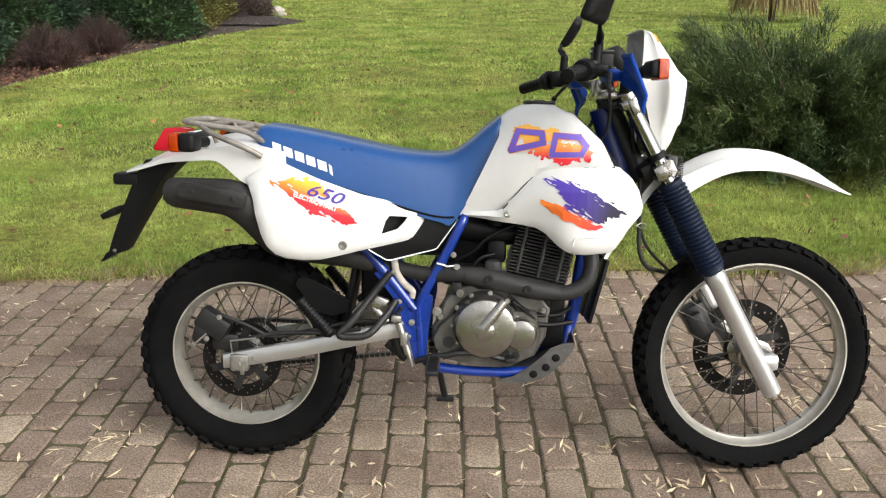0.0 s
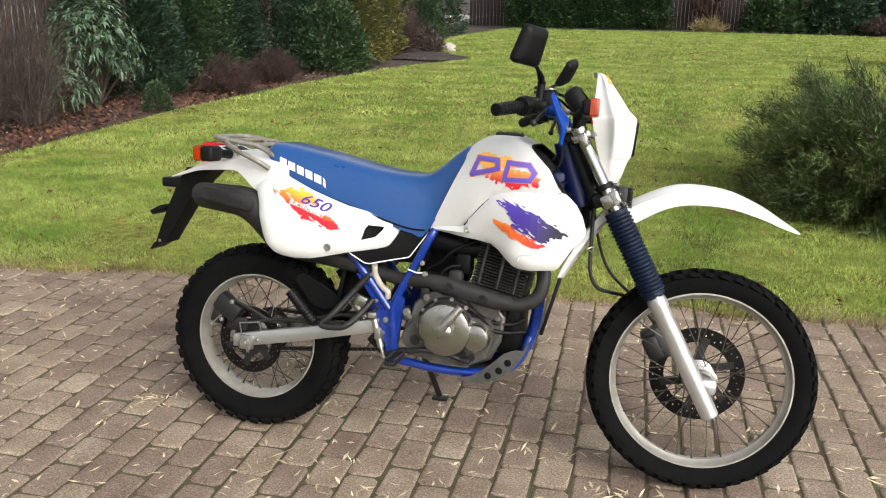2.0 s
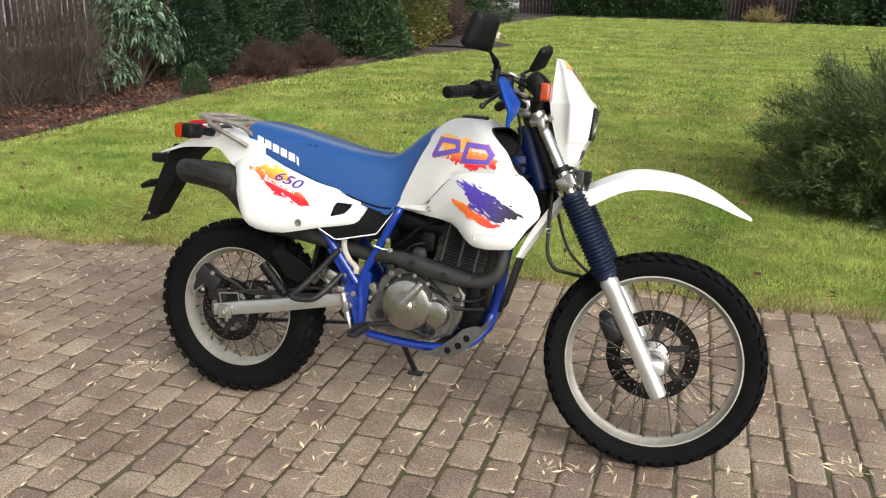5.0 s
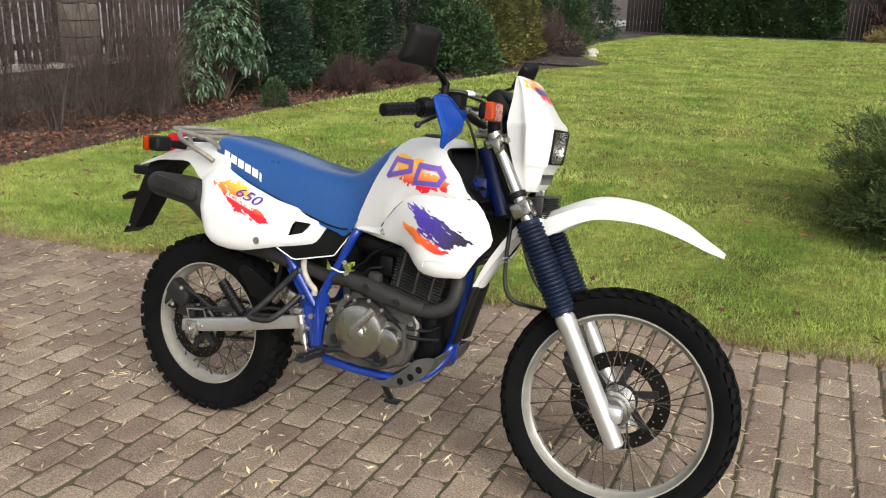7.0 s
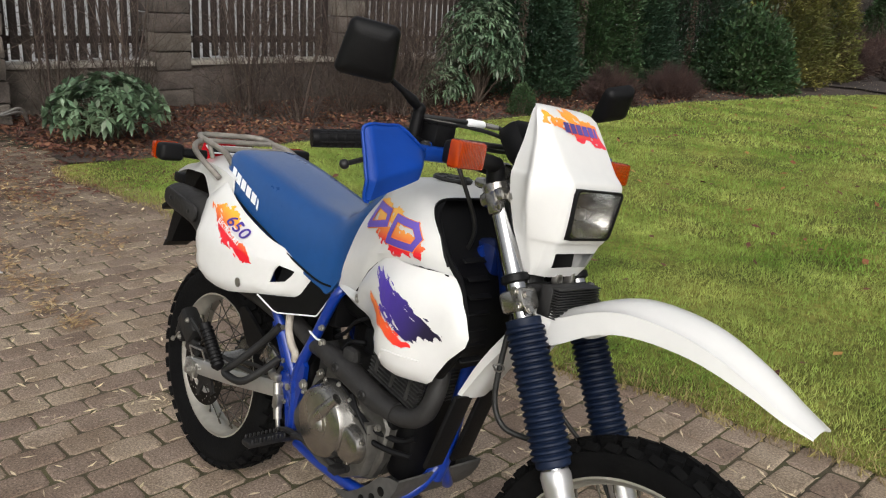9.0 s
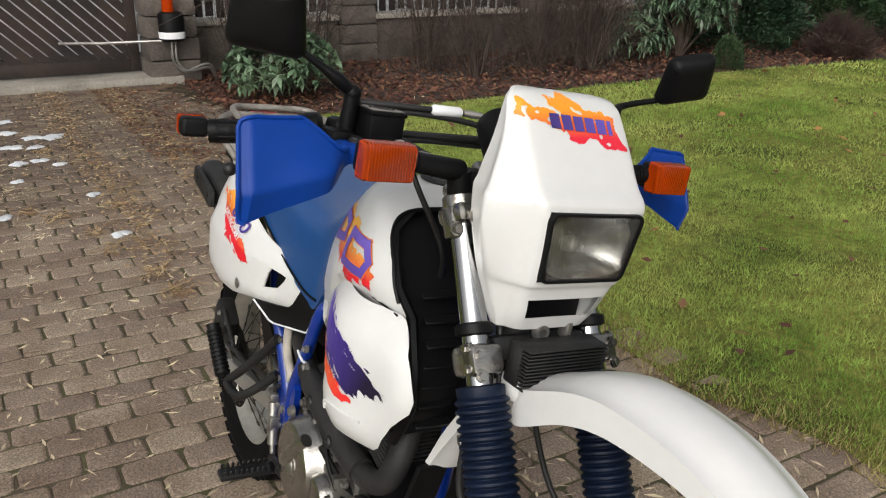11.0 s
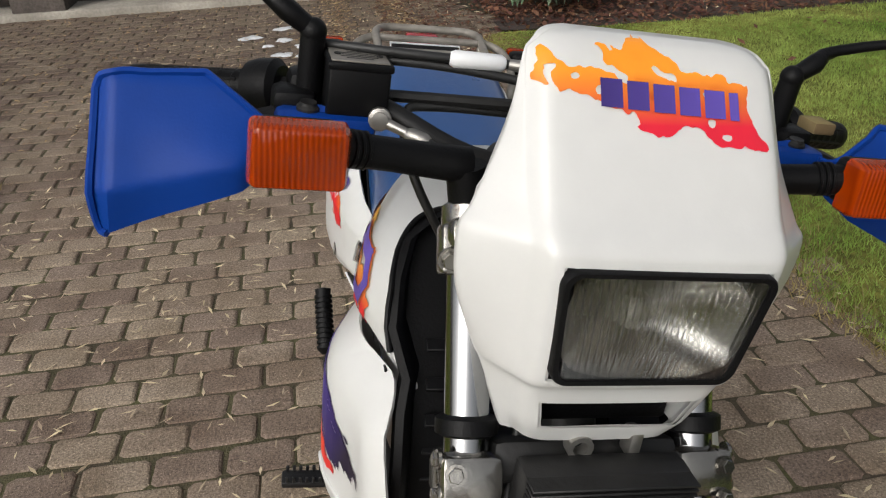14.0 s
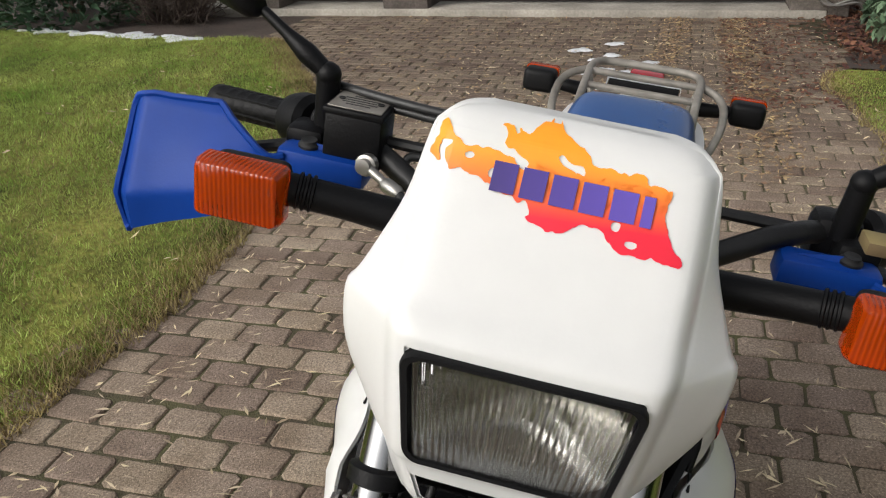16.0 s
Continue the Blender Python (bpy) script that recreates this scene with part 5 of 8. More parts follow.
for j in range(len(vs) - 1):
    z0, z1 = loops[j][0][2], loops[j + 1][0][2]
    for i in range(2 * HALF - 1):
        k = i if i < HALF else 2 * HALF - 2 - i
        inner = 21 <= k <= 32
        if inner and (1.1271 >= z0 and z1 >= 1.0259 or 0.9951 >= z0 and z1 >= 0.9639):
            cut += [q for q in vs[j][i].link_faces if vs[j + 1][i + 1] in q.verts]
bmesh.ops.delete(bm, geom=cut, context="FACES_ONLY")
bmesh.ops.recalc_face_normals(bm, faces=bm.faces)
cowl_tree = None
cb = bm.copy()
cb.transform(STEER)
bmesh.ops.triangulate(cb, faces=cb.faces[:])
cowl_tree = BVHTree.FromBMesh(cb)
cb.free()
cowl = bp("headlamp_cowl", bm, M_WHITE, None, "white plastic headlamp cowl", True, 60)
for s in (-1, 1):
    bm = bmesh.new()
    bolt(bm, (1.128, s * 0.114, 1.086), (0, s, 0), 0.008, 0.008)
    lathe(bm, [(0.012, 0), (0.014, 0.002), (0.014, 0.005), (0.01, 0.006)], (1.128, s * 0.112, 1.086), (0, s, 0), 18)
    bp("cowl_screw", bm, M_STEEL, cowl, "", True)
bm = bmesh.new()
box(bm, (1.165, 0, 0.985), (0.02, 0.15, 0.09), 0.004)
bp("inner_panel", bm, M_BLACK, cowl, "", True)


def rrect(hy, hz, r, n=6):
    pts = []
    for cy, cz, a0 in ((hy - r, hz - r, 0), (-hy + r, hz - r, 90), (-hy + r, -hz + r, 180), (hy - r, -hz + r, 270)):
        for k in range(n + 1):
            a = radians(a0 + 90 * k / n)
            pts.append((cy + r * math.cos(a), cz + r * math.sin(a)))
    return pts


LX, LZ = 1.243, 1.0765
bm = bmesh.new()


def lamp_shape(hy, hz, r, x):
    return [(x + q[1] * 0.075, q[0] * (1 + 0.07 * q[1] / 0.05) - 0.002, LZ + q[1]) for q in rrect(hy, hz, r)]


rings(bm, [lamp_shape(0.079, 0.0485, 0.012, LX - 0.02), lamp_shape(0.0825, 0.0508, 0.014, LX - 0.004), lamp_shape(0.0825, 0.0508, 0.014, LX + 0.004), lamp_shape(0.0812, 0.0497, 0.013, LX + 0.0065), lamp_shape(0.0768, 0.0462, 0.011, LX + 0.006), lamp_shape(0.0758, 0.0453, 0.011, LX - 0.004), lamp_shape(0.0758, 0.0453, 0.011, LX - 0.02)], True, False)
lamp = bp("headlamp", bm, M_BLACK, cowl, "rectangular headlamp in a black rubber bezel", True)
# fluted glass: front sheet and ribbed back sheet
bm = bmesh.new()
ny, nz = 216, 14
loops = []
for j in range(nz + 1):
    v = -1 + 2 * j / nz
    loops.append([(LX + 0.004 + 0.075 * 0.046 * v + 0.004 * (1 - (i / ny * 2 - 1) ** 2) * (1 - v * v) + 0.001 * math.sin((i / ny) * 2 * math.pi * 27) * (1 if v > -0.5 else 0.2), 0.0758 * (i / ny * 2 - 1) * (1 + 0.065 * v), LZ + 0.046 * v) for i in range(ny + 1)])
rings(bm, loops, False, False)
bmesh.ops.solidify(bm, geom=bm.faces[:], thickness=0.003)
gl = bp("lens", bm, M_GLASS, lamp, "clear fluted glass lens", True)
gl.visible_shadow = False
bm = bmesh.new()
loops = []
for q in np.linspace(0.12, 1, 9):
    loops.append([(LX - 0.055 + 0.05 * q * q, 0.0755 * q * math.copysign(abs(math.cos(a)) ** 0.55, math.cos(a)), LZ + 0.045 * q * math.copysign(abs(math.sin(a)) ** 0.55, math.sin(a))) for a in [2 * math.pi * k / 40 for k in range(40)]])
rings(bm, loops, True, False)
bp("reflector", bm, M_REFLECT, lamp, "bright reflector bowl", True)
bm = bmesh.new()
lathe(bm, [(0.004, 0), (0.011, 0.002), (0.011, 0.022), (0.004, 0.028)], (LX - 0.055, 0, LZ), (1, 0, 0), 16)
bp("bulb", bm, M_STEEL, lamp, "", True)

# finned regulator below the cowl
bm = bmesh.new()
box(bm, (1.222, 0, 0.9), (0.03, 0.152, 0.062), 0.004)
reg = bp("regulator", bm, M_BLACKMETAL, None, "black finned regulator block", True)
for i in range(12):
    bm = bmesh.new()
    box(bm, (1.242, 0, 0.8715 + i * 0.0052), (0.022, 0.15, 0.0024), 0.0008, seg=1)
    bp("cooling_fin", bm, M_BLACKMETAL, reg, "", True)
bm = bmesh.new()
lathe(bm, [(0.007, -0.006), (0.012, -0.006), (0.012, 0.006), (0.007, 0.006), (0.007, -0.006)], (1.205, -0.02, 0.937), (1, 0, 0), 16)
bp("cowl_hook", bm, M_STEEL, cowl, "small steel ring", True)
bm = bmesh.new()
box(bm, (1.2, 0.032, 0.937), (0.02, 0.012, 0.026), 0.003)
bp("cowl_clip", bm, M_STEEL, cowl, "", True)

# handlebar, grips, levers
bm = bmesh.new()
half = [(0.862, -0.405, 1.129), (0.9, -0.33, 1.14), (0.945, -0.245, 1.156), (0.985, -0.19, 1.158), (1.02, -0.1, 1.125), (1.025, 0, 1.12)]
tube(bm, half + [(a, -b, c) for a, b, c in half[-2::-1]], 0.0112, 12, 5)
tube(bm, [(0.975, -0.2, 1.165), (0.985, 0, 1.168), (0.975, 0.2, 1.165)], 0.006, 8, 3)
hb = bp("handlebar", bm, M_BLACKMETAL, None, "black steel handlebar", True)
bm = bmesh.new()
for y in (-0.035, 0.035):
    box(bm, (1.025, y, 1.115), (0.04, 0.03, 0.05), 0.008)
box(bm, (1.045, 0, 1.093), (0.07, 0.2, 0.022), 0.008)
bp("bar_clamp", bm, M_ALU, hb, "", True)


for s in (-1, 1):     # s = -1: right hand side
    g_ = lambda a, b, c: (a, b * -s, c)     # written for the right side with negative y
    bm = bmesh.new()
    a, b = Vector(g_(0.862, -0.406, 1.128)), Vector(g_(0.915, -0.3, 1.145))
    d = b - a
    prof = [(0.009, -0.006), (0.017, -0.005), (0.0175, 0.002), (0.0175, 0.008)]
    for i in range(7):
        h = 0.012 + i * 0.0165
        prof += [(0.0158, h), (0.0158, h + 0.011), (0.0168, h + 0.012), (0.0168, h + 0.0145)]
    prof += [(0.0155, d.length - 0.003), (0.022, d.length - 0.002), (0.022, d.length + 0.003), (0.012, d.length + 0.004)]
    lathe(bm, prof, a, d, 22)
    gr = bp("grip", bm, M_BLACK, hb, "black ribbed rubber grip", True)
    for k in range(6):
        bm = bmesh.new()
        an = k * math.pi / 3
        side = d.normalized().orthogonal().normalized()
        oth = d.normalized().cross(side)
        off = (side * math.cos(an) + oth * math.sin(an)) * 0.0162
        tube(bm, [a + d * 0.06 + off, a + d * 0.93 + off], 0.0016, 5)
        bp("grip_rib", bm, M_BLACK, gr, "", True)
    bm = bmesh.new()
    lathe(bm, [(0.013, 0), (0.026, 0.002), (0.029, 0.014), (0.029, 0.03), (0.022, 0.036)], g_(0.915, -0.3, 1.145), Vector(g_(0.945, -0.245, 1.156)) - Vector(g_(0.915, -0.3, 1.145)), 22)
    box(bm, g_(0.945, -0.245, 1.152), (0.04, 0.045, 0.05), 0.01)
    box(bm, g_(0.968, -0.262, 1.15), (0.04, 0.04, 0.03), 0.008)
    bp("switch_housing", bm, M_BLACK, hb, "black switch housing", True)
    bm = bmesh.new()
    tube(bm, [g_(0.975, -0.255, 1.148), g_(0.985, -0.3, 1.138), g_(0.972, -0.36, 1.115), g_(0.965, -0.412, 1.098)], [0.007, 0.0065, 0.0055, 0.005], 8, 4)
    bmesh.ops.create_uvsphere(bm, u_segments=12, v_segments=8, radius=0.0095, matrix=Matrix.Translation(g_(0.964, -0.414, 1.097)))
    bp("lever", bm, M_BLACKMETAL, hb, "black lever with ball end", True)
    # mirror
    bm = bmesh.new()
    tube(bm, [g_(0.962, -0.248, 1.16), g_(0.966, -0.248, 1.215)], [0.0125, 0.0115], 12)
    bmesh.ops.create_uvsphere(bm, u_segments=12, v_segments=8, radius=0.0125, matrix=Matrix.Translation(g_(0.966, -0.248, 1.216)))
    tube(bm, [g_(0.966, -0.248, 1.216), g_(0.964, -0.272, 1.232), g_(0.958, -0.296, 1.246), g_(0.95, -0.325, 1.262) if s < 0 else (0.982, 0.386, 1.272)], [0.0085, 0.0105, 0.006, 0.005], 10, 3)
    mr = bp("mirror", bm, M_BLACK, hb, "black rear-view mirror on a jointed stem", True)
    c = Vector((0.936, -0.374, 1.305)) if s < 0 else Vector((1.005, 0.383, 1.312))
    ew = (Vector((0.05, 0.071, -0.004)) if s < 0 else Vector((0.284, 0.922, 0.263))).normalized()
    eh = (Vector((0.04, 0.0, 0.089)) if s < 0 else Vector((0.435, -0.368, 0.822))).normalized()
    en = ew.cross(eh).normalized()
    eh = en.cross(ew)
    if en.x < 0:
        en = -en
    bm = bmesh.new()
    loops = []
    for off, k in ((-0.006, 1.0), (0.004, 1.03), (0.012, 0.98), (0.02, 0.8), (0.024, 0.5)):
        loops.append([c + en * off + ew * q[0] * k * (1 - 0.1 * q[1] / 0.048) + eh * q[1] * k for q in rrect(0.05 if s < 0 else 0.046, 0.052 if s < 0 else 0.047, 0.014)])
    rings(bm, loops)
    bp("mirror_shell", bm, M_BLACK, mr, "black plastic shell", True)
    bm = bmesh.new()
    vsx = [bm.verts.new(c - en * 0.0065 + ew * q[0] * 0.93 * (1 - 0.1 * q[1] / 0.048) + eh * q[1] * 0.93) for q in rrect(0.05 if s < 0 else 0.046, 0.052 if s < 0 else 0.047, 0.014)]
    bm.faces.new(vsx)
    bmesh.ops.solidify(bm, geom=bm.faces[:], thickness=0.0015)
    bp("mirror_glass", bm, M_MIRROR, mr, "mirror glass", True)
    # hand guard
    out = [(-0.426, 1.162), (-0.421, 1.173), (-0.405, 1.178), (-0.383, 1.1785), (-0.345, 1.181), (-0.336, 1.18), (-0.314, 1.166), (-0.284, 1.146), (-0.27, 1.146), (-0.248, 1.16), (-0.205, 1.154), (-0.2, 1.132), (-0.25, 1.13), (-0.273, 1.122), (-0.284, 1.108), (-0.305, 1.092), (-0.36, 1.069), (-0.416, 1.045), (-0.423, 1.049), (-0.429, 1.082), (-0.4275, 1.12)]

    def guard_x(y, z):
        crease = lerp_table(y, [(-0.43, 1.081), (-0.352, 1.103), (-0.304, 1.119), (-0.28, 1.135), (-0.25, 1.14)])
        x = 1.016 + 0.43 * (1.172 - max(z, crease)) - 0.02 * smoothstep(0.3, 0.24, -y)
        x -= 0.2 * max(0.0, crease - z) * smoothstep(0.24, 0.3, -y)
        x += 0.016 * smoothstep(0.4, 0.3, -y) * smoothstep(0.27, 0.31, -y) * smoothstep(1.16, 1.11, z)
        x -= 0.012 * smoothstep(0.412, 0.427, -y) + 0.006 * smoothstep(1.172, 1.181, z)
        return x
    gm = skin(out, guard_x, 1, 0.004, 0.006, 0.0)
    for v in gm.verts:
        v.co = Vector((v.co.y, v.co.x * -s, v.co.z))
    gd = bp("hand_guard", gm, M_BLUE, hb, "blue plastic hand guard", True)
    bm = bmesh.new()
    rim_pts = [(guard_x(y, z) + 0.001, y * -s, z) for y, z in curve(out[:9], 3)]
    tube(bm, rim_pts, 0.0035, 6)
    tube(bm, [(guard_x(y, z) + 0.001, y * -s, z) for y, z in curve([out[0]] + out[:16:-1], 3)], 0.0035, 6)
    bp("rolled_edge", bm, M_BLUE, gd, "", True)
    bm = bmesh.new()
    box(bm, g_(1.0, -0.235, 1.138), (0.036, 0.09, 0.03), 0.008)
    bp("guard_mount", bm, M_BLUE, gd, "", True)
    bm = bmesh.new()
    lathe(bm, [(0.005, 0), (0.0105, 0.001), (0.0105, 0.004), (0.008, 0.006), (0.0075, 0.0085), (0.003, 0.0075)], g_(1.0, -0.251, 1.1525), (0.1, 0, 1), 16)
    bp("guard_bolt", bm, M_BLACKMETAL, gd, "", True)
    # front indicator
    bm = bmesh.new()
    tube(bm, [g_(1.1, -0.236, 1.154), g_(1.088, -0.19, 1.147), g_(1.075, -0.12, 1.137)], [0.0145, 0.0145, 0.0165], 14)
    stalk_ribs = []
    for k in range(3):
        stalk_ribs.append(bmesh.new())
        lathe(stalk_ribs[-1], [(0.0145, 0), (0.0163, 0.001), (0.0163, 0.003), (0.0145, 0.004)], Vector(g_(1.097, -0.226, 1.153)) + Vector(g_(-0.012, 0.046, -0.007)) * (0.12 * k), Vector(g_(-0.012, 0.046, -0.007)), 14)
    tube(bm, [g_(1.075, -0.12, 1.137), g_(1.075, -0.105, 1.08)], [0.018, 0.02], 12)
    box(bm, g_(1.1, -0.266, 1.153), (0.03, 0.068, 0.044), 0.009, seg=3)
    ind = bp("indicator", bm, M_BLACK, hb, "front indicator on a black rubber stalk", True)
    for rib in stalk_ribs:
        bp("stalk_rib", rib, M_BLACK, ind, "", True)
    bm = bmesh.new()
    loops = []
    for dx, k in ((0.0, 1.0), (0.016, 1.0), (0.024, 0.93), (0.0255, 0.86)):
        loops.append([(1.108 + dx + (0.006 if q[0] > 0 else 0) * 0, -s * -1 * (0.2665 + q[0] * k) * -1 * -1, 1.153 + q[1] * k) for q in rrect(0.0385, 0.0255, 0.006)])
    loops = [[(p[0], abs(p[1]) * s, p[2]) for p in lp] for lp in loops]
    rings(bm, loops)
    bp("amber_lens", bm, M_ORANGE, ind, "amber ribbed lens", True)

bm = bmesh.new()
box(bm, (0.984, -0.208, 1.168), (0.05, 0.056, 0.054), 0.004)
box(bm, (0.984, -0.208, 1.197), (0.053, 0.059, 0.007), 0.002)
mc = bp("brake_reservoir", bm, M_BLACK, hb, "square black brake fluid reservoir", True)
bm = bmesh.new()
box(bm, (0.984, -0.208, 1.2012), (0.046, 0.052, 0.0015), 0.0005, seg=1)
lid = bp("reservoir_lid", bm, M_RACK, mc, "worn grey lid", True)
for sx in (-0.019, 0.019):
    bm = bmesh.new()
    lathe(bm, [(0.001, 0.0004), (0.0025, 0.0008), (0.0032, 0.0012), (0.0032, 0.0)], (0.984, -0.208 + sx, 1.202), (0, 0, 1), 12)
    bp("lid_screw", bm, M_BLACKMETAL, lid, "", True)
bm = bmesh.new()
for r_, w in ((0.012, 0.024), (0.006, 0.034), (0.0, 0.03), (-0.006, 0.034), (-0.012, 0.02)):
    box(bm, (0.984 + r_, -0.208, 1.2021), (0.002, w, 0.0004), 0.0, seg=1)
bp("lid_print", bm, M_BLACKMETAL, lid, "worn rows of print", True)
bm = bmesh.new()
tube(bm, [(1.02, -0.188, 1.154), (1.03, -0.172, 1.15), (1.036, -0.162, 1.147)], [0.005, 0.0045, 0.0045], 10, 3)
tube(bm, [(1.034, -0.166, 1.148), (1.036, -0.163, 1.1475), (1.043, -0.151, 1.145), (1.045, -0.148, 1.144)], [0.0055, 0.0072, 0.0072, 0.0055], 12)
lathe(bm, [(0.003, -0.002), (0.0105, -0.001), (0.0105, 0.007), (0.0075, 0.008), (0.0075, 0.014), (0.003, 0.0145)], (1.013, -0.188, 1.154), (1, -0.15, 0.1), 12)
bp("hose_union", bm, M_STEEL, mc, "steel banjo union", True)
bm = bmesh.new()
box(bm, (1.005, 0.265, 1.178), (0.03, 0.025, 0.012), 0.002)
bp("yellow_tag", bm, M_DRY, hb, "small tan label tag", True)
bm = bmesh.new()
box(bm, (1.065, 0, 1.185), (0.06, 0.15, 0.09), 0.02, Matrix.Rotation(-0.7, 4, "Y"))
bp("instrument_pod", bm, M_BLACK, None, "black instrument housing behind the cowl", True)

# cables and hoses
def cable(name, pts, r, label="", steer=True, material=None, smooth=6):
    bm = bmesh.new()
    tube(bm, pts, r, 12, smooth)
    return bp(name, bm, material or M_CABLE, None, label, steer)


cable("throttle_cable", [(0.95, -0.25, 1.203), (0.975, -0.18, 1.206), (0.985, -0.122, 1.207), (0.987, -0.073, 1.207), (1.0, -0.035, 1.206), (1.03, 0.0, 1.195), (1.06, 0.03, 1.165), (1.06, 0.04, 1.1), (1.01, 0.03, 1.02)], 0.0045, "black throttle cable")
cable("throttle_cable", [(0.95, -0.25, 1.19), (0.975, -0.165, 1.198), (0.987, -0.098, 1.197), (1.0, -0.04, 1.191), (1.025, 0.005, 1.176), (1.055, 0.03, 1.14), (1.05, 0.035, 1.08), (1.0, 0.03, 1.0)], 0.0045, "black throttle cable")
bm = bmesh.new()
tube(bm, [(0.984, -0.124, 1.207), (0.985, -0.12, 1.207), (0.987, -0.076, 1.207), (0.987, -0.072, 1.207)], [0.006, 0.0082, 0.0082, 0.006], 12)
bp("cable_adjuster", bm, M_PRINTWHITE, hb, "pale cable adjuster sleeve", True)
bm = bmesh.new()
tube(bm, [(0.988, -0.068, 1.207), (0.991, -0.058, 1.207), (0.998, -0.04, 1.206)], [0.0052, 0.006, 0.0055], 10)
bp("cable_ferrule", bm, M_STEEL, hb, "", True)
cable("clutch_cable", [(0.96, 0.23, 1.16), (0.972, 0.1, 1.163), (0.98, 0.016, 1.157), (0.98, -0.129, 1.159), (0.99, -0.16, 1.15), (1.02, -0.15, 1.1), (1.03, -0.09, 1.0), (0.98, -0.05, 0.92)], 0.0045, "black clutch cable")
cable("brake_hose", [(1.045, -0.148, 1.144), (1.075, -0.12, 1.128), (1.095, -0.07, 1.06), (1.13, -0.02, 0.92), (1.15, 0.04, 0.8), (1.2, 0.08, 0.66), (1.3, 0.12, 0.56), (1.38, 0.12, 0.47)], 0.005, "black front brake hose")
cable("speedometer_cable", [(1.13, -0.05, 1.0), (1.2, -0.07, 0.85), (1.255, -0.075, 0.75), (1.31, -0.08, 0.65), (1.38, -0.08, 0.53), (1.44, -0.08, 0.43), (1.48, -0.075, 0.36)], 0.0042, "black speedometer cable")
cable("looped_hose", [(1.14, -0.05, 0.86), (1.14, -0.06, 0.74), (1.145, -0.06, 0.66), (1.17, -0.05, 0.615), (1.21, -0.02, 0.6), (1.26, 0.06, 0.58)], 0.0062, "black looped hose behind the fork")
bm = bmesh.new()
tube(bm, [(1.13, -0.07, 0.735), (1.145, -0.075, 0.728), (1.158, -0.07, 0.735), (1.145, -0.065, 0.742), (1.13, -0.07, 0.735)], 0.002, 6, 3)
bp("cable_guide", bm, M_STEEL, None, "", True)
bm = bmesh.new()
box(bm, (1.37, 0.085, 0.43), (0.07, 0.06, 0.11), 0.015, Matrix.Rotation(-0.5, 4, "Y"))
box(bm, (1.36, 0.045, 0.42), (0.05, 0.03, 0.08), 0.01, Matrix.Rotation(-0.5, 4, "Y"))
bp("front_caliper", bm, M_BLACKMETAL, None, "black brake caliper behind the fork leg", True)


# ---- tank, seat and body panels ----
TANK_TOP = [(0.74, 1.028), (0.765, 1.05), (0.8, 1.066), (0.84, 1.072), (0.9, 1.07), (0.93, 1.05), (0.96, 1.035)]
TANK_W = [(0.65, 0.122), (0.72, 0.145), (0.78, 0.164), (0.86, 0.186), (0.93, 0.194), (0.98, 0.188), (1.03, 0.172), (1.062, 0.157), (1.08, 0.152)]
SEAM = [(0.62, 0.77), (0.7, 0.778), (0.745, 0.786), (0.76, 0.794), (0.811, 0.856), (0.845, 0.889), (0.88, 0.906), (1.1, 0.906)]
TANK_REAR = [(0.765, 0.64), (0.88, 0.695), (0.987, 0.745), (1.04, 0.746)]
TANK_FRONT = [(0.765, 1.075), (0.9, 1.062), (0.978, 1.018), (1.004, 0.99), (1.036, 0.955), (1.065, 0.93)]
bm = bmesh.new()
loops = []
NA = 18
for u in np.linspace(0, 1, 17):
    zt = lerp_table(0.745 + 0.19 * u, TANK_TOP)
    ex = 3.2 + 3.2 * u
    ring = []
    for k in range(-NA, NA + 1):
        a = (1 - abs(k) / NA) * math.pi / 2
        sz, cw = math.sin(a) ** (2 / ex), math.cos(a) ** (2 / ex)
        z = 0.765 + (zt - 0.765) * sz
        x = lerp_table(z, TANK_REAR) * (1 - u) + lerp_table(z, TANK_FRONT) * u
        ring.append((x, math.copysign(lerp_table(x, TANK_W) * cw * (1 - 0.2 * smoothstep(lerp_table(x, SEAM) + 0.002, lerp_table(x, SEAM) - 0.018, z) - 0.06 * smoothstep(0.95, 1.06, z) - 0.06 * u ** 3 * smoothstep(0.93, 1.03, z)), k), z))
    loops.append(ring)
rings(bm, loops, False, False)
fr = [q for q in loops[-1]]
bmesh.ops.recalc_face_normals(bm, faces=bm.faces)
tb = bm.copy()
bmesh.ops.triangulate(tb, faces=tb.faces[:])
tank_tree = BVHTree.FromBMesh(tb)
tb.free()
bmesh.ops.solidify(bm, geom=bm.faces[:], thickness=0.006)
tank = bp("fuel_tank", bm, M_WHITE, None, "white fuel tank with paint-splash graphics", angle=50)
bm = bmesh.new()
lathe(bm, [(0.03, -0.006), (0.044, -0.004), (0.046, 0.002), (0.043, 0.006), (0.034, 0.0065), (0.033, 0.004), (0.015, 0.004), (0.014, 0.008), (0.003, 0.0085)], (0.858, 0, 1.073), (0.02, 0, 1), 36)
for k in range(5):
    a = k * 2 * math.pi / 5
    bolt(bm, (0.858 + 0.039 * math.cos(a), 0.039 * math.sin(a), 1.078), (0, 0, 1), 0.003, 0.003)
bp("filler_cap", bm, M_BLACKMETAL, tank, "black locking filler cap")
bm = bmesh.new()
tube(bm, [(a[0] + 0.001, a[1] * 0.985, a[2] - 0.002) for a in fr if a[2] > 0.9], 0.0032, 8)
bp("edge_trim", bm, M_BLACK, tank, "black rubber trim along the tank front")
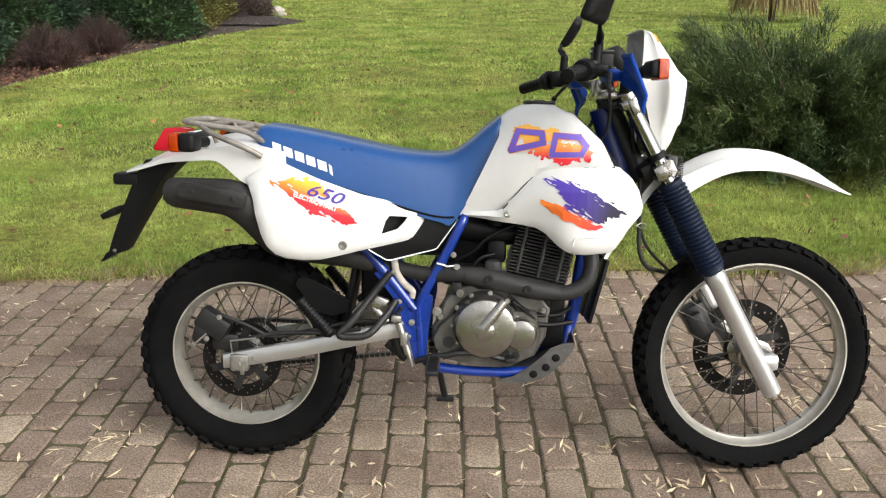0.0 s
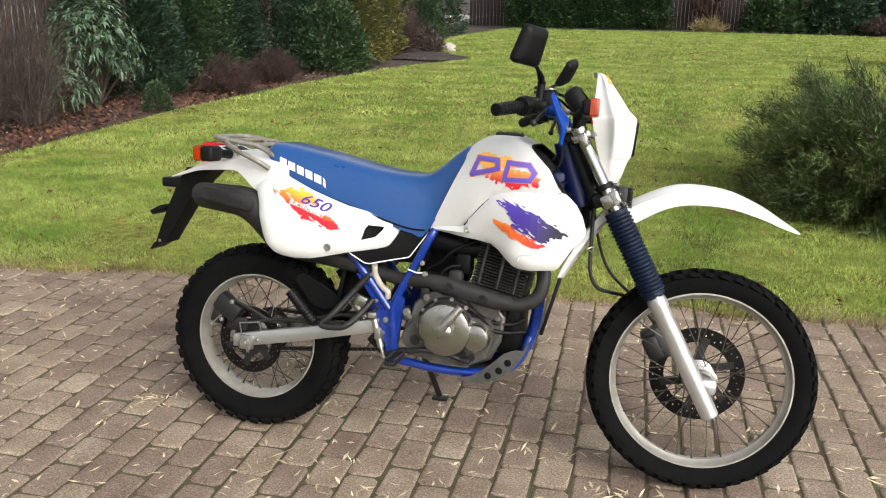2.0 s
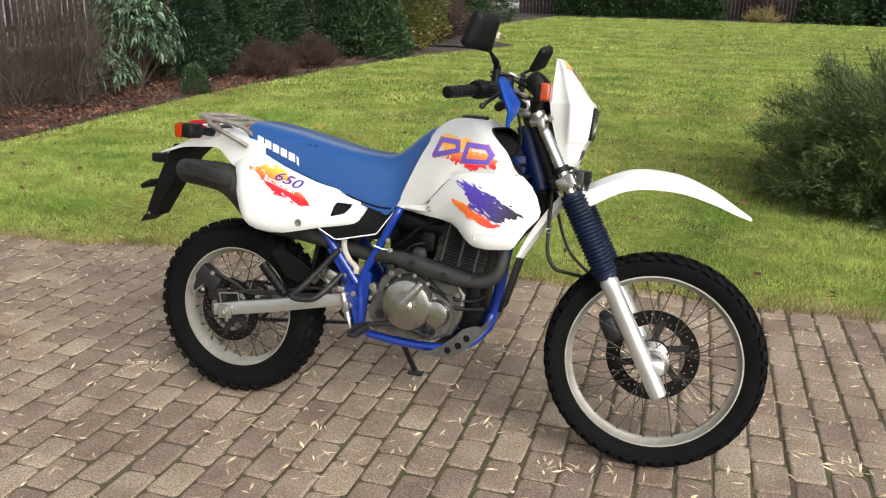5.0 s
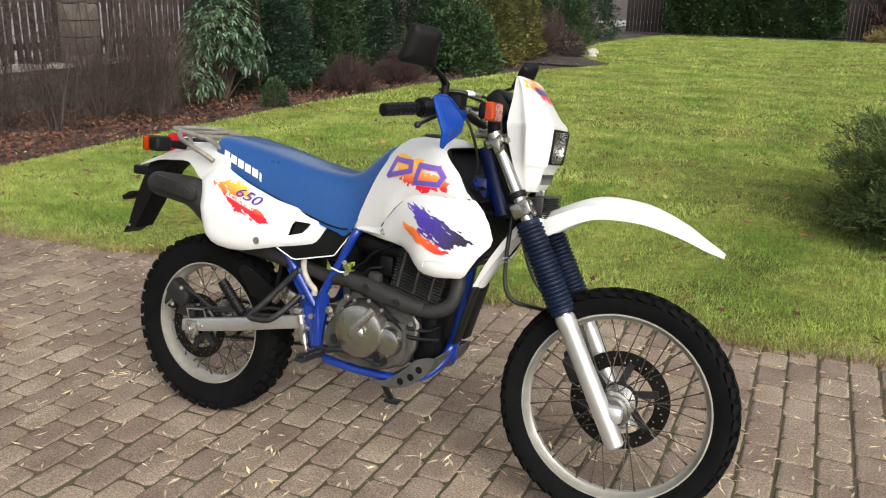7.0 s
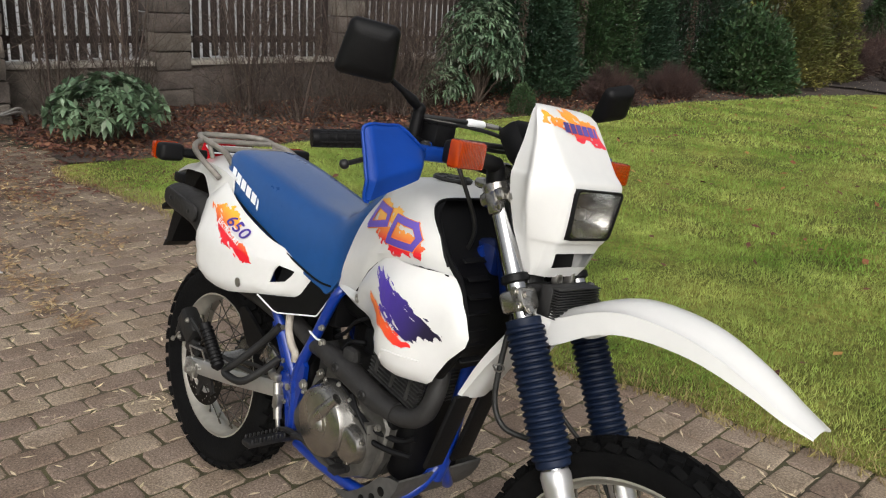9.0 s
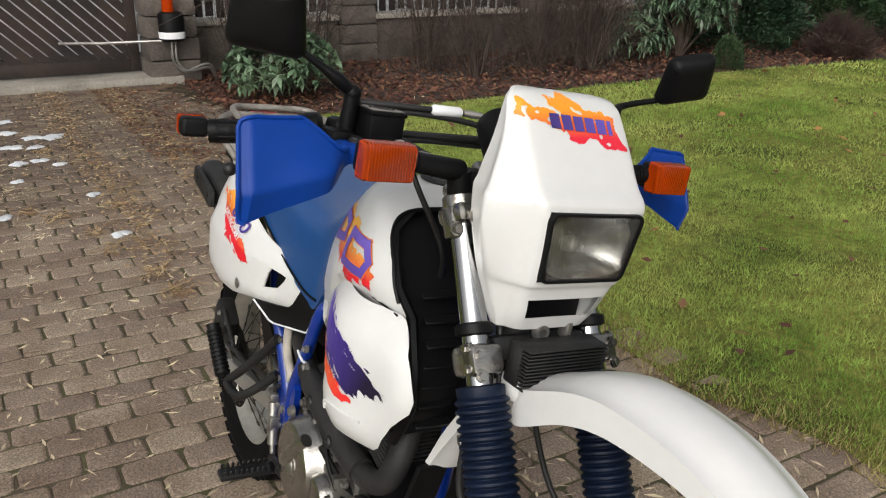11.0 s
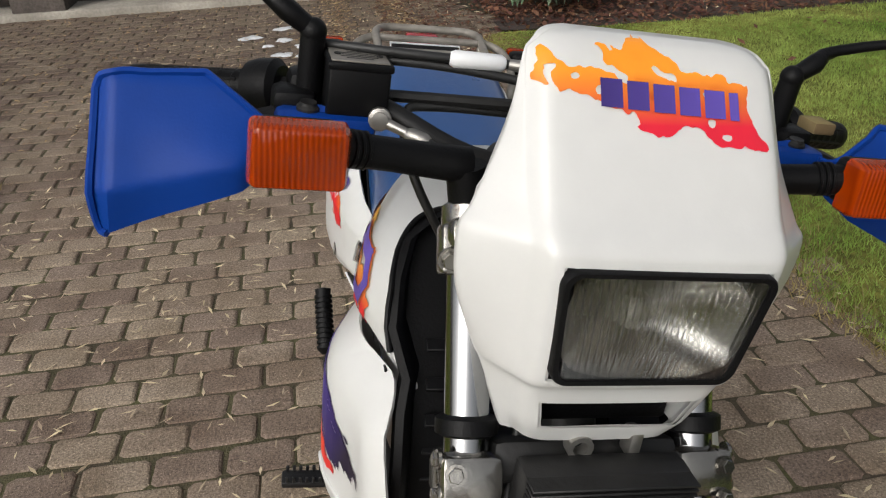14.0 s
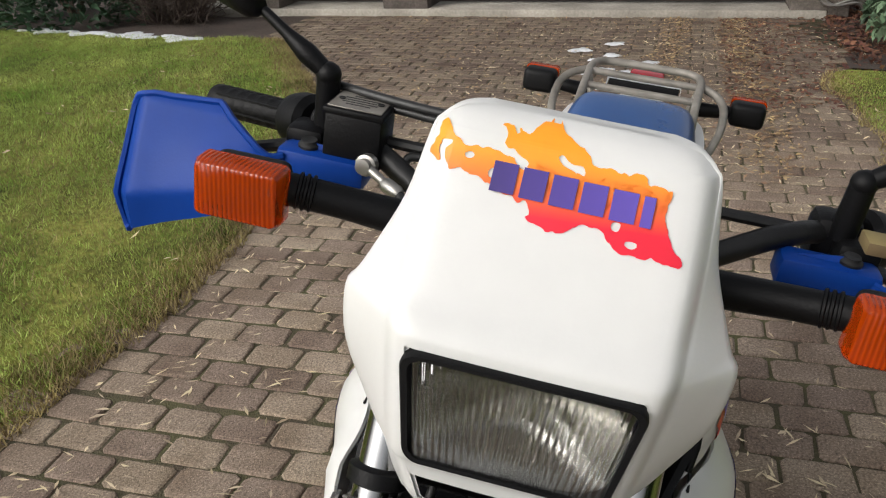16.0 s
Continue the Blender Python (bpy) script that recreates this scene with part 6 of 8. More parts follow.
# dark ducts in front of the tank, with louvres
for s in (-1, 1):
    bm = bmesh.new()
    loops = []
    for z, xo, wo in ((0.69, 1.06, 0.15), (0.73, 1.09, 0.156), (0.78, 1.115, 0.157), (0.84, 1.11, 0.157), (0.885, 1.09, 0.156), (0.91, 1.068, 0.155), (0.95, 1.036, 0.144), (0.99, 1.004, 0.127), (1.02, 0.974, 0.108), (1.045, 0.945, 0.08)):
        if z > 0.9:
            wo = float(np.interp(z, [q[2] for q in fr[:NA + 1]], [-q[1] for q in fr[:NA + 1]])) - 0.003
            wo = max(wo, 0.15) if z < 0.93 else wo
        loops.append([(xo - 0.01, s * (wo + 0.002), z), (xo + 0.001, s * wo, z), (xo + 0.003, s * (wo - 0.008), z), (xo - 0.002, s * (wo - 0.014), z), (xo - 0.022, s * (wo - 0.02), z), (xo - 0.026, s * (wo * 0.55), z), (xo - 0.03, s * 0.03, z), (xo - 0.03, 0.0, z)])
    rings(bm, loops, False, False)
    bmesh.ops.recalc_face_normals(bm, faces=bm.faces)
    bmesh.ops.solidify(bm, geom=bm.faces[:], thickness=0.004)
    duct = bp("air_duct", bm, M_BLACK, tank, "black louvred duct beside the steering head")
    for i in range(7):
        bm = bmesh.new()
        z = 0.735 + i * 0.034
        box(bm, (1.085 - 0.55 * max(0, z - 0.88), s * 0.095, z), (0.014, 0.062, 0.005), 0.001, Matrix.Rotation(0.5, 4, "Y"), 1)
        bp("louvre", bm, M_BLACK, duct)
# steering head: frame blue, darkened in colour for the shade behind the fork
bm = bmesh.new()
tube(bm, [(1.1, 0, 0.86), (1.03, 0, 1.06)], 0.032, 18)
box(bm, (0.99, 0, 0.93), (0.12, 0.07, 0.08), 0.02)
bp("steering_head", bm, M_FRAME_SHADED, None, "blue painted steering head")

# tank shroud, one on either side
SHROUD = [(0.648, 0.772), (0.66, 0.765), (0.7, 0.762), (0.767, 0.754), (0.85, 0.745), (0.878, 0.73), (0.904, 0.706), (0.925, 0.69), (0.945, 0.681), (0.98, 0.678), (1.05, 0.682), (1.062, 0.692), (1.095, 0.745), (1.128, 0.785), (1.133, 0.805),
          (1.118, 0.85), (1.1, 0.878), (1.068, 0.906), (1.055, 0.909), (0.88, 0.905), (0.862, 0.9), (0.845, 0.886), (0.811, 0.853), (0.76, 0.79), (0.745, 0.782)]


def shroud_y(x, z):
    w = 0.132 + 0.03 * smoothstep(0.64, 0.78, x) + 0.055 * smoothstep(0.77, 0.96, x) - 0.036 * smoothstep(0.97, 1.1, x) - 0.35 * max(0, x - 1.1) - 0.35 * max(0, 0.715 - z)
    w -= 0.012 * smoothstep(0.80, 0.78, z) * smoothstep(0.93, 0.88, x)
    w += 0.006 * smoothstep(0.9, 0.84, z) - 0.4 * max(0, z - 0.865)
    return w


shroud_trees = {}
for s in (-1, 1):
    bm = skin(SHROUD, shroud_y, s, 0.0, 0.02, 0.011, 0.013)
    cb = bm.copy()
    bmesh.ops.triangulate(cb, faces=cb.faces[:])
    shroud_trees[s] = BVHTree.FromBMesh(cb)
    cb.free()
    reach = max(abs(v.co.y) for v in bm.verts)
    bmesh.ops.solidify(bm, geom=bm.faces[:], thickness=0.004)
    if max(abs(v.co.y) for v in bm.verts) > reach + 0.002:
        for v in bm.verts:
            v.co.y -= s * 0.0042
    seam = bmesh.new()
    tube(seam, [(x, s * (shroud_y(x, z) - 0.0085), z + 0.001) for x, z in SHROUD[18:24]], 0.0018, 6)
    bp("shroud_seam", seam, M_BLACK, tank, "")
    rdg = bmesh.new()
    tube(rdg, [(x, s * (shroud_y(x, z) + 0.0005), z) for x, z in ((0.945, 0.705), (0.95, 0.722), (0.965, 0.727), (1.0, 0.728), (1.045, 0.729))], 0.0028, 6, 3)
    bp("shroud_ridge", rdg, M_WHITE, tank, "")
    sh = bp("tank_shroud", bm, M_WHITE, tank, "white plastic tank shroud with brush-stroke graphics")
    bm = bmesh.new()
    y = s * (shroud_y(0.772, 0.778) - 0.002)
    lathe(bm, [(0.003, 0), (0.0105, 0.0), (0.0105, 0.003), (0.006, 0.004), (0.003, 0.002)], (0.772, y, 0.777), (0, s, 0), 18)
    bp("shroud_screw", bm, M_STEEL, tank, "")

# seat
SEAT = [((0.06, 0.968), (0.064, 0.985), 0.075), ((0.075, 0.962), (0.07, 0.996), 0.1), ((0.13, 0.912), (0.1, 1.004), 0.117), ((0.24, 0.874), (0.24, 0.981), 0.124), ((0.35, 0.84), (0.35, 0.958), 0.124), ((0.46, 0.806), (0.46, 0.937), 0.122), ((0.54, 0.782), (0.55, 0.928), 0.117),
        ((0.59, 0.772), (0.61, 0.932), 0.112), ((0.625, 0.772), (0.655, 0.96), 0.108), ((0.685, 0.86), (0.7, 1.0), 0.105), ((0.735, 0.95), (0.738, 1.03), 0.1), ((0.748, 0.975), (0.75, 1.034), 0.09)]
SECT = [(1.14, -0.16), (1.13, 0.06), (1.07, 0.4), (1.01, 0.68), (0.95, 0.82), (0.87, 0.92), (0.74, 0.985), (0.5, 1.015), (0.25, 1.02), (0.0, 1.02)]
flat_st = [(*b, *t, w) for b, t, w in SEAT]
bm = bmesh.new()
loops = []
for xb, zb, xt, zt, w in curve(flat_st, 4):
    ring = [(xb + (xt - xb) * h, -w * q, zb + (zt - zb) * h) for q, h in SECT]
    loops.append(ring + [(a, -b, c) for a, b, c in ring[-2::-1]])
rings(bm, loops, True, True)
cb = bm.copy()
bmesh.ops.triangulate(cb, faces=cb.faces[:])
seat_tree = BVHTree.FromBMesh(cb)
cb.free()
seat = bp("seat", bm, M_SEAT, None, "long blue vinyl seat", angle=60)
bm = bmesh.new()
tube(bm, [(xb + 0.0, -w * 1.145, zb - 0.012) for xb, zb, xt, zt, w in curve(flat_st[1:9], 4)], 0.003, 6)
bp("seat_piping", bm, M_BLACK, seat, "")

# side panels
PANEL = [(0.128, 0.918), (0.05, 0.864), (0.06, 0.84), (0.074, 0.808), (0.086, 0.76), (0.098, 0.715), (0.112, 0.686), (0.137, 0.659), (0.166, 0.648), (0.215, 0.643), (0.262, 0.645), (0.32, 0.658), (0.388, 0.674), (0.466, 0.688), (0.495, 0.694),
         (0.512, 0.704), (0.53, 0.73), (0.548, 0.762), (0.56, 0.766), (0.622, 0.75), (0.6, 0.765), (0.56, 0.778), (0.466, 0.8), (0.373, 0.823), (0.25, 0.866)]
PANEL = [(x, z) for x, z in PANEL]


def panel_y(x, z):
    w = lerp_table(x, [(0.04, 0.198), (0.12, 0.212), (0.2, 0.212), (0.28, 0.204), (0.33, 0.195), (0.4, 0.178), (0.48, 0.148), (0.56, 0.125), (0.64, 0.113)])
    w -= 0.4 * max(0.0, z - 0.77) ** 1.0 + 0.25 * max(0.0, 0.68 - z)
    return w


INSERT = [(0.392, 0.674), (0.437, 0.641), (0.45, 0.639), (0.57, 0.666), (0.578, 0.67), (0.622, 0.733), (0.636, 0.752), (0.62, 0.757), (0.56, 0.766), (0.545, 0.752), (0.52, 0.71), (0.505, 0.697), (0.46, 0.686)]
VENT = [(0.427, 0.716), (0.438, 0.752), (0.448, 0.766), (0.497, 0.762), (0.49, 0.75), (0.47, 0.728)]
panel_trees = {}
for s in (-1, 1):
    bm = skin(PANEL, panel_y, s, 0.0, 0.02, 0.01, 0.014, [VENT])
    cb = bm.copy()
    bmesh.ops.triangulate(cb, faces=cb.faces[:])
    panel_trees[s] = BVHTree.FromBMesh(cb)
    cb.free()
    bmesh.ops.solidify(bm, geom=bm.faces[:], thickness=0.004)
    pn = bp("side_panel", bm, M_WHITE, None, "white plastic side panel with splash graphics")
    bm = skin(INSERT, lambda x, z: panel_y(x, z) - 0.004, s, 0.004, 0.025)
    ins = bp("panel_insert", bm, M_BLACK, pn, "black insert with a thin white outline")
    bm = bmesh.new()
    line = INSERT[0:7] + [INSERT[7]]
    tube(bm, [(x, s * (panel_y(x, z) - 0.0015), z) for x, z in line], 0.0021, 6)
    bp("insert_outline", bm, M_PRINTWHITE, ins, "thin white outline")
    bm = skin([(0.42, 0.71), (0.435, 0.77), (0.505, 0.768), (0.48, 0.725)], lambda x, z: panel_y(x, z) - 0.03, s, 0.004, 0.03)
    bp("vent_back", bm, M_BLACK, pn, "dark opening")
    bm = bmesh.new()
    y = s * (panel_y(0.324, 0.688) + 0.0005)
    lathe(bm, [(0.003, -0.002), (0.0125, 0.0), (0.0125, 0.0015), (0.008, 0.002), (0.004, 0.0005)], (0.324, y, 0.688), (0, s, 0), 20)
    bp("panel_screw", bm, M_STEEL, pn, "")

# tail: rear mudguard
TAIL = [(0.16, 0.962, 0.03, 0.142, 0.12), (0.1, 0.975, 0.03, 0.142, 0.125), (0.03, 0.98, 0.03, 0.135, 0.096), (-0.015, 0.978, 0.03, 0.126, 0.058), (-0.05, 0.972, 0.03, 0.119, 0.036), (-0.12, 0.957, 0.028, 0.108, 0.026), (-0.2, 0.931, 0.022, 0.096, 0.014), (-0.27, 0.898, 0.014, 0.082, 0.008), (-0.325, 0.873, 0.006, 0.062, 0.004)]
tail = bp("rear_mudguard", strip([(x, z, d, w, f_, 0, 1) for x, z, d, w, f_ in TAIL], thick=0.004), M_WHITE, None, "white plastic rear mudguard")
bm = bmesh.new()
loops = []
for x0, x1, z, w in ((-0.27, -0.17, 0.9, 0.055), (-0.305, -0.222, 0.85, 0.052), (-0.352, -0.287, 0.75, 0.048), (-0.385, -0.337, 0.67, 0.046), (-0.402, -0.365, 0.622, 0.044)):
    loops.append([(x0, -w, z), (x0 - 0.004, 0, z), (x0, w, z), (x1, w, z), (x1 + 0.004, 0, z), (x1, -w, z)])
rings(bm, loops)
loops = [[(-0.408, -0.044, 0.622), (-0.408, 0.044, 0.622), (-0.38, 0.044, 0.622), (-0.38, -0.044, 0.622)], [(-0.428, -0.042, 0.594), (-0.428, 0.042, 0.594), (-0.42, 0.042, 0.594), (-0.42, -0.042, 0.594)]]
rings(bm, loops)
flap = bp("plate_carrier", bm, M_BLACK, tail, "black plastic plate carrier and mud flap")
bm = bmesh.new()
box(bm, (-0.335, -0.02, 0.842), (0.075, 0.07, 0.034), 0.008)
bp("plate_lamp", bm, M_BLACK, flap, "")
bm = bmesh.new()
box(bm, (-0.385, -0.01, 0.742), (0.05, 0.12, 0.018), 0.004, Matrix.Rotation(-0.5, 4, "Y"))
bp("plate_bracket", bm, M_BLACK, flap, "")
bm = bmesh.new()
bolt(bm, (-0.375, -0.062, 0.632), (0, -1, 0), 0.004, 0.004)
bp("rivet", bm, M_STEEL, flap, "")
bm = bmesh.new()
loops = []
for x, h, w in ((-0.24, 0.027, 0.031), (-0.236, 0.031, 0.036), (-0.22, 0.034, 0.038), (-0.185, 0.034, 0.038), (-0.17, 0.03, 0.035)):
    loops.append([(x + 0.45 * q[1], q[0] * w / 0.06, 0.957 + q[1] * h / 0.038) for q in rrect(0.06, 0.038, 0.012)])
rings(bm, loops)
bp("tail_lamp", bm, M_RED, tail, "red tail lamp lens")
for s in (-1, 1):
    bm = bmesh.new()
    tube(bm, [(-0.075, s * 0.11, 0.958), (-0.078, s * 0.185, 0.963)], [0.016, 0.013], 12)
    box(bm, (-0.08, s * 0.218, 0.964), (0.046, 0.07, 0.05), 0.012, seg=3)
    ri = bp("rear_indicator", bm, M_BLACK, tail, "rear indicator with black housing")
    bm = bmesh.new()
    loops = [[(-0.105 - dx, s * (0.2185 + q[0] * k), 0.964 + q[1] * k) for q in rrect(0.036, 0.025, 0.008)] for dx, k in ((-0.004, 1.0), (0.014, 1.0), (0.021, 0.9), (0.022, 0.82))]
    rings(bm, loops)
    bp("amber_lens", bm, M_ORANGE, ri, "amber lens")

# luggage rack
bm = bmesh.new()
half = [(0.125, -0.112, 0.94), (0.085, -0.112, 0.965), (0.04, -0.112, 0.988), (-0.035, -0.114, 1.0), (-0.1, -0.114, 1.009), (-0.132, -0.098, 1.012), (-0.14, -0.06, 1.013)]
tube(bm, half + [(a, -b, c) for a, b, c in half[::-1]], 0.0085, 10, 4)
rack = bp("luggage_rack", bm, M_RACK, None, "worn grey tubular luggage rack")
for x, z in ((-0.075, 1.003), (0.0, 0.992)):
    bm = bmesh.new()
    tube(bm, [(x, -0.112, z), (x, 0.112, z)], 0.0075, 10)
    bp("crossbar", bm, M_RACK, rack)
for s in (-1, 1):
    bm = bmesh.new()
    tube(bm, [(-0.085, s * 0.114, 1.004), (-0.06, s * 0.15, 0.995), (-0.025, s * 0.168, 0.98), (0.035, s * 0.168, 0.955), (0.072, s * 0.16, 0.937), (0.095, s * 0.152, 0.922)], 0.0082, 10, 4)
    bp("side_loop", bm, M_RACK, rack)
    bm = bmesh.new()
    tube(bm, [(-0.055, s * 0.112, 1.0), (-0.045, s * 0.1, 0.955)], 0.007, 8)
    bp("rack_stay", bm, M_RACK, rack)
bm = bmesh.new()
box(bm, (-0.112, 0, 0.97), (0.042, 0.15, 0.004), 0.0015, Matrix.Rotation(0.35, 4, "Y"))
bp("rack_plate", bm, M_BLACK, rack, "dark plate with pale rim")
bm = bmesh.new()
tube(bm, [(-0.133, -0.078, 0.98), (-0.133, 0.078, 0.98), (-0.091, 0.078, 0.965), (-0.091, -0.078, 0.965), (-0.133, -0.078, 0.98)], 0.0024, 6)
bp("plate_rim", bm, M_PRINTWHITE, rack, "")

# ---- frame, swingarm, engine ----
bm = bmesh.new()
tube(bm, [(1.055, 0, 0.87), (1.025, 0, 0.78), (0.996, 0, 0.62), (0.978, 0, 0.47), (0.955, 0, 0.385)], 0.019, 14, 4)
for s in (-1, 1):
    tube(bm, [(0.965, 0.006 * s, 0.42), (0.945, 0.05 * s, 0.36), (0.9, 0.095 * s, 0.325), (0.8, 0.11 * s, 0.309), (0.66, 0.115 * s, 0.311), (0.56, 0.115 * s, 0.322)], 0.0145, 12, 4)
fr_ = bp("frame", bm, M_FRAME, None, "blue painted tubular steel frame")
for s in (-1, 1):
    y = s * 0.118
    bm = bmesh.new()
    tube(bm, [(0.655, y * 0.8, 0.765), (0.645, y, 0.74), (0.588, y, 0.625), (0.53, y, 0.505), (0.532, y, 0.42), (0.535, y, 0.335)], 0.0135, 12, 5)
    tube(bm, [(0.3, s * 0.1, 0.74), (0.381, y, 0.657), (0.445, y, 0.58), (0.515, y, 0.49)], 0.0145, 12, 4)
    tube(bm, [(0.1, s * 0.07, 0.85), (0.4, s * 0.06, 0.76), (0.7, s * 0.05, 0.77), (1.02, s * 0.03, 0.95)], 0.014, 10, 4)
    bp("frame_tube", bm, M_FRAME, fr_, "")
    bm = skin([(0.4, 0.597), (0.425, 0.603), (0.465, 0.54), (0.512, 0.497), (0.545, 0.548), (0.566, 0.53), (0.566, 0.49), (0.555, 0.43), (0.55, 0.35), (0.535, 0.335), (0.515, 0.34), (0.502, 0.395), (0.486, 0.438), (0.45, 0.462), (0.462, 0.513), (0.425, 0.565)], lambda x, z: 0.126, s, 0.014, 0.05)
    pl = bp("pivot_plate", bm, M_FRAME, fr_, "blue pressed pivot plate")
    for x, z, r in ((0.508, 0.455, 0.009), (0.455, 0.6, 0.007), (0.473, 0.515, 0.007), (0.478, 0.45, 0.008), (0.5, 0.412, 0.007)):
        bm = bmesh.new()
        lathe(bm, [(0.003, 0), (r, 0), (r, 0.005), (0.003, 0.006)], (x, s * 0.127, z), (0, s, 0), 14)
        bp("plate_bolt", bm, M_STEEL, pl, "")
    # swingarm
    bm = bmesh.new()
    loops = []
    for x, zc, h, y0, y1 in ((-0.045, 0.319, 0.042, 0.098, 0.124), (0.05, 0.337, 0.047, 0.097, 0.125), (0.2, 0.367, 0.046, 0.096, 0.126), (0.36, 0.404, 0.045, 0.092, 0.124), (0.46, 0.426, 0.046, 0.088, 0.12), (0.52, 0.43, 0.05, 0.08, 0.112)):
        loops.append([(x, s * y0, zc - h / 2), (x, s * (y0 + 0.003), zc + h / 2), (x, s * (y1 - 0.004), zc + h / 2), (x, s * y1, zc + h / 2 - 0.006), (x, s * y1, zc - h / 2 + 0.006), (x, s * (y1 - 0.004), zc - h / 2)])
    rings(bm, loops)
    sw = bp("swingarm", bm, M_SWING, None, "brushed aluminium box-section swingarm")
    bm = bmesh.new()
    box(bm, (0.005, s * 0.1265, 0.32), (0.055, 0.006, 0.05), 0.008)
    cyl(bm, (0.0, s * 0.126, 0.318), (0.0, s * 0.133, 0.318), 0.02, n=24)
    bolt(bm, (0.0, s * 0.132, 0.318), (0, s, 0), 0.012, 0.014)
    bolt(bm, (0.045, s * 0.124, 0.332), (0, s, 0), 0.005, 0.006)
    box(bm, (0.012, s * 0.128, 0.297), (0.012, 0.006, 0.028), 0.002)
    bp("axle_adjuster", bm, M_STEEL, sw, "steel axle nut and adjuster plate")
bm = bmesh.new()
tube(bm, [(-0.02, -0.115, 0.345), (-0.02, -0.128, 0.385), (0.055, -0.128, 0.395), (0.055, -0.115, 0.362)], 0.003, 6)
bp("disc_guard", bm, M_STEEL, None, "")

# rear brake: caliper, torque arm, hose
bm = bmesh.new()
box(bm, (-0.075, -0.1, 0.43), (0.1, 0.05, 0.07), 0.014, Matrix.Rotation(0.6, 4, "Y"))
box(bm, (-0.11, -0.1, 0.4), (0.05, 0.045, 0.06), 0.012, Matrix.Rotation(0.3, 4, "Y"))
box(bm, (-0.04, -0.105, 0.375), (0.08, 0.02, 0.05), 0.01)
rc = bp("rear_caliper", bm, M_BLACKMETAL, None, "black rear brake caliper")
for x, z in ((-0.13, 0.37), (-0.05, 0.455), (-0.09, 0.39)):
    bm = bmesh.new()
    bolt(bm, (x, -0.126, z), (0, -1, 0), 0.006, 0.008)
    bp("caliper_bolt", bm, M_STEEL, rc, "")
bm = bmesh.new()
tube(bm, [(-0.135, -0.125, 0.365), (-0.09, -0.13, 0.405)], 0.003, 6)
bp("caliper_pin", bm, M_STEEL, rc, "")
cable("rear_brake_hose", [(-0.05, -0.115, 0.46), (0.03, -0.118, 0.43), (0.1, -0.118, 0.4), (0.2, -0.112, 0.415), (0.34, -0.118, 0.45), (0.44, -0.13, 0.46), (0.48, -0.135, 0.5)], 0.0055, "black rear brake hose", False)
cable("rear_brake_rod", [(0.0, -0.12, 0.385), (0.12, -0.12, 0.41), (0.24, -0.12, 0.415), (0.36, -0.125, 0.43)], 0.006, "", False)
bm = skin([(0.165, 0.545), (0.172, 0.563), (0.188, 0.57), (0.215, 0.56), (0.29, 0.522), (0.32, 0.505), (0.318, 0.47), (0.27, 0.455), (0.225, 0.47)], lambda x, z: 0.085, -1, 0.01, 0.03)
bp("swingarm_flap", bm, M_BLACK, None, "black rubber flap above the swingarm")
# chain, left side
bm = bmesh.new()
for i in range(90):
    t = i / 90
    if t < 0.45:
        q = t / 0.45
        x, z = 0.0 + 0.6 * q, 0.395 - 0.02 * q
    elif t < 0.5:
        a = (t - 0.45) / 0.05 * math.pi
        x, z = 0.6 + 0.035 * math.sin(a), 0.345 + 0.032 * math.cos(a)
    elif t < 0.9:
        q = (t - 0.5) / 0.4
        x, z = 0.6 - 0.6 * q, 0.313 - 0.068 * q
    else:
        a = (t - 0.9) / 0.1 * math.pi
        x, z = -0.078 * math.sin(a), 0.318 - 0.075 * math.cos(a)
    box(bm, (x, 0.075, z), (0.013, 0.016, 0.011), 0.0, None)
bp("chain", bm, M_BLACKMETAL, None, "oily drive chain")
bm = bmesh.new()
lathe(bm, [(0.03, -0.003), (0.08, -0.003), (0.08, 0.003), (0.03, 0.003), (0.03, -0.003)], (0, 0.075, 0.318), (0, 1, 0), 44)
bp("sprocket", bm, M_BLACKMETAL, None, "")

# engine
bm = bmesh.new()
pr = [(0.572, 0.4), (0.566, 0.44), (0.585, 0.47), (0.6, 0.52), (0.64, 0.56), (0.7, 0.575), (0.78, 0.57), (0.86, 0.555), (0.9, 0.5), (0.89, 0.42), (0.86, 0.36), (0.8, 0.335), (0.68, 0.33), (0.6, 0.345)]
for y0, y1, k in ((-0.12, -0.09, 1.0), (-0.09, 0.1, 0.97), (0.1, 0.13, 0.9)):
    cx, cz = 0.73, 0.45
    loops = [[(cx + (x - cx) * k * q, yy, cz + (z - cz) * k * q) for x, z in pr] for yy, q in ((y0, 0.96), (y0 + 0.006, 1), (y1 - 0.006, 1), (y1, 0.96))]
    rings(bm, loops)
eng = bp("engine", bm, M_CASE, None, "air-cooled single-cylinder engine with silver cases")
bm = bmesh.new()
loops = []
outl = []
for k in range(48):
    a = 2 * math.pi * k / 48
    d = Vector((math.cos(a), math.sin(a)))
    r = 0.088
    # lobe towards the oil filter and towards the rear foot
    p = Vector((0.718, 0.455)) + d * r
    outl.append((p.x, p.y))
loops = [[(0.718 + (x - 0.718) * q, y, 0.455 + (z - 0.455) * q) for x, z in outl] for y, q in ((-0.115, 1.1), (-0.14, 1.09), (-0.148, 1.04), (-0.166, 1.0), (-0.178, 0.93), (-0.183, 0.8), (-0.184, 0.4), (-0.184, 0.05))]
rings(bm, loops)
cc = bp("clutch_cover", bm, M_ALU, eng, "round cast aluminium clutch cover")
bm = bmesh.new()
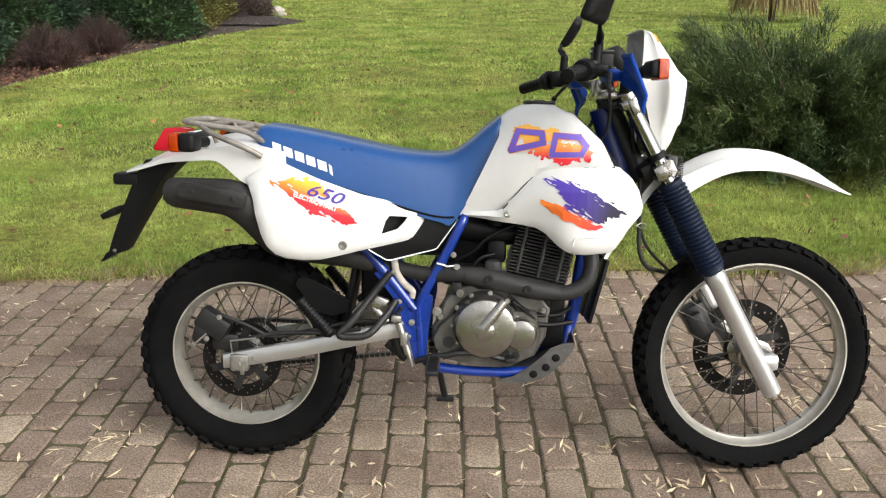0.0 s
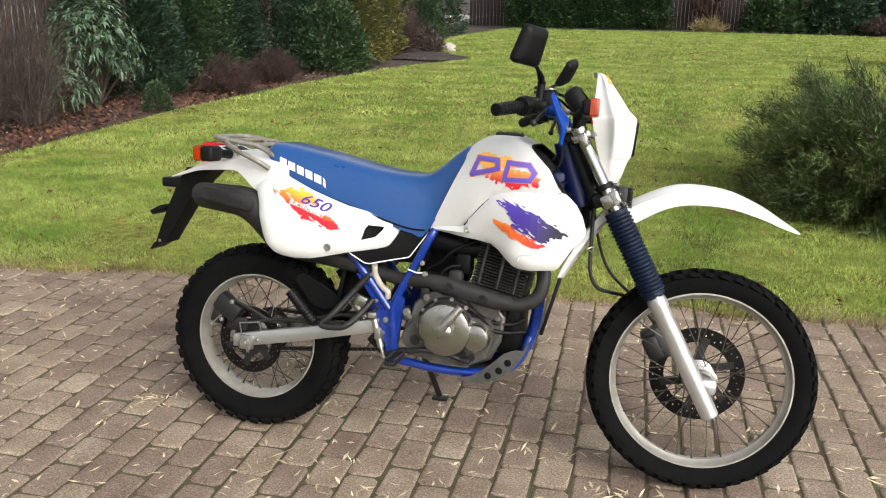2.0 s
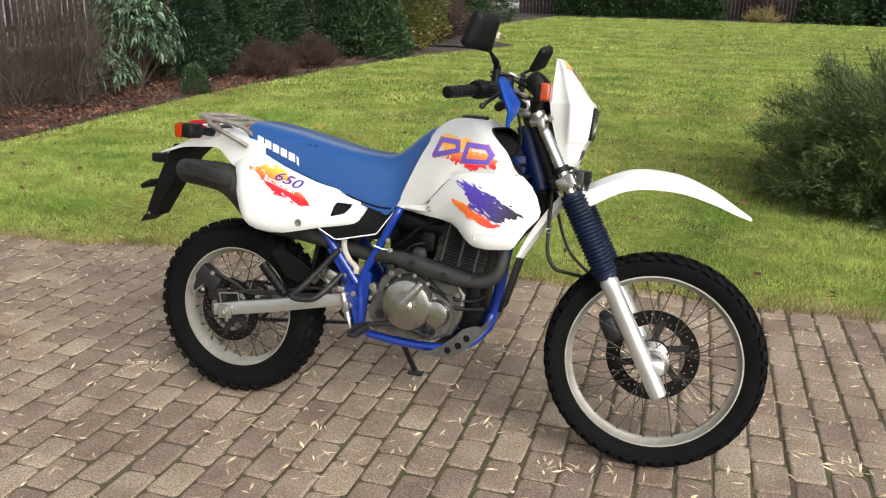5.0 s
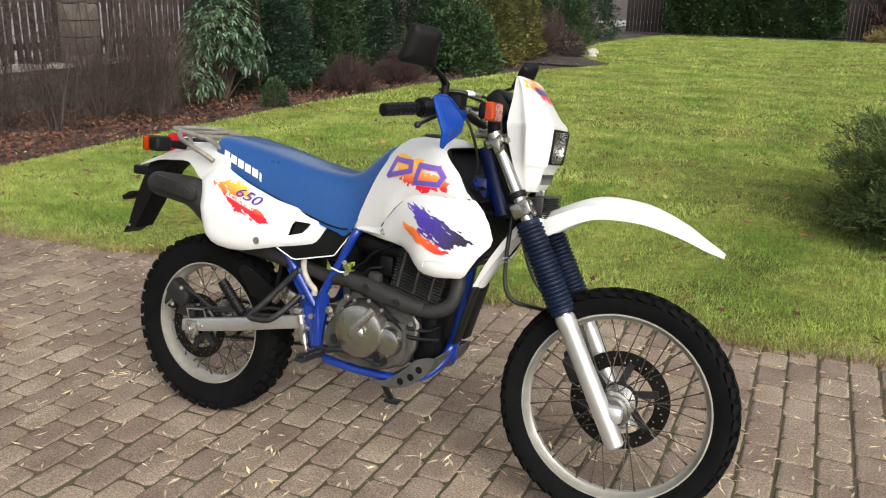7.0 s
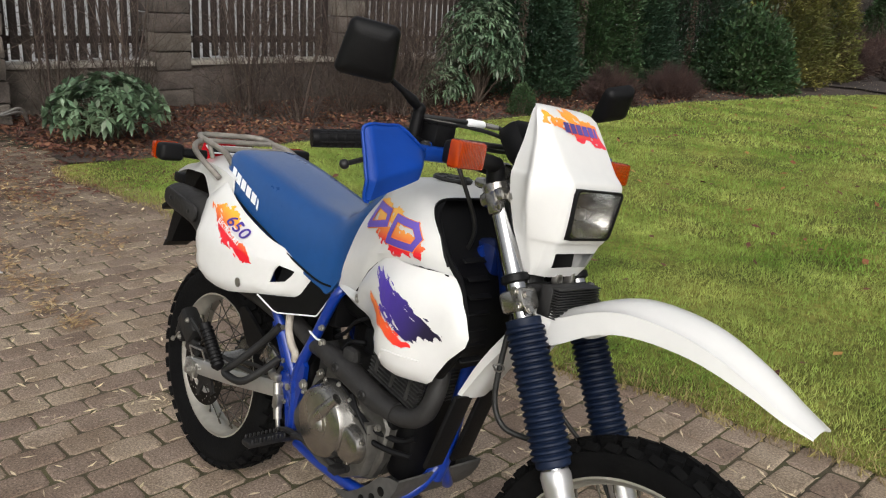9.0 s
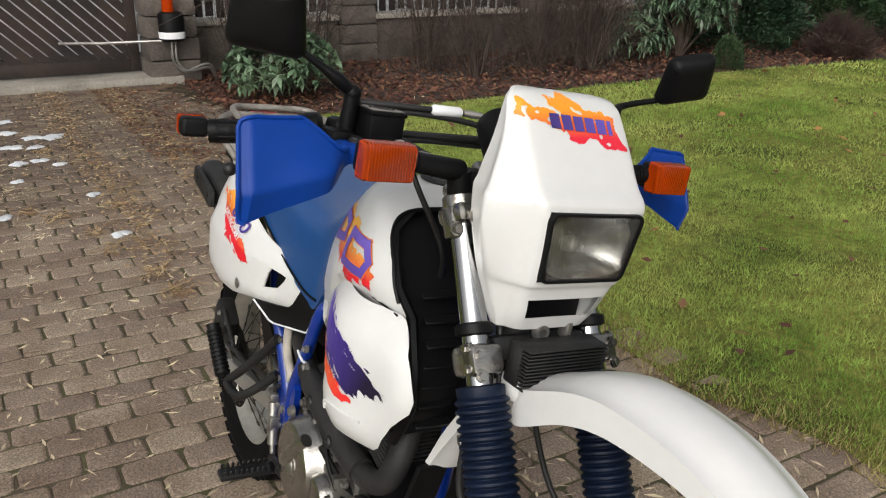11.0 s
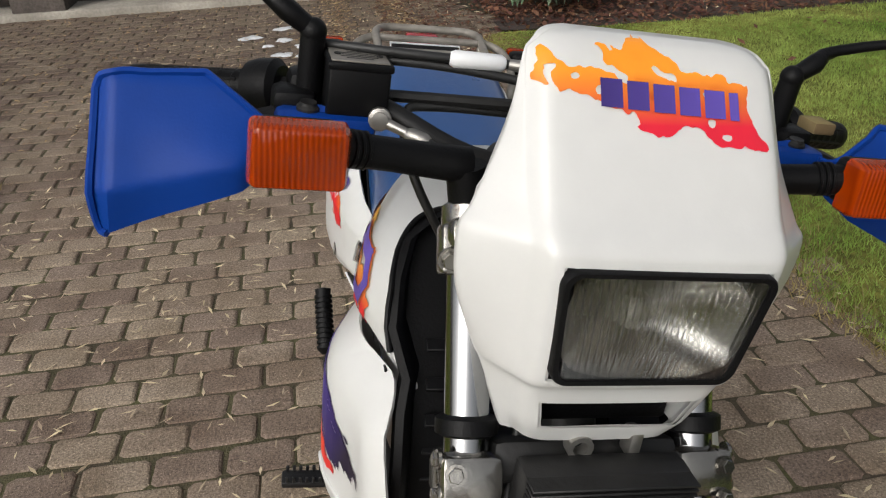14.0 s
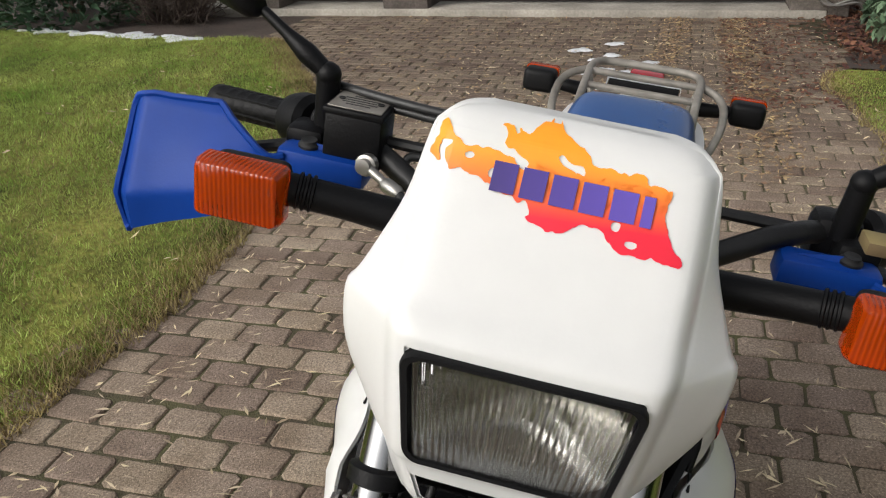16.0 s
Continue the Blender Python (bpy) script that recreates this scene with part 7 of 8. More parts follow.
lathe(bm, [(0.09, -0.1375), (0.1, -0.1375), (0.1, -0.1415), (0.09, -0.1415), (0.09, -0.1375)], (0.718, 0, 0.455), (0, 1, 0), 48)
bp("cover_gasket", bm, M_BLACK, cc, "dark gasket line")
bm = bmesh.new()
tube(bm, [(0.712, -0.188, 0.46), (0.738, -0.187, 0.494), (0.768, -0.172, 0.533)], [0.015, 0.0145, 0.0135], 14)
lathe(bm, [(0.028, -0.01), (0.027, 0.004), (0.02, 0.01), (0.008, 0.011)], (0.717, -0.183, 0.452), (0, -1, 0), 24)
lathe(bm, [(0.04, -0.01), (0.038, 0.002), (0.03, 0.003)], (0.717, -0.183, 0.452), (0, -1, 0), 28)
bp("cover_boss", bm, M_ALU, cc, "")
for k in range(11):
    a = 2 * math.pi * k / 11 + 0.3
    bm = bmesh.new()
    bolt(bm, (0.718 + 0.094 * math.cos(a), -0.139, 0.455 + 0.094 * math.sin(a)), (0, -1, 0), 0.0055, 0.007)
    bp("cover_bolt", bm, M_STEEL, cc, "")
bm = bmesh.new()
lathe(bm, [(0.05, -0.13), (0.046, -0.155), (0.043, -0.162), (0.041, -0.168), (0.034, -0.171), (0.01, -0.172)], (0.817, 0, 0.437), (0, 1, 0), 34)
for k in range(3):
    a = 2.094 * k + 0.5
    bolt(bm, (0.817 + 0.045 * math.cos(a), -0.152, 0.437 + 0.045 * math.sin(a)), (0, -1, 0), 0.006, 0.01)
bp("oil_filter_cover", bm, M_ALU, eng, "round oil filter cover")
bm = bmesh.new()
pr2 = [(0.575, 0.385), (0.568, 0.415), (0.585, 0.45), (0.64, 0.5), (0.86, 0.5), (0.875, 0.43), (0.855, 0.37), (0.79, 0.335), (0.7, 0.332), (0.62, 0.35)]
loops = [[(0.72 + (x - 0.72) * q, y, 0.42 + (z - 0.42) * q) for x, z in pr2] for y, q in ((-0.11, 1.0), (-0.138, 1.0), (-0.145, 0.97))]
rings(bm, loops)
bp("crankcase_cover", bm, M_CASE, eng, "cast crankcase cover")
for x, z, r in ((0.615, 0.405, 0.017), (0.775, 0.378, 0.013), (0.805, 0.37, 0.012)):
    bm = bmesh.new()
    lathe(bm, [(0.002, -0.001), (r, -0.001), (r, 0.0015), (0.002, 0.0015)], (x, -0.146, z), (0, -1, 0), 20)
    bp("cover_recess", bm, M_BLACKMETAL, eng, "dark round recess")
# finned cylinder, tilted forward
TILT_C = radians(12)
cm = Matrix.Translation((0.86, 0, 0.58)) @ Matrix.Rotation(TILT_C, 4, "Y")
bm = bmesh.new()
bmesh.ops.create_cube(bm, size=1, matrix=cm @ Matrix.Translation((0, 0, 0.09)) @ Matrix.Diagonal((0.12, 0.14, 0.24, 1)))
cylb = bp("cylinder", bm, M_BLACKMETAL, eng, "black finned cylinder")
bm = bmesh.new()
box(bm, (0, 0, 0), (0.172, 0.2, 0.003), 0.001, None, 1)
me = bpy.data.meshes.new("fin")
bm.to_mesh(me)
bm.free()
me.materials.append(M_FIN)
for i in range(19):
    o = new("fin", me)
    o.parent = cylb
    o.matrix_basis = cm @ Matrix.Translation((0, 0, 0.0 + i * 0.0098))
bm = bmesh.new()
for x, y in ((-0.06, -0.099), (0.0, -0.1), (0.055, -0.099), (0.08, -0.08)):
    cyl(bm, cm @ Vector((x, y, 0.01)), cm @ Vector((x, y, 0.15)), 0.005, n=8)
bp("cylinder_stud", bm, M_FIN, cylb, "")
bm = bmesh.new()
box(bm, (0.885, 0, 0.76), (0.19, 0.17, 0.1), 0.02, Matrix.Rotation(TILT_C, 4, "Y"))
bp("cylinder_head", bm, M_BLACKMETAL, eng, "")
# intake, airbox, starter, dark fillers behind the tubes
bm = bmesh.new()
tube(bm, [(0.83, -0.02, 0.71), (0.76, -0.03, 0.7), (0.69, -0.035, 0.715), (0.62, -0.03, 0.73)], [0.03, 0.036, 0.04, 0.05], 16, 3)
for k in range(4):
    lathe(bm, [(0.036, 0), (0.044, 0.003), (0.044, 0.007), (0.036, 0.01)], (0.67 - 0.018 * k, -0.033, 0.719 + 0.004 * k), (-1, 0, 0.2), 18)
box(bm, (0.745, -0.05, 0.655), (0.055, 0.06, 0.07), 0.015)
lathe(bm, [(0.012, 0), (0.026, 0.004), (0.027, 0.03), (0.018, 0.04)], (0.745, -0.05, 0.725), (0, 0, 1), 20)
box(bm, (0.66, 0.04, 0.65), (0.18, 0.08, 0.16), 0.03)
tube(bm, [(0.74, -0.085, 0.65), (0.7, -0.1, 0.64), (0.67, -0.1, 0.6), (0.65, -0.09, 0.55)], 0.006, 8, 4)
tube(bm, [(0.8, -0.09, 0.74), (0.72, -0.105, 0.7), (0.68, -0.1, 0.66), (0.63, -0.09, 0.63)], 0.005, 8, 4)
bp("carburettor", bm, M_BLACK, None, "dark carburettor and intake")
bm = bmesh.new()
box(bm, (0.5, 0, 0.71), (0.26, 0.2, 0.14), 0.03)
box(bm, (0.36, 0, 0.72), (0.2, 0.17, 0.15), 0.03)
bp("airbox", bm, M_BLACK, None, "black airbox under the seat")
bm = bmesh.new()
tube(bm, [(0.62, -0.09, 0.6), (0.7, -0.105, 0.57), (0.76, -0.1, 0.585)], 0.022, 12, 3)
box(bm, (0.66, -0.06, 0.585), (0.14, 0.1, 0.05), 0.015)
box(bm, (0.635, -0.105, 0.555), (0.03, 0.04, 0.04), 0.006)
bp("intake_fitting", bm, M_BLACKMETAL, eng, "")
for x, z, r in ((0.645, 0.545, 0.008), (0.58, 0.49, 0.01), (0.635, 0.62, 0.007), (0.625, 0.655, 0.006), (0.845, 0.545, 0.006), (0.88, 0.5, 0.006), (0.59, 0.475, 0.006)):
    bm = bmesh.new()
    bolt(bm, (x, -0.13, z), (0, -1, 0), r, 0.012)
    bp("engine_bolt", bm, M_STEEL, eng, "")
bm = bmesh.new()
tube(bm, [(0.79, -0.15, 0.53), (0.85, -0.13, 0.49), (0.92, -0.1, 0.48), (0.96, -0.09, 0.5)], 0.007, 8, 4)
tube(bm, [(0.84, -0.14, 0.465), (0.9, -0.12, 0.455), (0.965, -0.1, 0.46)], 0.007, 8, 4)
tube(bm, [(0.78, -0.14, 0.545), (0.82, -0.145, 0.51), (0.86, -0.14, 0.475)], 0.005, 8, 4)
box(bm, (0.905, 0.0, 0.5), (0.08, 0.17, 0.26), 0.02)
box(bm, (0.87, -0.09, 0.52), (0.07, 0.05, 0.05), 0.012)
bp("oil_line", bm, M_BLACK, eng, "black oil lines ahead of the engine")
bm = bmesh.new()
tube(bm, [(0.6, -0.16, 0.365), (0.65, -0.165, 0.38), (0.72, -0.16, 0.375), (0.78, -0.155, 0.36)], 0.009, 8, 4)
tube(bm, [(0.52, -0.15, 0.345), (0.57, -0.155, 0.365), (0.62, -0.16, 0.37)], 0.008, 8, 3)
box(bm, (0.79, -0.16, 0.363), (0.03, 0.04, 0.016), 0.004)
bp("brake_pedal", bm, M_BLACKMETAL, None, "black rear brake pedal")

# exhaust
bm = bmesh.new()
tube(bm, [(0.95, -0.05, 0.675), (0.995, -0.08, 0.68), (1.012, -0.1, 0.64), (1.0, -0.113, 0.583), (0.955, -0.12, 0.553), (0.89, -0.123, 0.551), (0.81, -0.125, 0.568), (0.72, -0.125, 0.59), (0.63, -0.122, 0.598), (0.55, -0.1, 0.59), (0.45, -0.085, 0.605), (0.38, -0.1, 0.62)], 0.022, 16, 5)
ex = bp("exhaust_pipe", bm, M_EXHAUST, None, "matt black exhaust pipe")
bm = bmesh.new()
tube(bm, [(0.92, -0.124, 0.552), (0.86, -0.127, 0.558), (0.8, -0.128, 0.572), (0.74, -0.128, 0.586), (0.66, -0.126, 0.597)], [0.0245, 0.0275, 0.0285, 0.03, 0.0255], 16, 4)
box(bm, (0.735, -0.12, 0.612), (0.05, 0.03, 0.06), 0.015)
hs = bp("heat_shield", bm, M_EXHAUST, ex, "black heat shield")
for x, z in ((0.725, 0.592), (0.833, 0.565)):
    bm = bmesh.new()
    lathe(bm, [(0.003, 0), (0.012, 0), (0.013, 0.002), (0.011, 0.006), (0.006, 0.006), (0.005, 0.003)], (x, -0.1545, z), (0, -1, 0), 18)
    bp("shield_bolt", bm, M_BLACKMETAL, hs, "")
bm = bmesh.new()
path = [(-0.1585, -0.138, 0.8185), (-0.1575, -0.138, 0.818), (-0.15, -0.138, 0.8175), (-0.06, -0.136, 0.811), (0.0, -0.132, 0.803), (0.05, -0.126, 0.775), (0.09, -0.118, 0.735), (0.13, -0.11, 0.69), (0.2, -0.105, 0.665), (0.3, -0.1, 0.645), (0.4, -0.1, 0.622)]
tube(bm, path, [0.034, 0.0385, 0.0425, 0.048, 0.052, 0.055, 0.056, 0.054, 0.045, 0.036, 0.028], 22, 4)
mf = bp("muffler", bm, M_EXHAUST, ex, "matt black muffler with riveted guard")
bm = bmesh.new()
loops = []
a, b = Vector((-0.13, -0.1905, 0.834)), Vector((0.062, -0.1905, 0.806))
d = (b - a).normalized()
up = Vector((0, 0, 1)) - d * d.z
up.normalize()
for off, k in ((0.0, 1.0), (-0.007, 1.0), (-0.009, 0.9)):
    loops.append([a + (b - a) * 0.5 + d * q[0] * (1 if k == 1 else 0.98) + up * q[1] * k + Vector((0, off, 0)) for q in rrect(0.095, 0.024, 0.016)])
rings(bm, loops)
gp = bp("muffler_guard", bm, M_EXHAUST, mf, "")
for t in (0.22, 0.8):
    bm = bmesh.new()
    p = a + (b - a) * t
    lathe(bm, [(0.003, 0), (0.007, 0), (0.007, 0.003), (0.003, 0.004)], (p.x, -0.1985, p.z), (0, -1, 0), 14)
    bp("guard_rivet", bm, M_BLACKMETAL, gp, "")

# skid plate, pegs, stand, small parts
SK = [(0.757, 0.292), (0.765, 0.283), (0.837, 0.285), (0.88, 0.298), (0.915, 0.323), (0.945, 0.352), (0.966, 0.385), (0.972, 0.408), (0.94, 0.405), (0.905, 0.39), (0.87, 0.355), (0.835, 0.325), (0.8, 0.303)]
bm = skin(SK, lambda x, z: 0.132, -1, 0.003, 0.03)
b2 = skin(SK, lambda x, z: 0.132, 1, 0.003, 0.03)
me_tmp = bpy.data.meshes.new("tmp")
b2.to_mesh(me_tmp)
b2.free()
bm.from_mesh(me_tmp)
bpy.data.meshes.remove(me_tmp)
rings(bm, [[(x, y, z) for x, z in SK[1:8]] + [(x - 0.002, y, z + 0.004) for x, z in SK[7:0:-1]] for y in np.linspace(-0.13, 0.13, 5)], True, False)
sk = bp("skid_plate", bm, M_GREYPLASTIC, None, "grey metal skid plate under the engine")
for x, z in ((0.858, 0.312), (0.893, 0.333), (0.92, 0.362)):
    bm = bmesh.new()
    lathe(bm, [(0.002, 0), (0.0105, 0), (0.0115, 0.001), (0.0105, 0.0015), (0.002, 0.0015)], (x, -0.1325, z), (0, -1, 0), 18)
    bp("drain_hole", bm, M_BLACK, sk, "")
for s in (-1, 1):
    bm = bmesh.new()
    box(bm, (0.575, s * 0.225, 0.355), (0.035, 0.11, 0.014), 0.004)
    for i in range(9):
        for dx in (-0.015, 0.015):
            box(bm, (0.575 + dx, s * (0.178 + i * 0.0115), 0.366), (0.004, 0.006, 0.012), 0.001, None, 1)
    tube(bm, [(0.55, s * 0.115, 0.335), (0.565, s * 0.175, 0.35)], 0.014, 10)
    bp("footpeg", bm, M_BLACKMETAL, None, "black toothed steel footpeg")
    bm = bmesh.new()
    tube(bm, [(0.448, s * 0.132, 0.6), (0.4, s * 0.15, 0.54), (0.345, s * 0.185, 0.47), (0.31, s * 0.198, 0.435), (0.345, s * 0.198, 0.428), (0.395, s * 0.19, 0.437), (0.44, s * 0.155, 0.485), (0.464, s * 0.132, 0.52)], 0.0105, 10, 5)
    pb = bp("pillion_bracket", bm, M_BLACKMETAL, None, "black tubular pillion peg bracket")
    bm = bmesh.new()
    a, b = Vector((0.292, s * 0.203, 0.432)), Vector((0.205, s * 0.213, 0.535))
    prof = [(0.008, 0)]
    ln = (b - a).length
    for i in range(11):
        h = 0.012 + i * (ln - 0.02) / 11
        prof += [(0.0185, h), (0.0185, h + 0.006), (0.0155, h + 0.0065), (0.0155, h + 0.0095)]
    prof += [(0.017, ln), (0.005, ln + 0.003)]
    lathe(bm, prof, a, b - a, 16)
    bp("pillion_peg", bm, M_BLACK, pb, "folded black ribbed rubber peg")
bm = bmesh.new()
tube(bm, [(0.55, 0.12, 0.315), (0.565, 0.2, 0.22), (0.58, 0.31, 0.085), (0.583, 0.325, 0.066)], 0.011, 10)
box(bm, (0.585, 0.335, 0.05), (0.06, 0.035, 0.012), 0.004, Matrix.Rotation(radians(7.9), 4, "X"))
bp("side_stand", bm, M_BLACKMETAL, None, "black side stand on the far side")
bm = bmesh.new()
tube(bm, [(0.455, -0.11, 0.65), (0.462, -0.115, 0.6), (0.485, -0.118, 0.565), (0.508, -0.118, 0.545), (0.507, -0.116, 0.525)], 0.01, 10, 4)
bp("breather_hose", bm, M_STONE, None, "grey rubber breather hose")
bm = bmesh.new()
cyl(bm, (0.472, -0.138, 0.455), (0.5, -0.142, 0.365), 0.011, n=14)
cyl(bm, (0.5, -0.142, 0.365), (0.512, -0.143, 0.33), 0.006, n=10)
box(bm, (0.488, -0.14, 0.41), (0.022, 0.022, 0.04), 0.004)
box(bm, (0.465, -0.138, 0.468), (0.03, 0.02, 0.02), 0.005)
bp("rear_master_cylinder", bm, M_STEEL, None, "silver rear brake master cylinder")
bm = bmesh.new()
tube(bm, [(0.455, -0.05, 0.41), (0.46, -0.06, 0.36), (0.48, -0.06, 0.33)], 0.016, 10, 3)
tube(bm, [(0.43, -0.04, 0.37), (0.49, -0.05, 0.325)], 0.02, 10)
bp("suspension_link", bm, M_BLACKMETAL, None, "dark suspension linkage")
bm = bmesh.new()
tube(bm, [(0.36, 0, 0.72), (0.44, 0, 0.4)], 0.035, 14)
box(bm, (0.33, 0, 0.56), (0.02, 0.15, 0.28), 0.01, Matrix.Rotation(0.2, 4, "Y"))
box(bm, (0.4, 0.0, 0.56), (0.1, 0.1, 0.2), 0.02)
bp("rear_shock", bm, M_BLACK, None, "black rear shock and inner mudguard")
bm = bmesh.new()
tube(bm, [(0.44, -0.13, 0.455), (0.4, -0.12, 0.49), (0.37, -0.11, 0.5), (0.34, -0.1, 0.47)], 0.012, 10, 4)
box(bm, (0.41, -0.12, 0.505), (0.06, 0.02, 0.05), 0.008, Matrix.Rotation(0.4, 4, "Y"))
bp("linkage_plate", bm, M_ALU, None, "")
bm = bmesh.new()
tube(bm, [(0.578, -0.133, 0.63), (0.594, -0.1345, 0.6265), (0.612, -0.133, 0.6215), (0.632, -0.13, 0.625)], 0.0028, 6, 3)
bp("cable_tie", bm, M_PRINTWHITE, None, "white cable tie on the frame")


# ---- graphics ----
def on(tree, pts, axis, lift=0.0012):
    """Project points onto a surface along axis and lift them off it."""
    out = []
    ax = Vector(axis)
    for p in pts:
        hit, nrm, _, _ = tree.ray_cast(Vector(p) - ax * 0.6, ax)
        if hit is None:
            hit, nrm, _, _ = tree.find_nearest(Vector(p))
        if nrm.dot(ax) > 0:
            nrm = -nrm
        out.append(hit + nrm * lift)
    return out


def patch(bm, tree, poly, to3, axis, lift=0.002, step=0.012):
    """A flat-coloured polygon laid on a surface."""
    tmp = bmesh.new()
    tmp.faces.new([tmp.verts.new((p[0], p[1], 0)) for p in poly])
    for ax in (0, 1):
        lo, hi = min(p[ax] for p in poly), max(p[ax] for p in poly)
        no = Vector((1, 0, 0)) if ax == 0 else Vector((0, 1, 0))
        q = lo + step
        while q < hi:
            bmesh.ops.bisect_plane(tmp, geom=tmp.verts[:] + tmp.edges[:] + tmp.faces[:], plane_co=no * q, plane_no=no)
            q += step
    tmp.verts.ensure_lookup_table()
    tmp.verts.index_update()
    pts = on(tree, [to3(Vector((v.co.x, v.co.y))) for v in tmp.verts], axis, lift)
    vs = [bm.verts.new(p) for p in pts]
    for f in tmp.faces:
        bm.faces.new([vs[v.index] for v in f.verts])
    tmp.free()


def band(pts, w):
    """A closed polygon round a polyline of width w."""
    p = [Vector(q) for q in pts]
    l, r_ = [], []
    for i in range(len(p)):
        d = (p[min(i + 1, len(p) - 1)] - p[max(i - 1, 0)]).normalized()
        n_ = Vector((-d.y, d.x)) * w / 2
        l.append(tuple(p[i] + n_))
        r_.append(tuple(p[i] - n_))
    return l + r_[::-1]


def seg_patches(bm, tree, pts, w, to3, axis, lift):
    for a, b in zip(pts, pts[1:]):
        d = (Vector(b) - Vector(a)).normalized() * w * 0.4
        patch(bm, tree, band([tuple(Vector(a) - d), tuple(Vector(b) + d)], w), to3, axis, lift, 0.02)


def tear(bm, tree, poly, to3, axis, seed, amp=0.006, freq=90.0, grain=(1.0, 1.0), turn=0.0, step=0.0025, lift=0.0014, hole=0.5):
    """A torn print: the inside of an outline whose edge and holes are frayed by noise."""
    off = Vector((seed * 7.31, seed * 3.17, seed * 1.7))
    ca, sa = math.cos(turn), math.sin(turn)

    def inside(x, y):
        c = False
        for (x0, y0), (x1, y1) in zip(poly, poly[1:] + poly[:1]):
            if (y0 > y) != (y1 > y) and x < x0 + (y - y0) * (x1 - x0) / (y1 - y0):
                c = not c
        return c

    def field(x, y):
        d = seg_dist(x, y, poly + poly[:1])
        d = d if inside(x, y) else -d
        u, v = (x * ca + y * sa) * freq * grain[0], (y * ca - x * sa) * freq * grain[1]
        n = noise.noise(Vector((u, v, 0)) + off) + 0.5 * noise.noise(Vector((u * 2.3, v * 2.3, 3)) + off)
        h = noise.noise(Vector((u * 0.8, v * 0.8, 9)) + off)
        return min(d + 0.0025 + amp * n, 0.02 * (hole - h) + d * 0.25)
    xs, ys = [q[0] for q in poly], [q[1] for q in poly]
    x0, y0 = min(xs) - amp, min(ys) - amp
    nx, ny = int((max(xs) + amp - x0) / step) + 1, int((max(ys) + amp - y0) / step) + 1
    val = [[field(x0 + i * step, y0 + j * step) for i in range(nx + 1)] for j in range(ny + 1)]
    polys = []
    for j in range(ny):
        for i in range(nx):
            c = [(x0 + a * step, y0 + b * step, val[b][a]) for a, b in ((i, j), (i + 1, j), (i + 1, j + 1), (i, j + 1))]
            if max(q[2] for q in c) <= 0:
                continue
            out = []
            for a, b in zip(c, c[1:] + c[:1]):
                if a[2] > 0:
                    out.append((a[0], a[1]))
                if (a[2] > 0) != (b[2] > 0):
                    k = a[2] / (a[2] - b[2])
                    out.append((a[0] + (b[0] - a[0]) * k, a[1] + (b[1] - a[1]) * k))
            if len(out) > 2:
                polys.append(out)
    flat_pts = on(tree, [to3(Vector(q)) for f in polys for q in f], axis, lift)
    k = 0
    for f in polys:
        pts = flat_pts[k:k + len(f)]
        k += len(f)
        if max((Vector(pts[0]) - Vector(q)).length for q in pts) < step * 4:
            bm.faces.new([bm.verts.new(q) for q in pts])


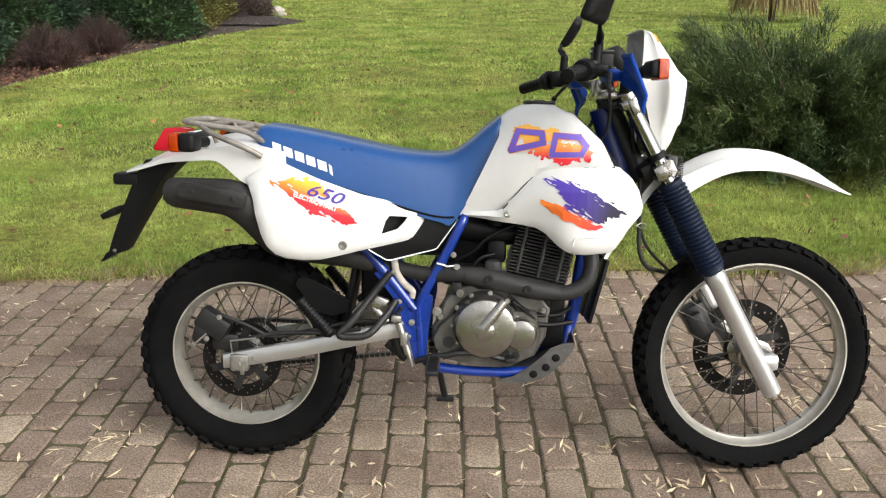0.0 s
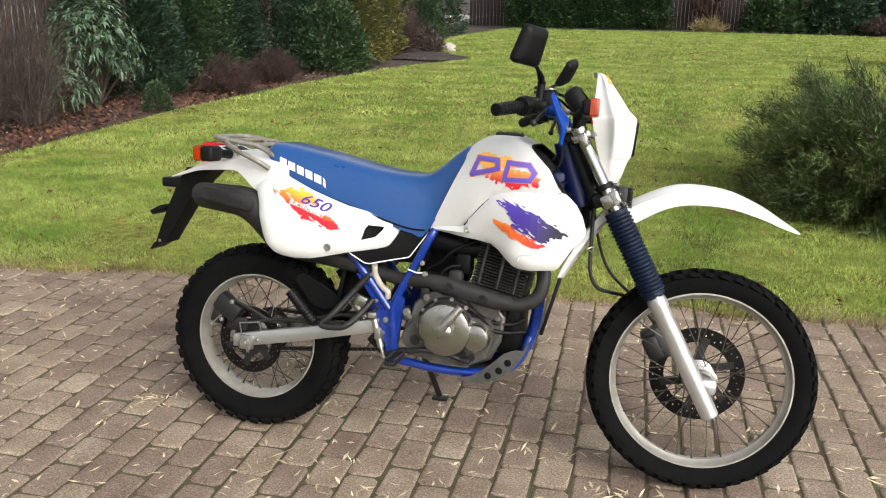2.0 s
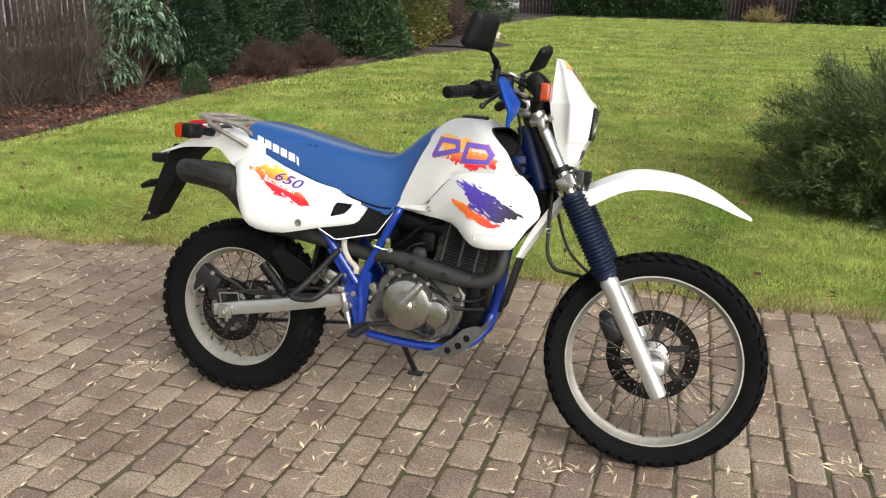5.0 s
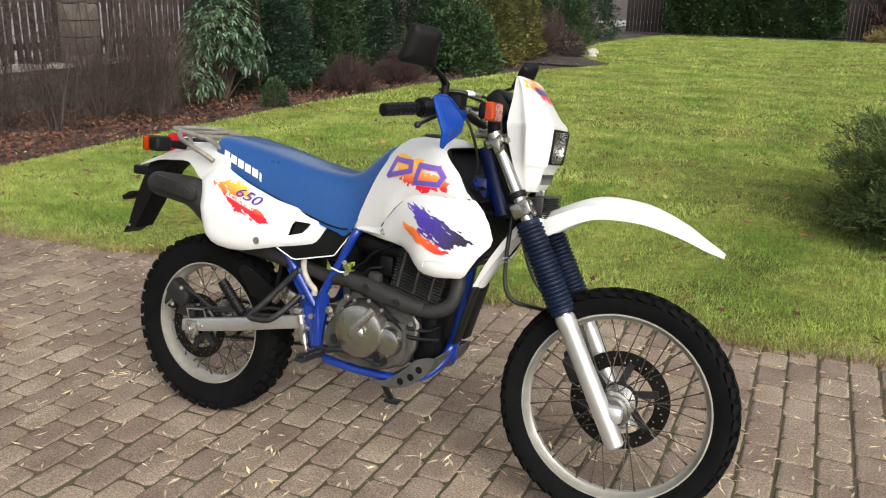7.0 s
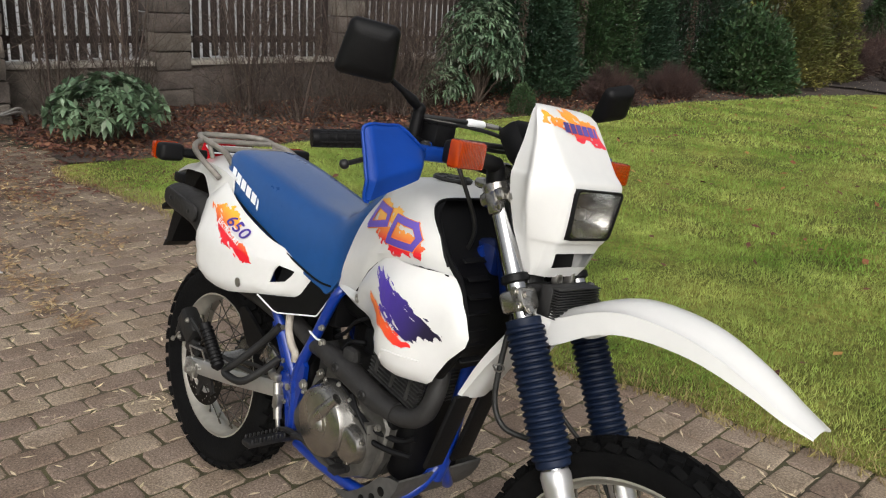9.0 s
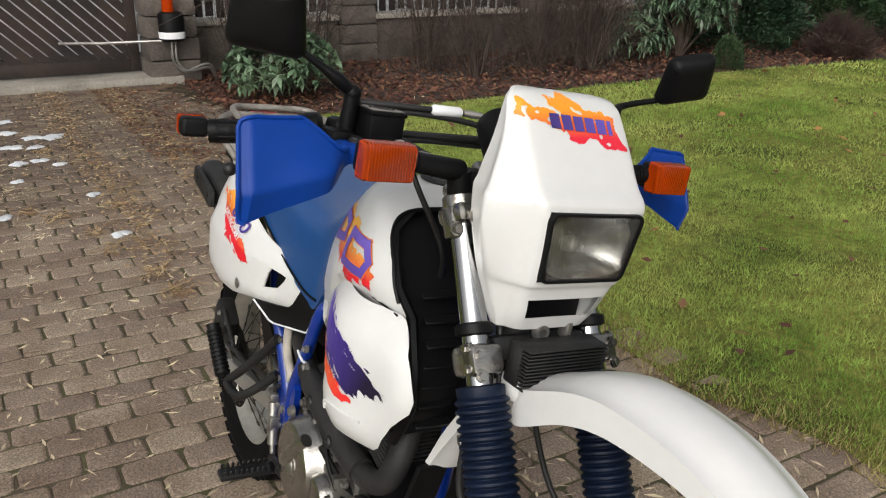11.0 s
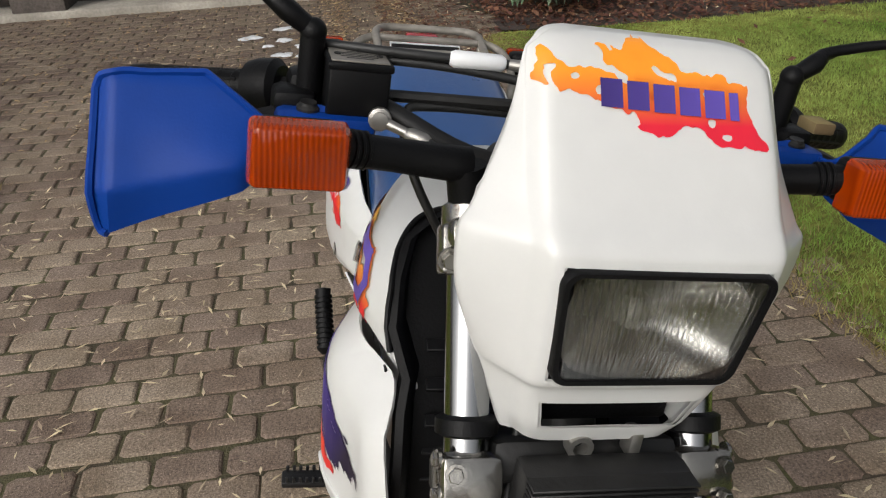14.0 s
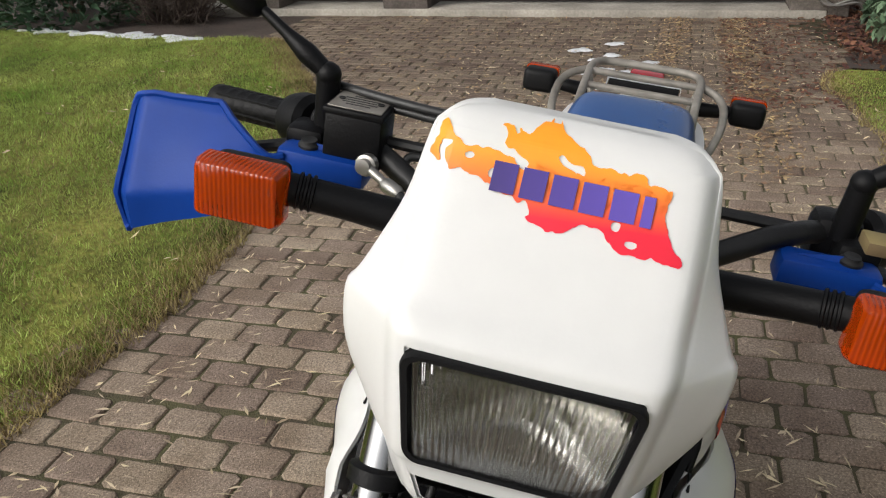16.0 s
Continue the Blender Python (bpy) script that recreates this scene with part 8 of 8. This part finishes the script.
for s in (-1, 1):
    ax = (0, -s, 0)
    t3 = lambda c: (c.x, 0.0, c.y)
    # side panel splash
    bm = bmesh.new()
    tear(bm, panel_trees[s], [(0.124, 0.857), (0.163, 0.855), (0.18, 0.838), (0.223, 0.818), (0.274, 0.793), (0.321, 0.786), (0.341, 0.769), (0.359, 0.751), (0.336, 0.748), (0.305, 0.755), (0.29, 0.773), (0.269, 0.772), (0.238, 0.78), (0.223, 0.792), (0.177, 0.827), (0.147, 0.847)], t3, ax, 3, 0.009, 110, (0.6, 1.5), -0.5, hole=0.38)
    tear(bm, panel_trees[s], [(0.158, 0.862), (0.192, 0.868), (0.238, 0.858), (0.271, 0.838), (0.284, 0.826), (0.222, 0.819), (0.178, 0.834)], t3, ax, 5, 0.01, 110, (0.6, 1.5), -0.4, hole=0.35)
    bp("panel_splash", bm, M_FLAME, None, "orange to red paint-splash graphic on the side panel")
    # tank splash
    bm = bmesh.new()
    tear(bm, tank_tree, [(0.785, 1.005), (0.812, 1.018), (0.867, 1.008), (0.902, 1.004), (0.93, 0.985), (0.863, 0.98), (0.819, 0.967)], t3, ax, 9, 0.01, 100, hole=0.35)
    tear(bm, tank_tree, [(0.827, 0.946), (0.859, 0.966), (0.913, 0.972), (0.968, 0.968), (0.988, 0.948), (0.984, 0.93), (0.959, 0.933), (0.915, 0.92), (0.87, 0.929)], t3, ax, 12, 0.01, 100, hole=0.4)
    bp("tank_splash", bm, M_FLAME_TANK, None, "yellow, orange and red splash graphic on the tank")
    D_MARK = [(0.778, 0.951), (0.796, 1.0), (0.858, 0.997), (0.862, 0.972), (0.778, 0.951)]
    R_MARK = [(0.884, 0.942), (0.894, 0.992), (0.955, 0.988), (0.974, 0.966), (0.962, 0.944), (0.884, 0.942)]
    for w, up, name, m_, lab in ((0.0178, 0.0022, "tank_figure_edge", M_ORANGEPRINT, "orange outline of the tank mark"), (0.0145, 0.0034, "tank_figure", M_VIOLET, "violet mark of two open strokes")):
        bm = bmesh.new()
        for mark in (D_MARK, R_MARK):
            seg_patches(bm, tank_tree, mark, w, t3, ax, up)
        bp(name, bm, m_, None, lab)
    # shroud strokes
    bm = bmesh.new()
    tear(bm, shroud_trees[s], [(0.868, 0.885), (0.9, 0.878), (0.94, 0.872), (0.981, 0.85), (1.026, 0.826), (1.052, 0.809), (1.093, 0.79), (1.063, 0.781), (1.017, 0.766), (0.968, 0.787), (0.925, 0.804), (0.927, 0.824), (0.908, 0.846)], t3, ax, 21, 0.011, 130, (0.35, 2.0), -0.5, hole=0.2)
    bp("navy_stroke", bm, M_NAVY, None, "violet to black brush-stroke graphic")
    bm = bmesh.new()
    tear(bm, shroud_trees[s], [(0.857, 0.82), (0.888, 0.815), (0.923, 0.804), (0.964, 0.779), (1.018, 0.757), (0.975, 0.751), (0.929, 0.771), (0.896, 0.789)], t3, ax, 31, 0.009, 100, (0.45, 2.0), -0.5)
    bp("red_stroke", bm, M_FLAME_LOW, None, "orange to red brush-stroke graphic")
    # seat mark: six plain slanted blocks
    bm = bmesh.new()
    for i in range(6):
        x, z = 0.118 + i * 0.0318, 0.962 - i * 0.0115
        w = 0.025 if i < 5 else 0.009
        patch(bm, seat_tree, [(x, z), (x + w, z - 0.008), (x + w + 0.004, z - 0.034), (x + 0.004, z - 0.026)], t3, ax, 0.0014)
    bp("seat_mark", bm, M_PRINTWHITE, seat, "row of white block shapes")

# cowl splash, in the steered frame
ax = STEER.to_3x3() @ Vector((-1, 0, 0))
t3 = lambda c: tuple(STEER @ Vector((1.3, c.x, c.y)))
bm = bmesh.new()
tear(bm, cowl_tree, [(-0.103, 1.238), (-0.097, 1.254), (-0.081, 1.247), (-0.062, 1.2465), (-0.052, 1.243), (0.018, 1.243), (0.066, 1.2422), (0.0646, 1.2245), (0.081, 1.2065), (0.0566, 1.208), (0.04, 1.205), (0.028, 1.2167), (0.0116, 1.2183), (-0.005, 1.2109), (-0.017, 1.2115), (-0.033, 1.2208), (-0.055, 1.2295), (-0.088, 1.2367)], t3, ax, 41, 0.0035, 120, (0.8, 1.2), -0.35, 0.0018, lift=0.0009, hole=0.33)
tear(bm, cowl_tree, [(-0.057, 1.263), (-0.043, 1.2596), (-0.0357, 1.2576), (-0.0262, 1.2686), (-0.0144, 1.2671), (-0.005, 1.2588), (0.0164, 1.2503), (0.0447, 1.2475), (0.066, 1.2422), (0.06, 1.23), (-0.03, 1.236), (-0.034, 1.248), (-0.045, 1.2525)], t3, ax, 44, 0.005, 120, (0.8, 1.2), -0.35, 0.0018, lift=0.0009, hole=0.33)
bp("cowl_splash", bm, M_FLAME_COWL, None, "orange to red splash graphic on the cowl")
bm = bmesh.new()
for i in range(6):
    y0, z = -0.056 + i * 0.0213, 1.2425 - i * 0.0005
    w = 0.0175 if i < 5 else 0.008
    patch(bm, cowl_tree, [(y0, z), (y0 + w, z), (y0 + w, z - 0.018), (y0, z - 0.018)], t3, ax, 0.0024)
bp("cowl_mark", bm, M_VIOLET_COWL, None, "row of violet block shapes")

# readable lettering on the side panels
def letters(text, size, mid, ang, shear, s, material, name, label, lift, fat=0.0, wide=1.0):
    cu = bpy.data.curves.new(name, "FONT")
    cu.body, cu.size, cu.align_x, cu.offset, cu.shear = text, size, "CENTER", fat, shear * (1 if s < 0 else 1)
    tmp = bpy.data.objects.new(name, cu)
    scene.collection.objects.link(tmp)
    dg = bpy.context.evaluated_depsgraph_get()
    me = bpy.data.meshes.new_from_object(tmp.evaluated_get(dg))
    bpy.data.objects.remove(tmp)
    bm = bmesh.new()
    bm.from_mesh(me)
    bpy.data.meshes.remove(me)
    bmesh.ops.triangulate(bm, faces=bm.faces[:])
    bmesh.ops.subdivide_edges(bm, edges=[e for e in bm.edges if e.calc_length() > 0.006], cuts=2)
    bmesh.ops.triangulate(bm, faces=bm.faces[:])
    g = -s
    pts = []
    for v in bm.verts:
        u_, w_ = v.co.x * wide, v.co.y
        pts.append((mid[0] + g * (u_ * math.cos(ang * g) - w_ * math.sin(ang * g)), 0, mid[1] + u_ * math.sin(ang * g) + w_ * math.cos(ang * g)))
    for v, q in zip(bm.verts, on(panel_trees[s], pts, (0, -s, 0), lift)):
        v.co = q
    bp(name, bm, material, None, label)


for s in (-1, 1):
    letters("ELECTRIC START", 0.0165, (0.248, 0.800), -0.33, 0, s, M_PRINTWHITE, "lettering", "small white lettering", 0.0046, 0.0005)
    letters("650", 0.042, (0.268, 0.812), -0.29, 0.3, s, M_VIOLET, "lettering", "violet figures", 0.004, 0.0005, 1.6)


# ---- paving stones ----
def paver_mesh(seed, L=0.1715, W=0.1125, c=0.013, h=0.03):
    r = random.Random(seed)
    hx, hy = W / 2, L / 2

    def octo(inset, z, cc):
        x, y = hx - inset, hy - inset
        pts = [(x, y - cc), (x - cc, y), (-x + cc, y), (-x, y - cc), (-x, -y + cc), (-x + cc, -y), (x - cc, -y), (x, -y + cc)]
        return [(px + jit[i][0], py + jit[i][1], z + jit[i][2] * (z > -0.001)) for i, (px, py) in enumerate(pts)]
    jit = [(r.uniform(-0.0028, 0.0028), r.uniform(-0.0028, 0.0028), r.uniform(-0.0015, 0.0015)) for _ in range(8)]
    bm = bmesh.new()
    vs = rings(bm, [octo(0, -h, c), octo(0.0004, -0.008, c * 1.05), octo(0.003, -0.003, c * 1.1), octo(0.0095, 0.0, c * 1.2)], caps=False)
    bm.faces.new(vs[-1])
    me = bpy.data.meshes.new("paver")
    bmesh.ops.recalc_face_normals(bm, faces=bm.faces)
    bm.to_mesh(me)
    bm.free()
    return me


pavement = new("pavement")
tagged(pavement, "brown-grey concrete block paving in running bond", "pavement", "", "structure")
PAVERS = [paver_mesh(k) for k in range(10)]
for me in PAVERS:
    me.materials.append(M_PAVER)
prnd = random.Random(3)
PX, PY, X0, Y0, SKEW = 0.1195, 0.1785, 0.372, 2.14, -0.02
slots = []
for course in range(-64, 71):
    xc = X0 + (course + 0.5) * PX
    shift = prnd.uniform(-0.007, 0.007)
    for k in range(-19, 15):
        yy = Y0 + (k + 0.5 + 0.5 * (course % 2)) * PY + shift
        xx = xc + SKEW * (yy - 2.2) * (1.0 if xc > -0.6 else 0.0)
        if float(south_edge(xc)) - 0.1 < yy < min(4.35, float(north_edge(xc)) + 0.12) and -7.2 < xc < 8.8:
            slots.append((xx, yy))
near = sorted(slots, key=lambda s: (s[0] - 0.35) ** 2 + 0.6 * (s[1] - 2.1) ** 2)[:300]
near_set = set(near)
V, F = [], []
for xc, yy in slots:
    m = pose(xc + prnd.uniform(-0.002, 0.002), yy + prnd.uniform(-0.002, 0.002), prnd.uniform(-0.003, 0.002), prnd.uniform(-0.5, 0.5), prnd.uniform(-0.5, 0.5), prnd.uniform(-0.7, 0.7) + 180 * prnd.randint(0, 1))
    me = PAVERS[prnd.randrange(10)]
    if (xc, yy) in near_set:
        o = new("paver", me)
        o.parent = pavement
        o.matrix_basis = m
    else:
        b = len(V)
        V += [tuple(m @ v.co) for v in me.vertices]
        F += [tuple(b + i for i in p.vertices) for p in me.polygons]
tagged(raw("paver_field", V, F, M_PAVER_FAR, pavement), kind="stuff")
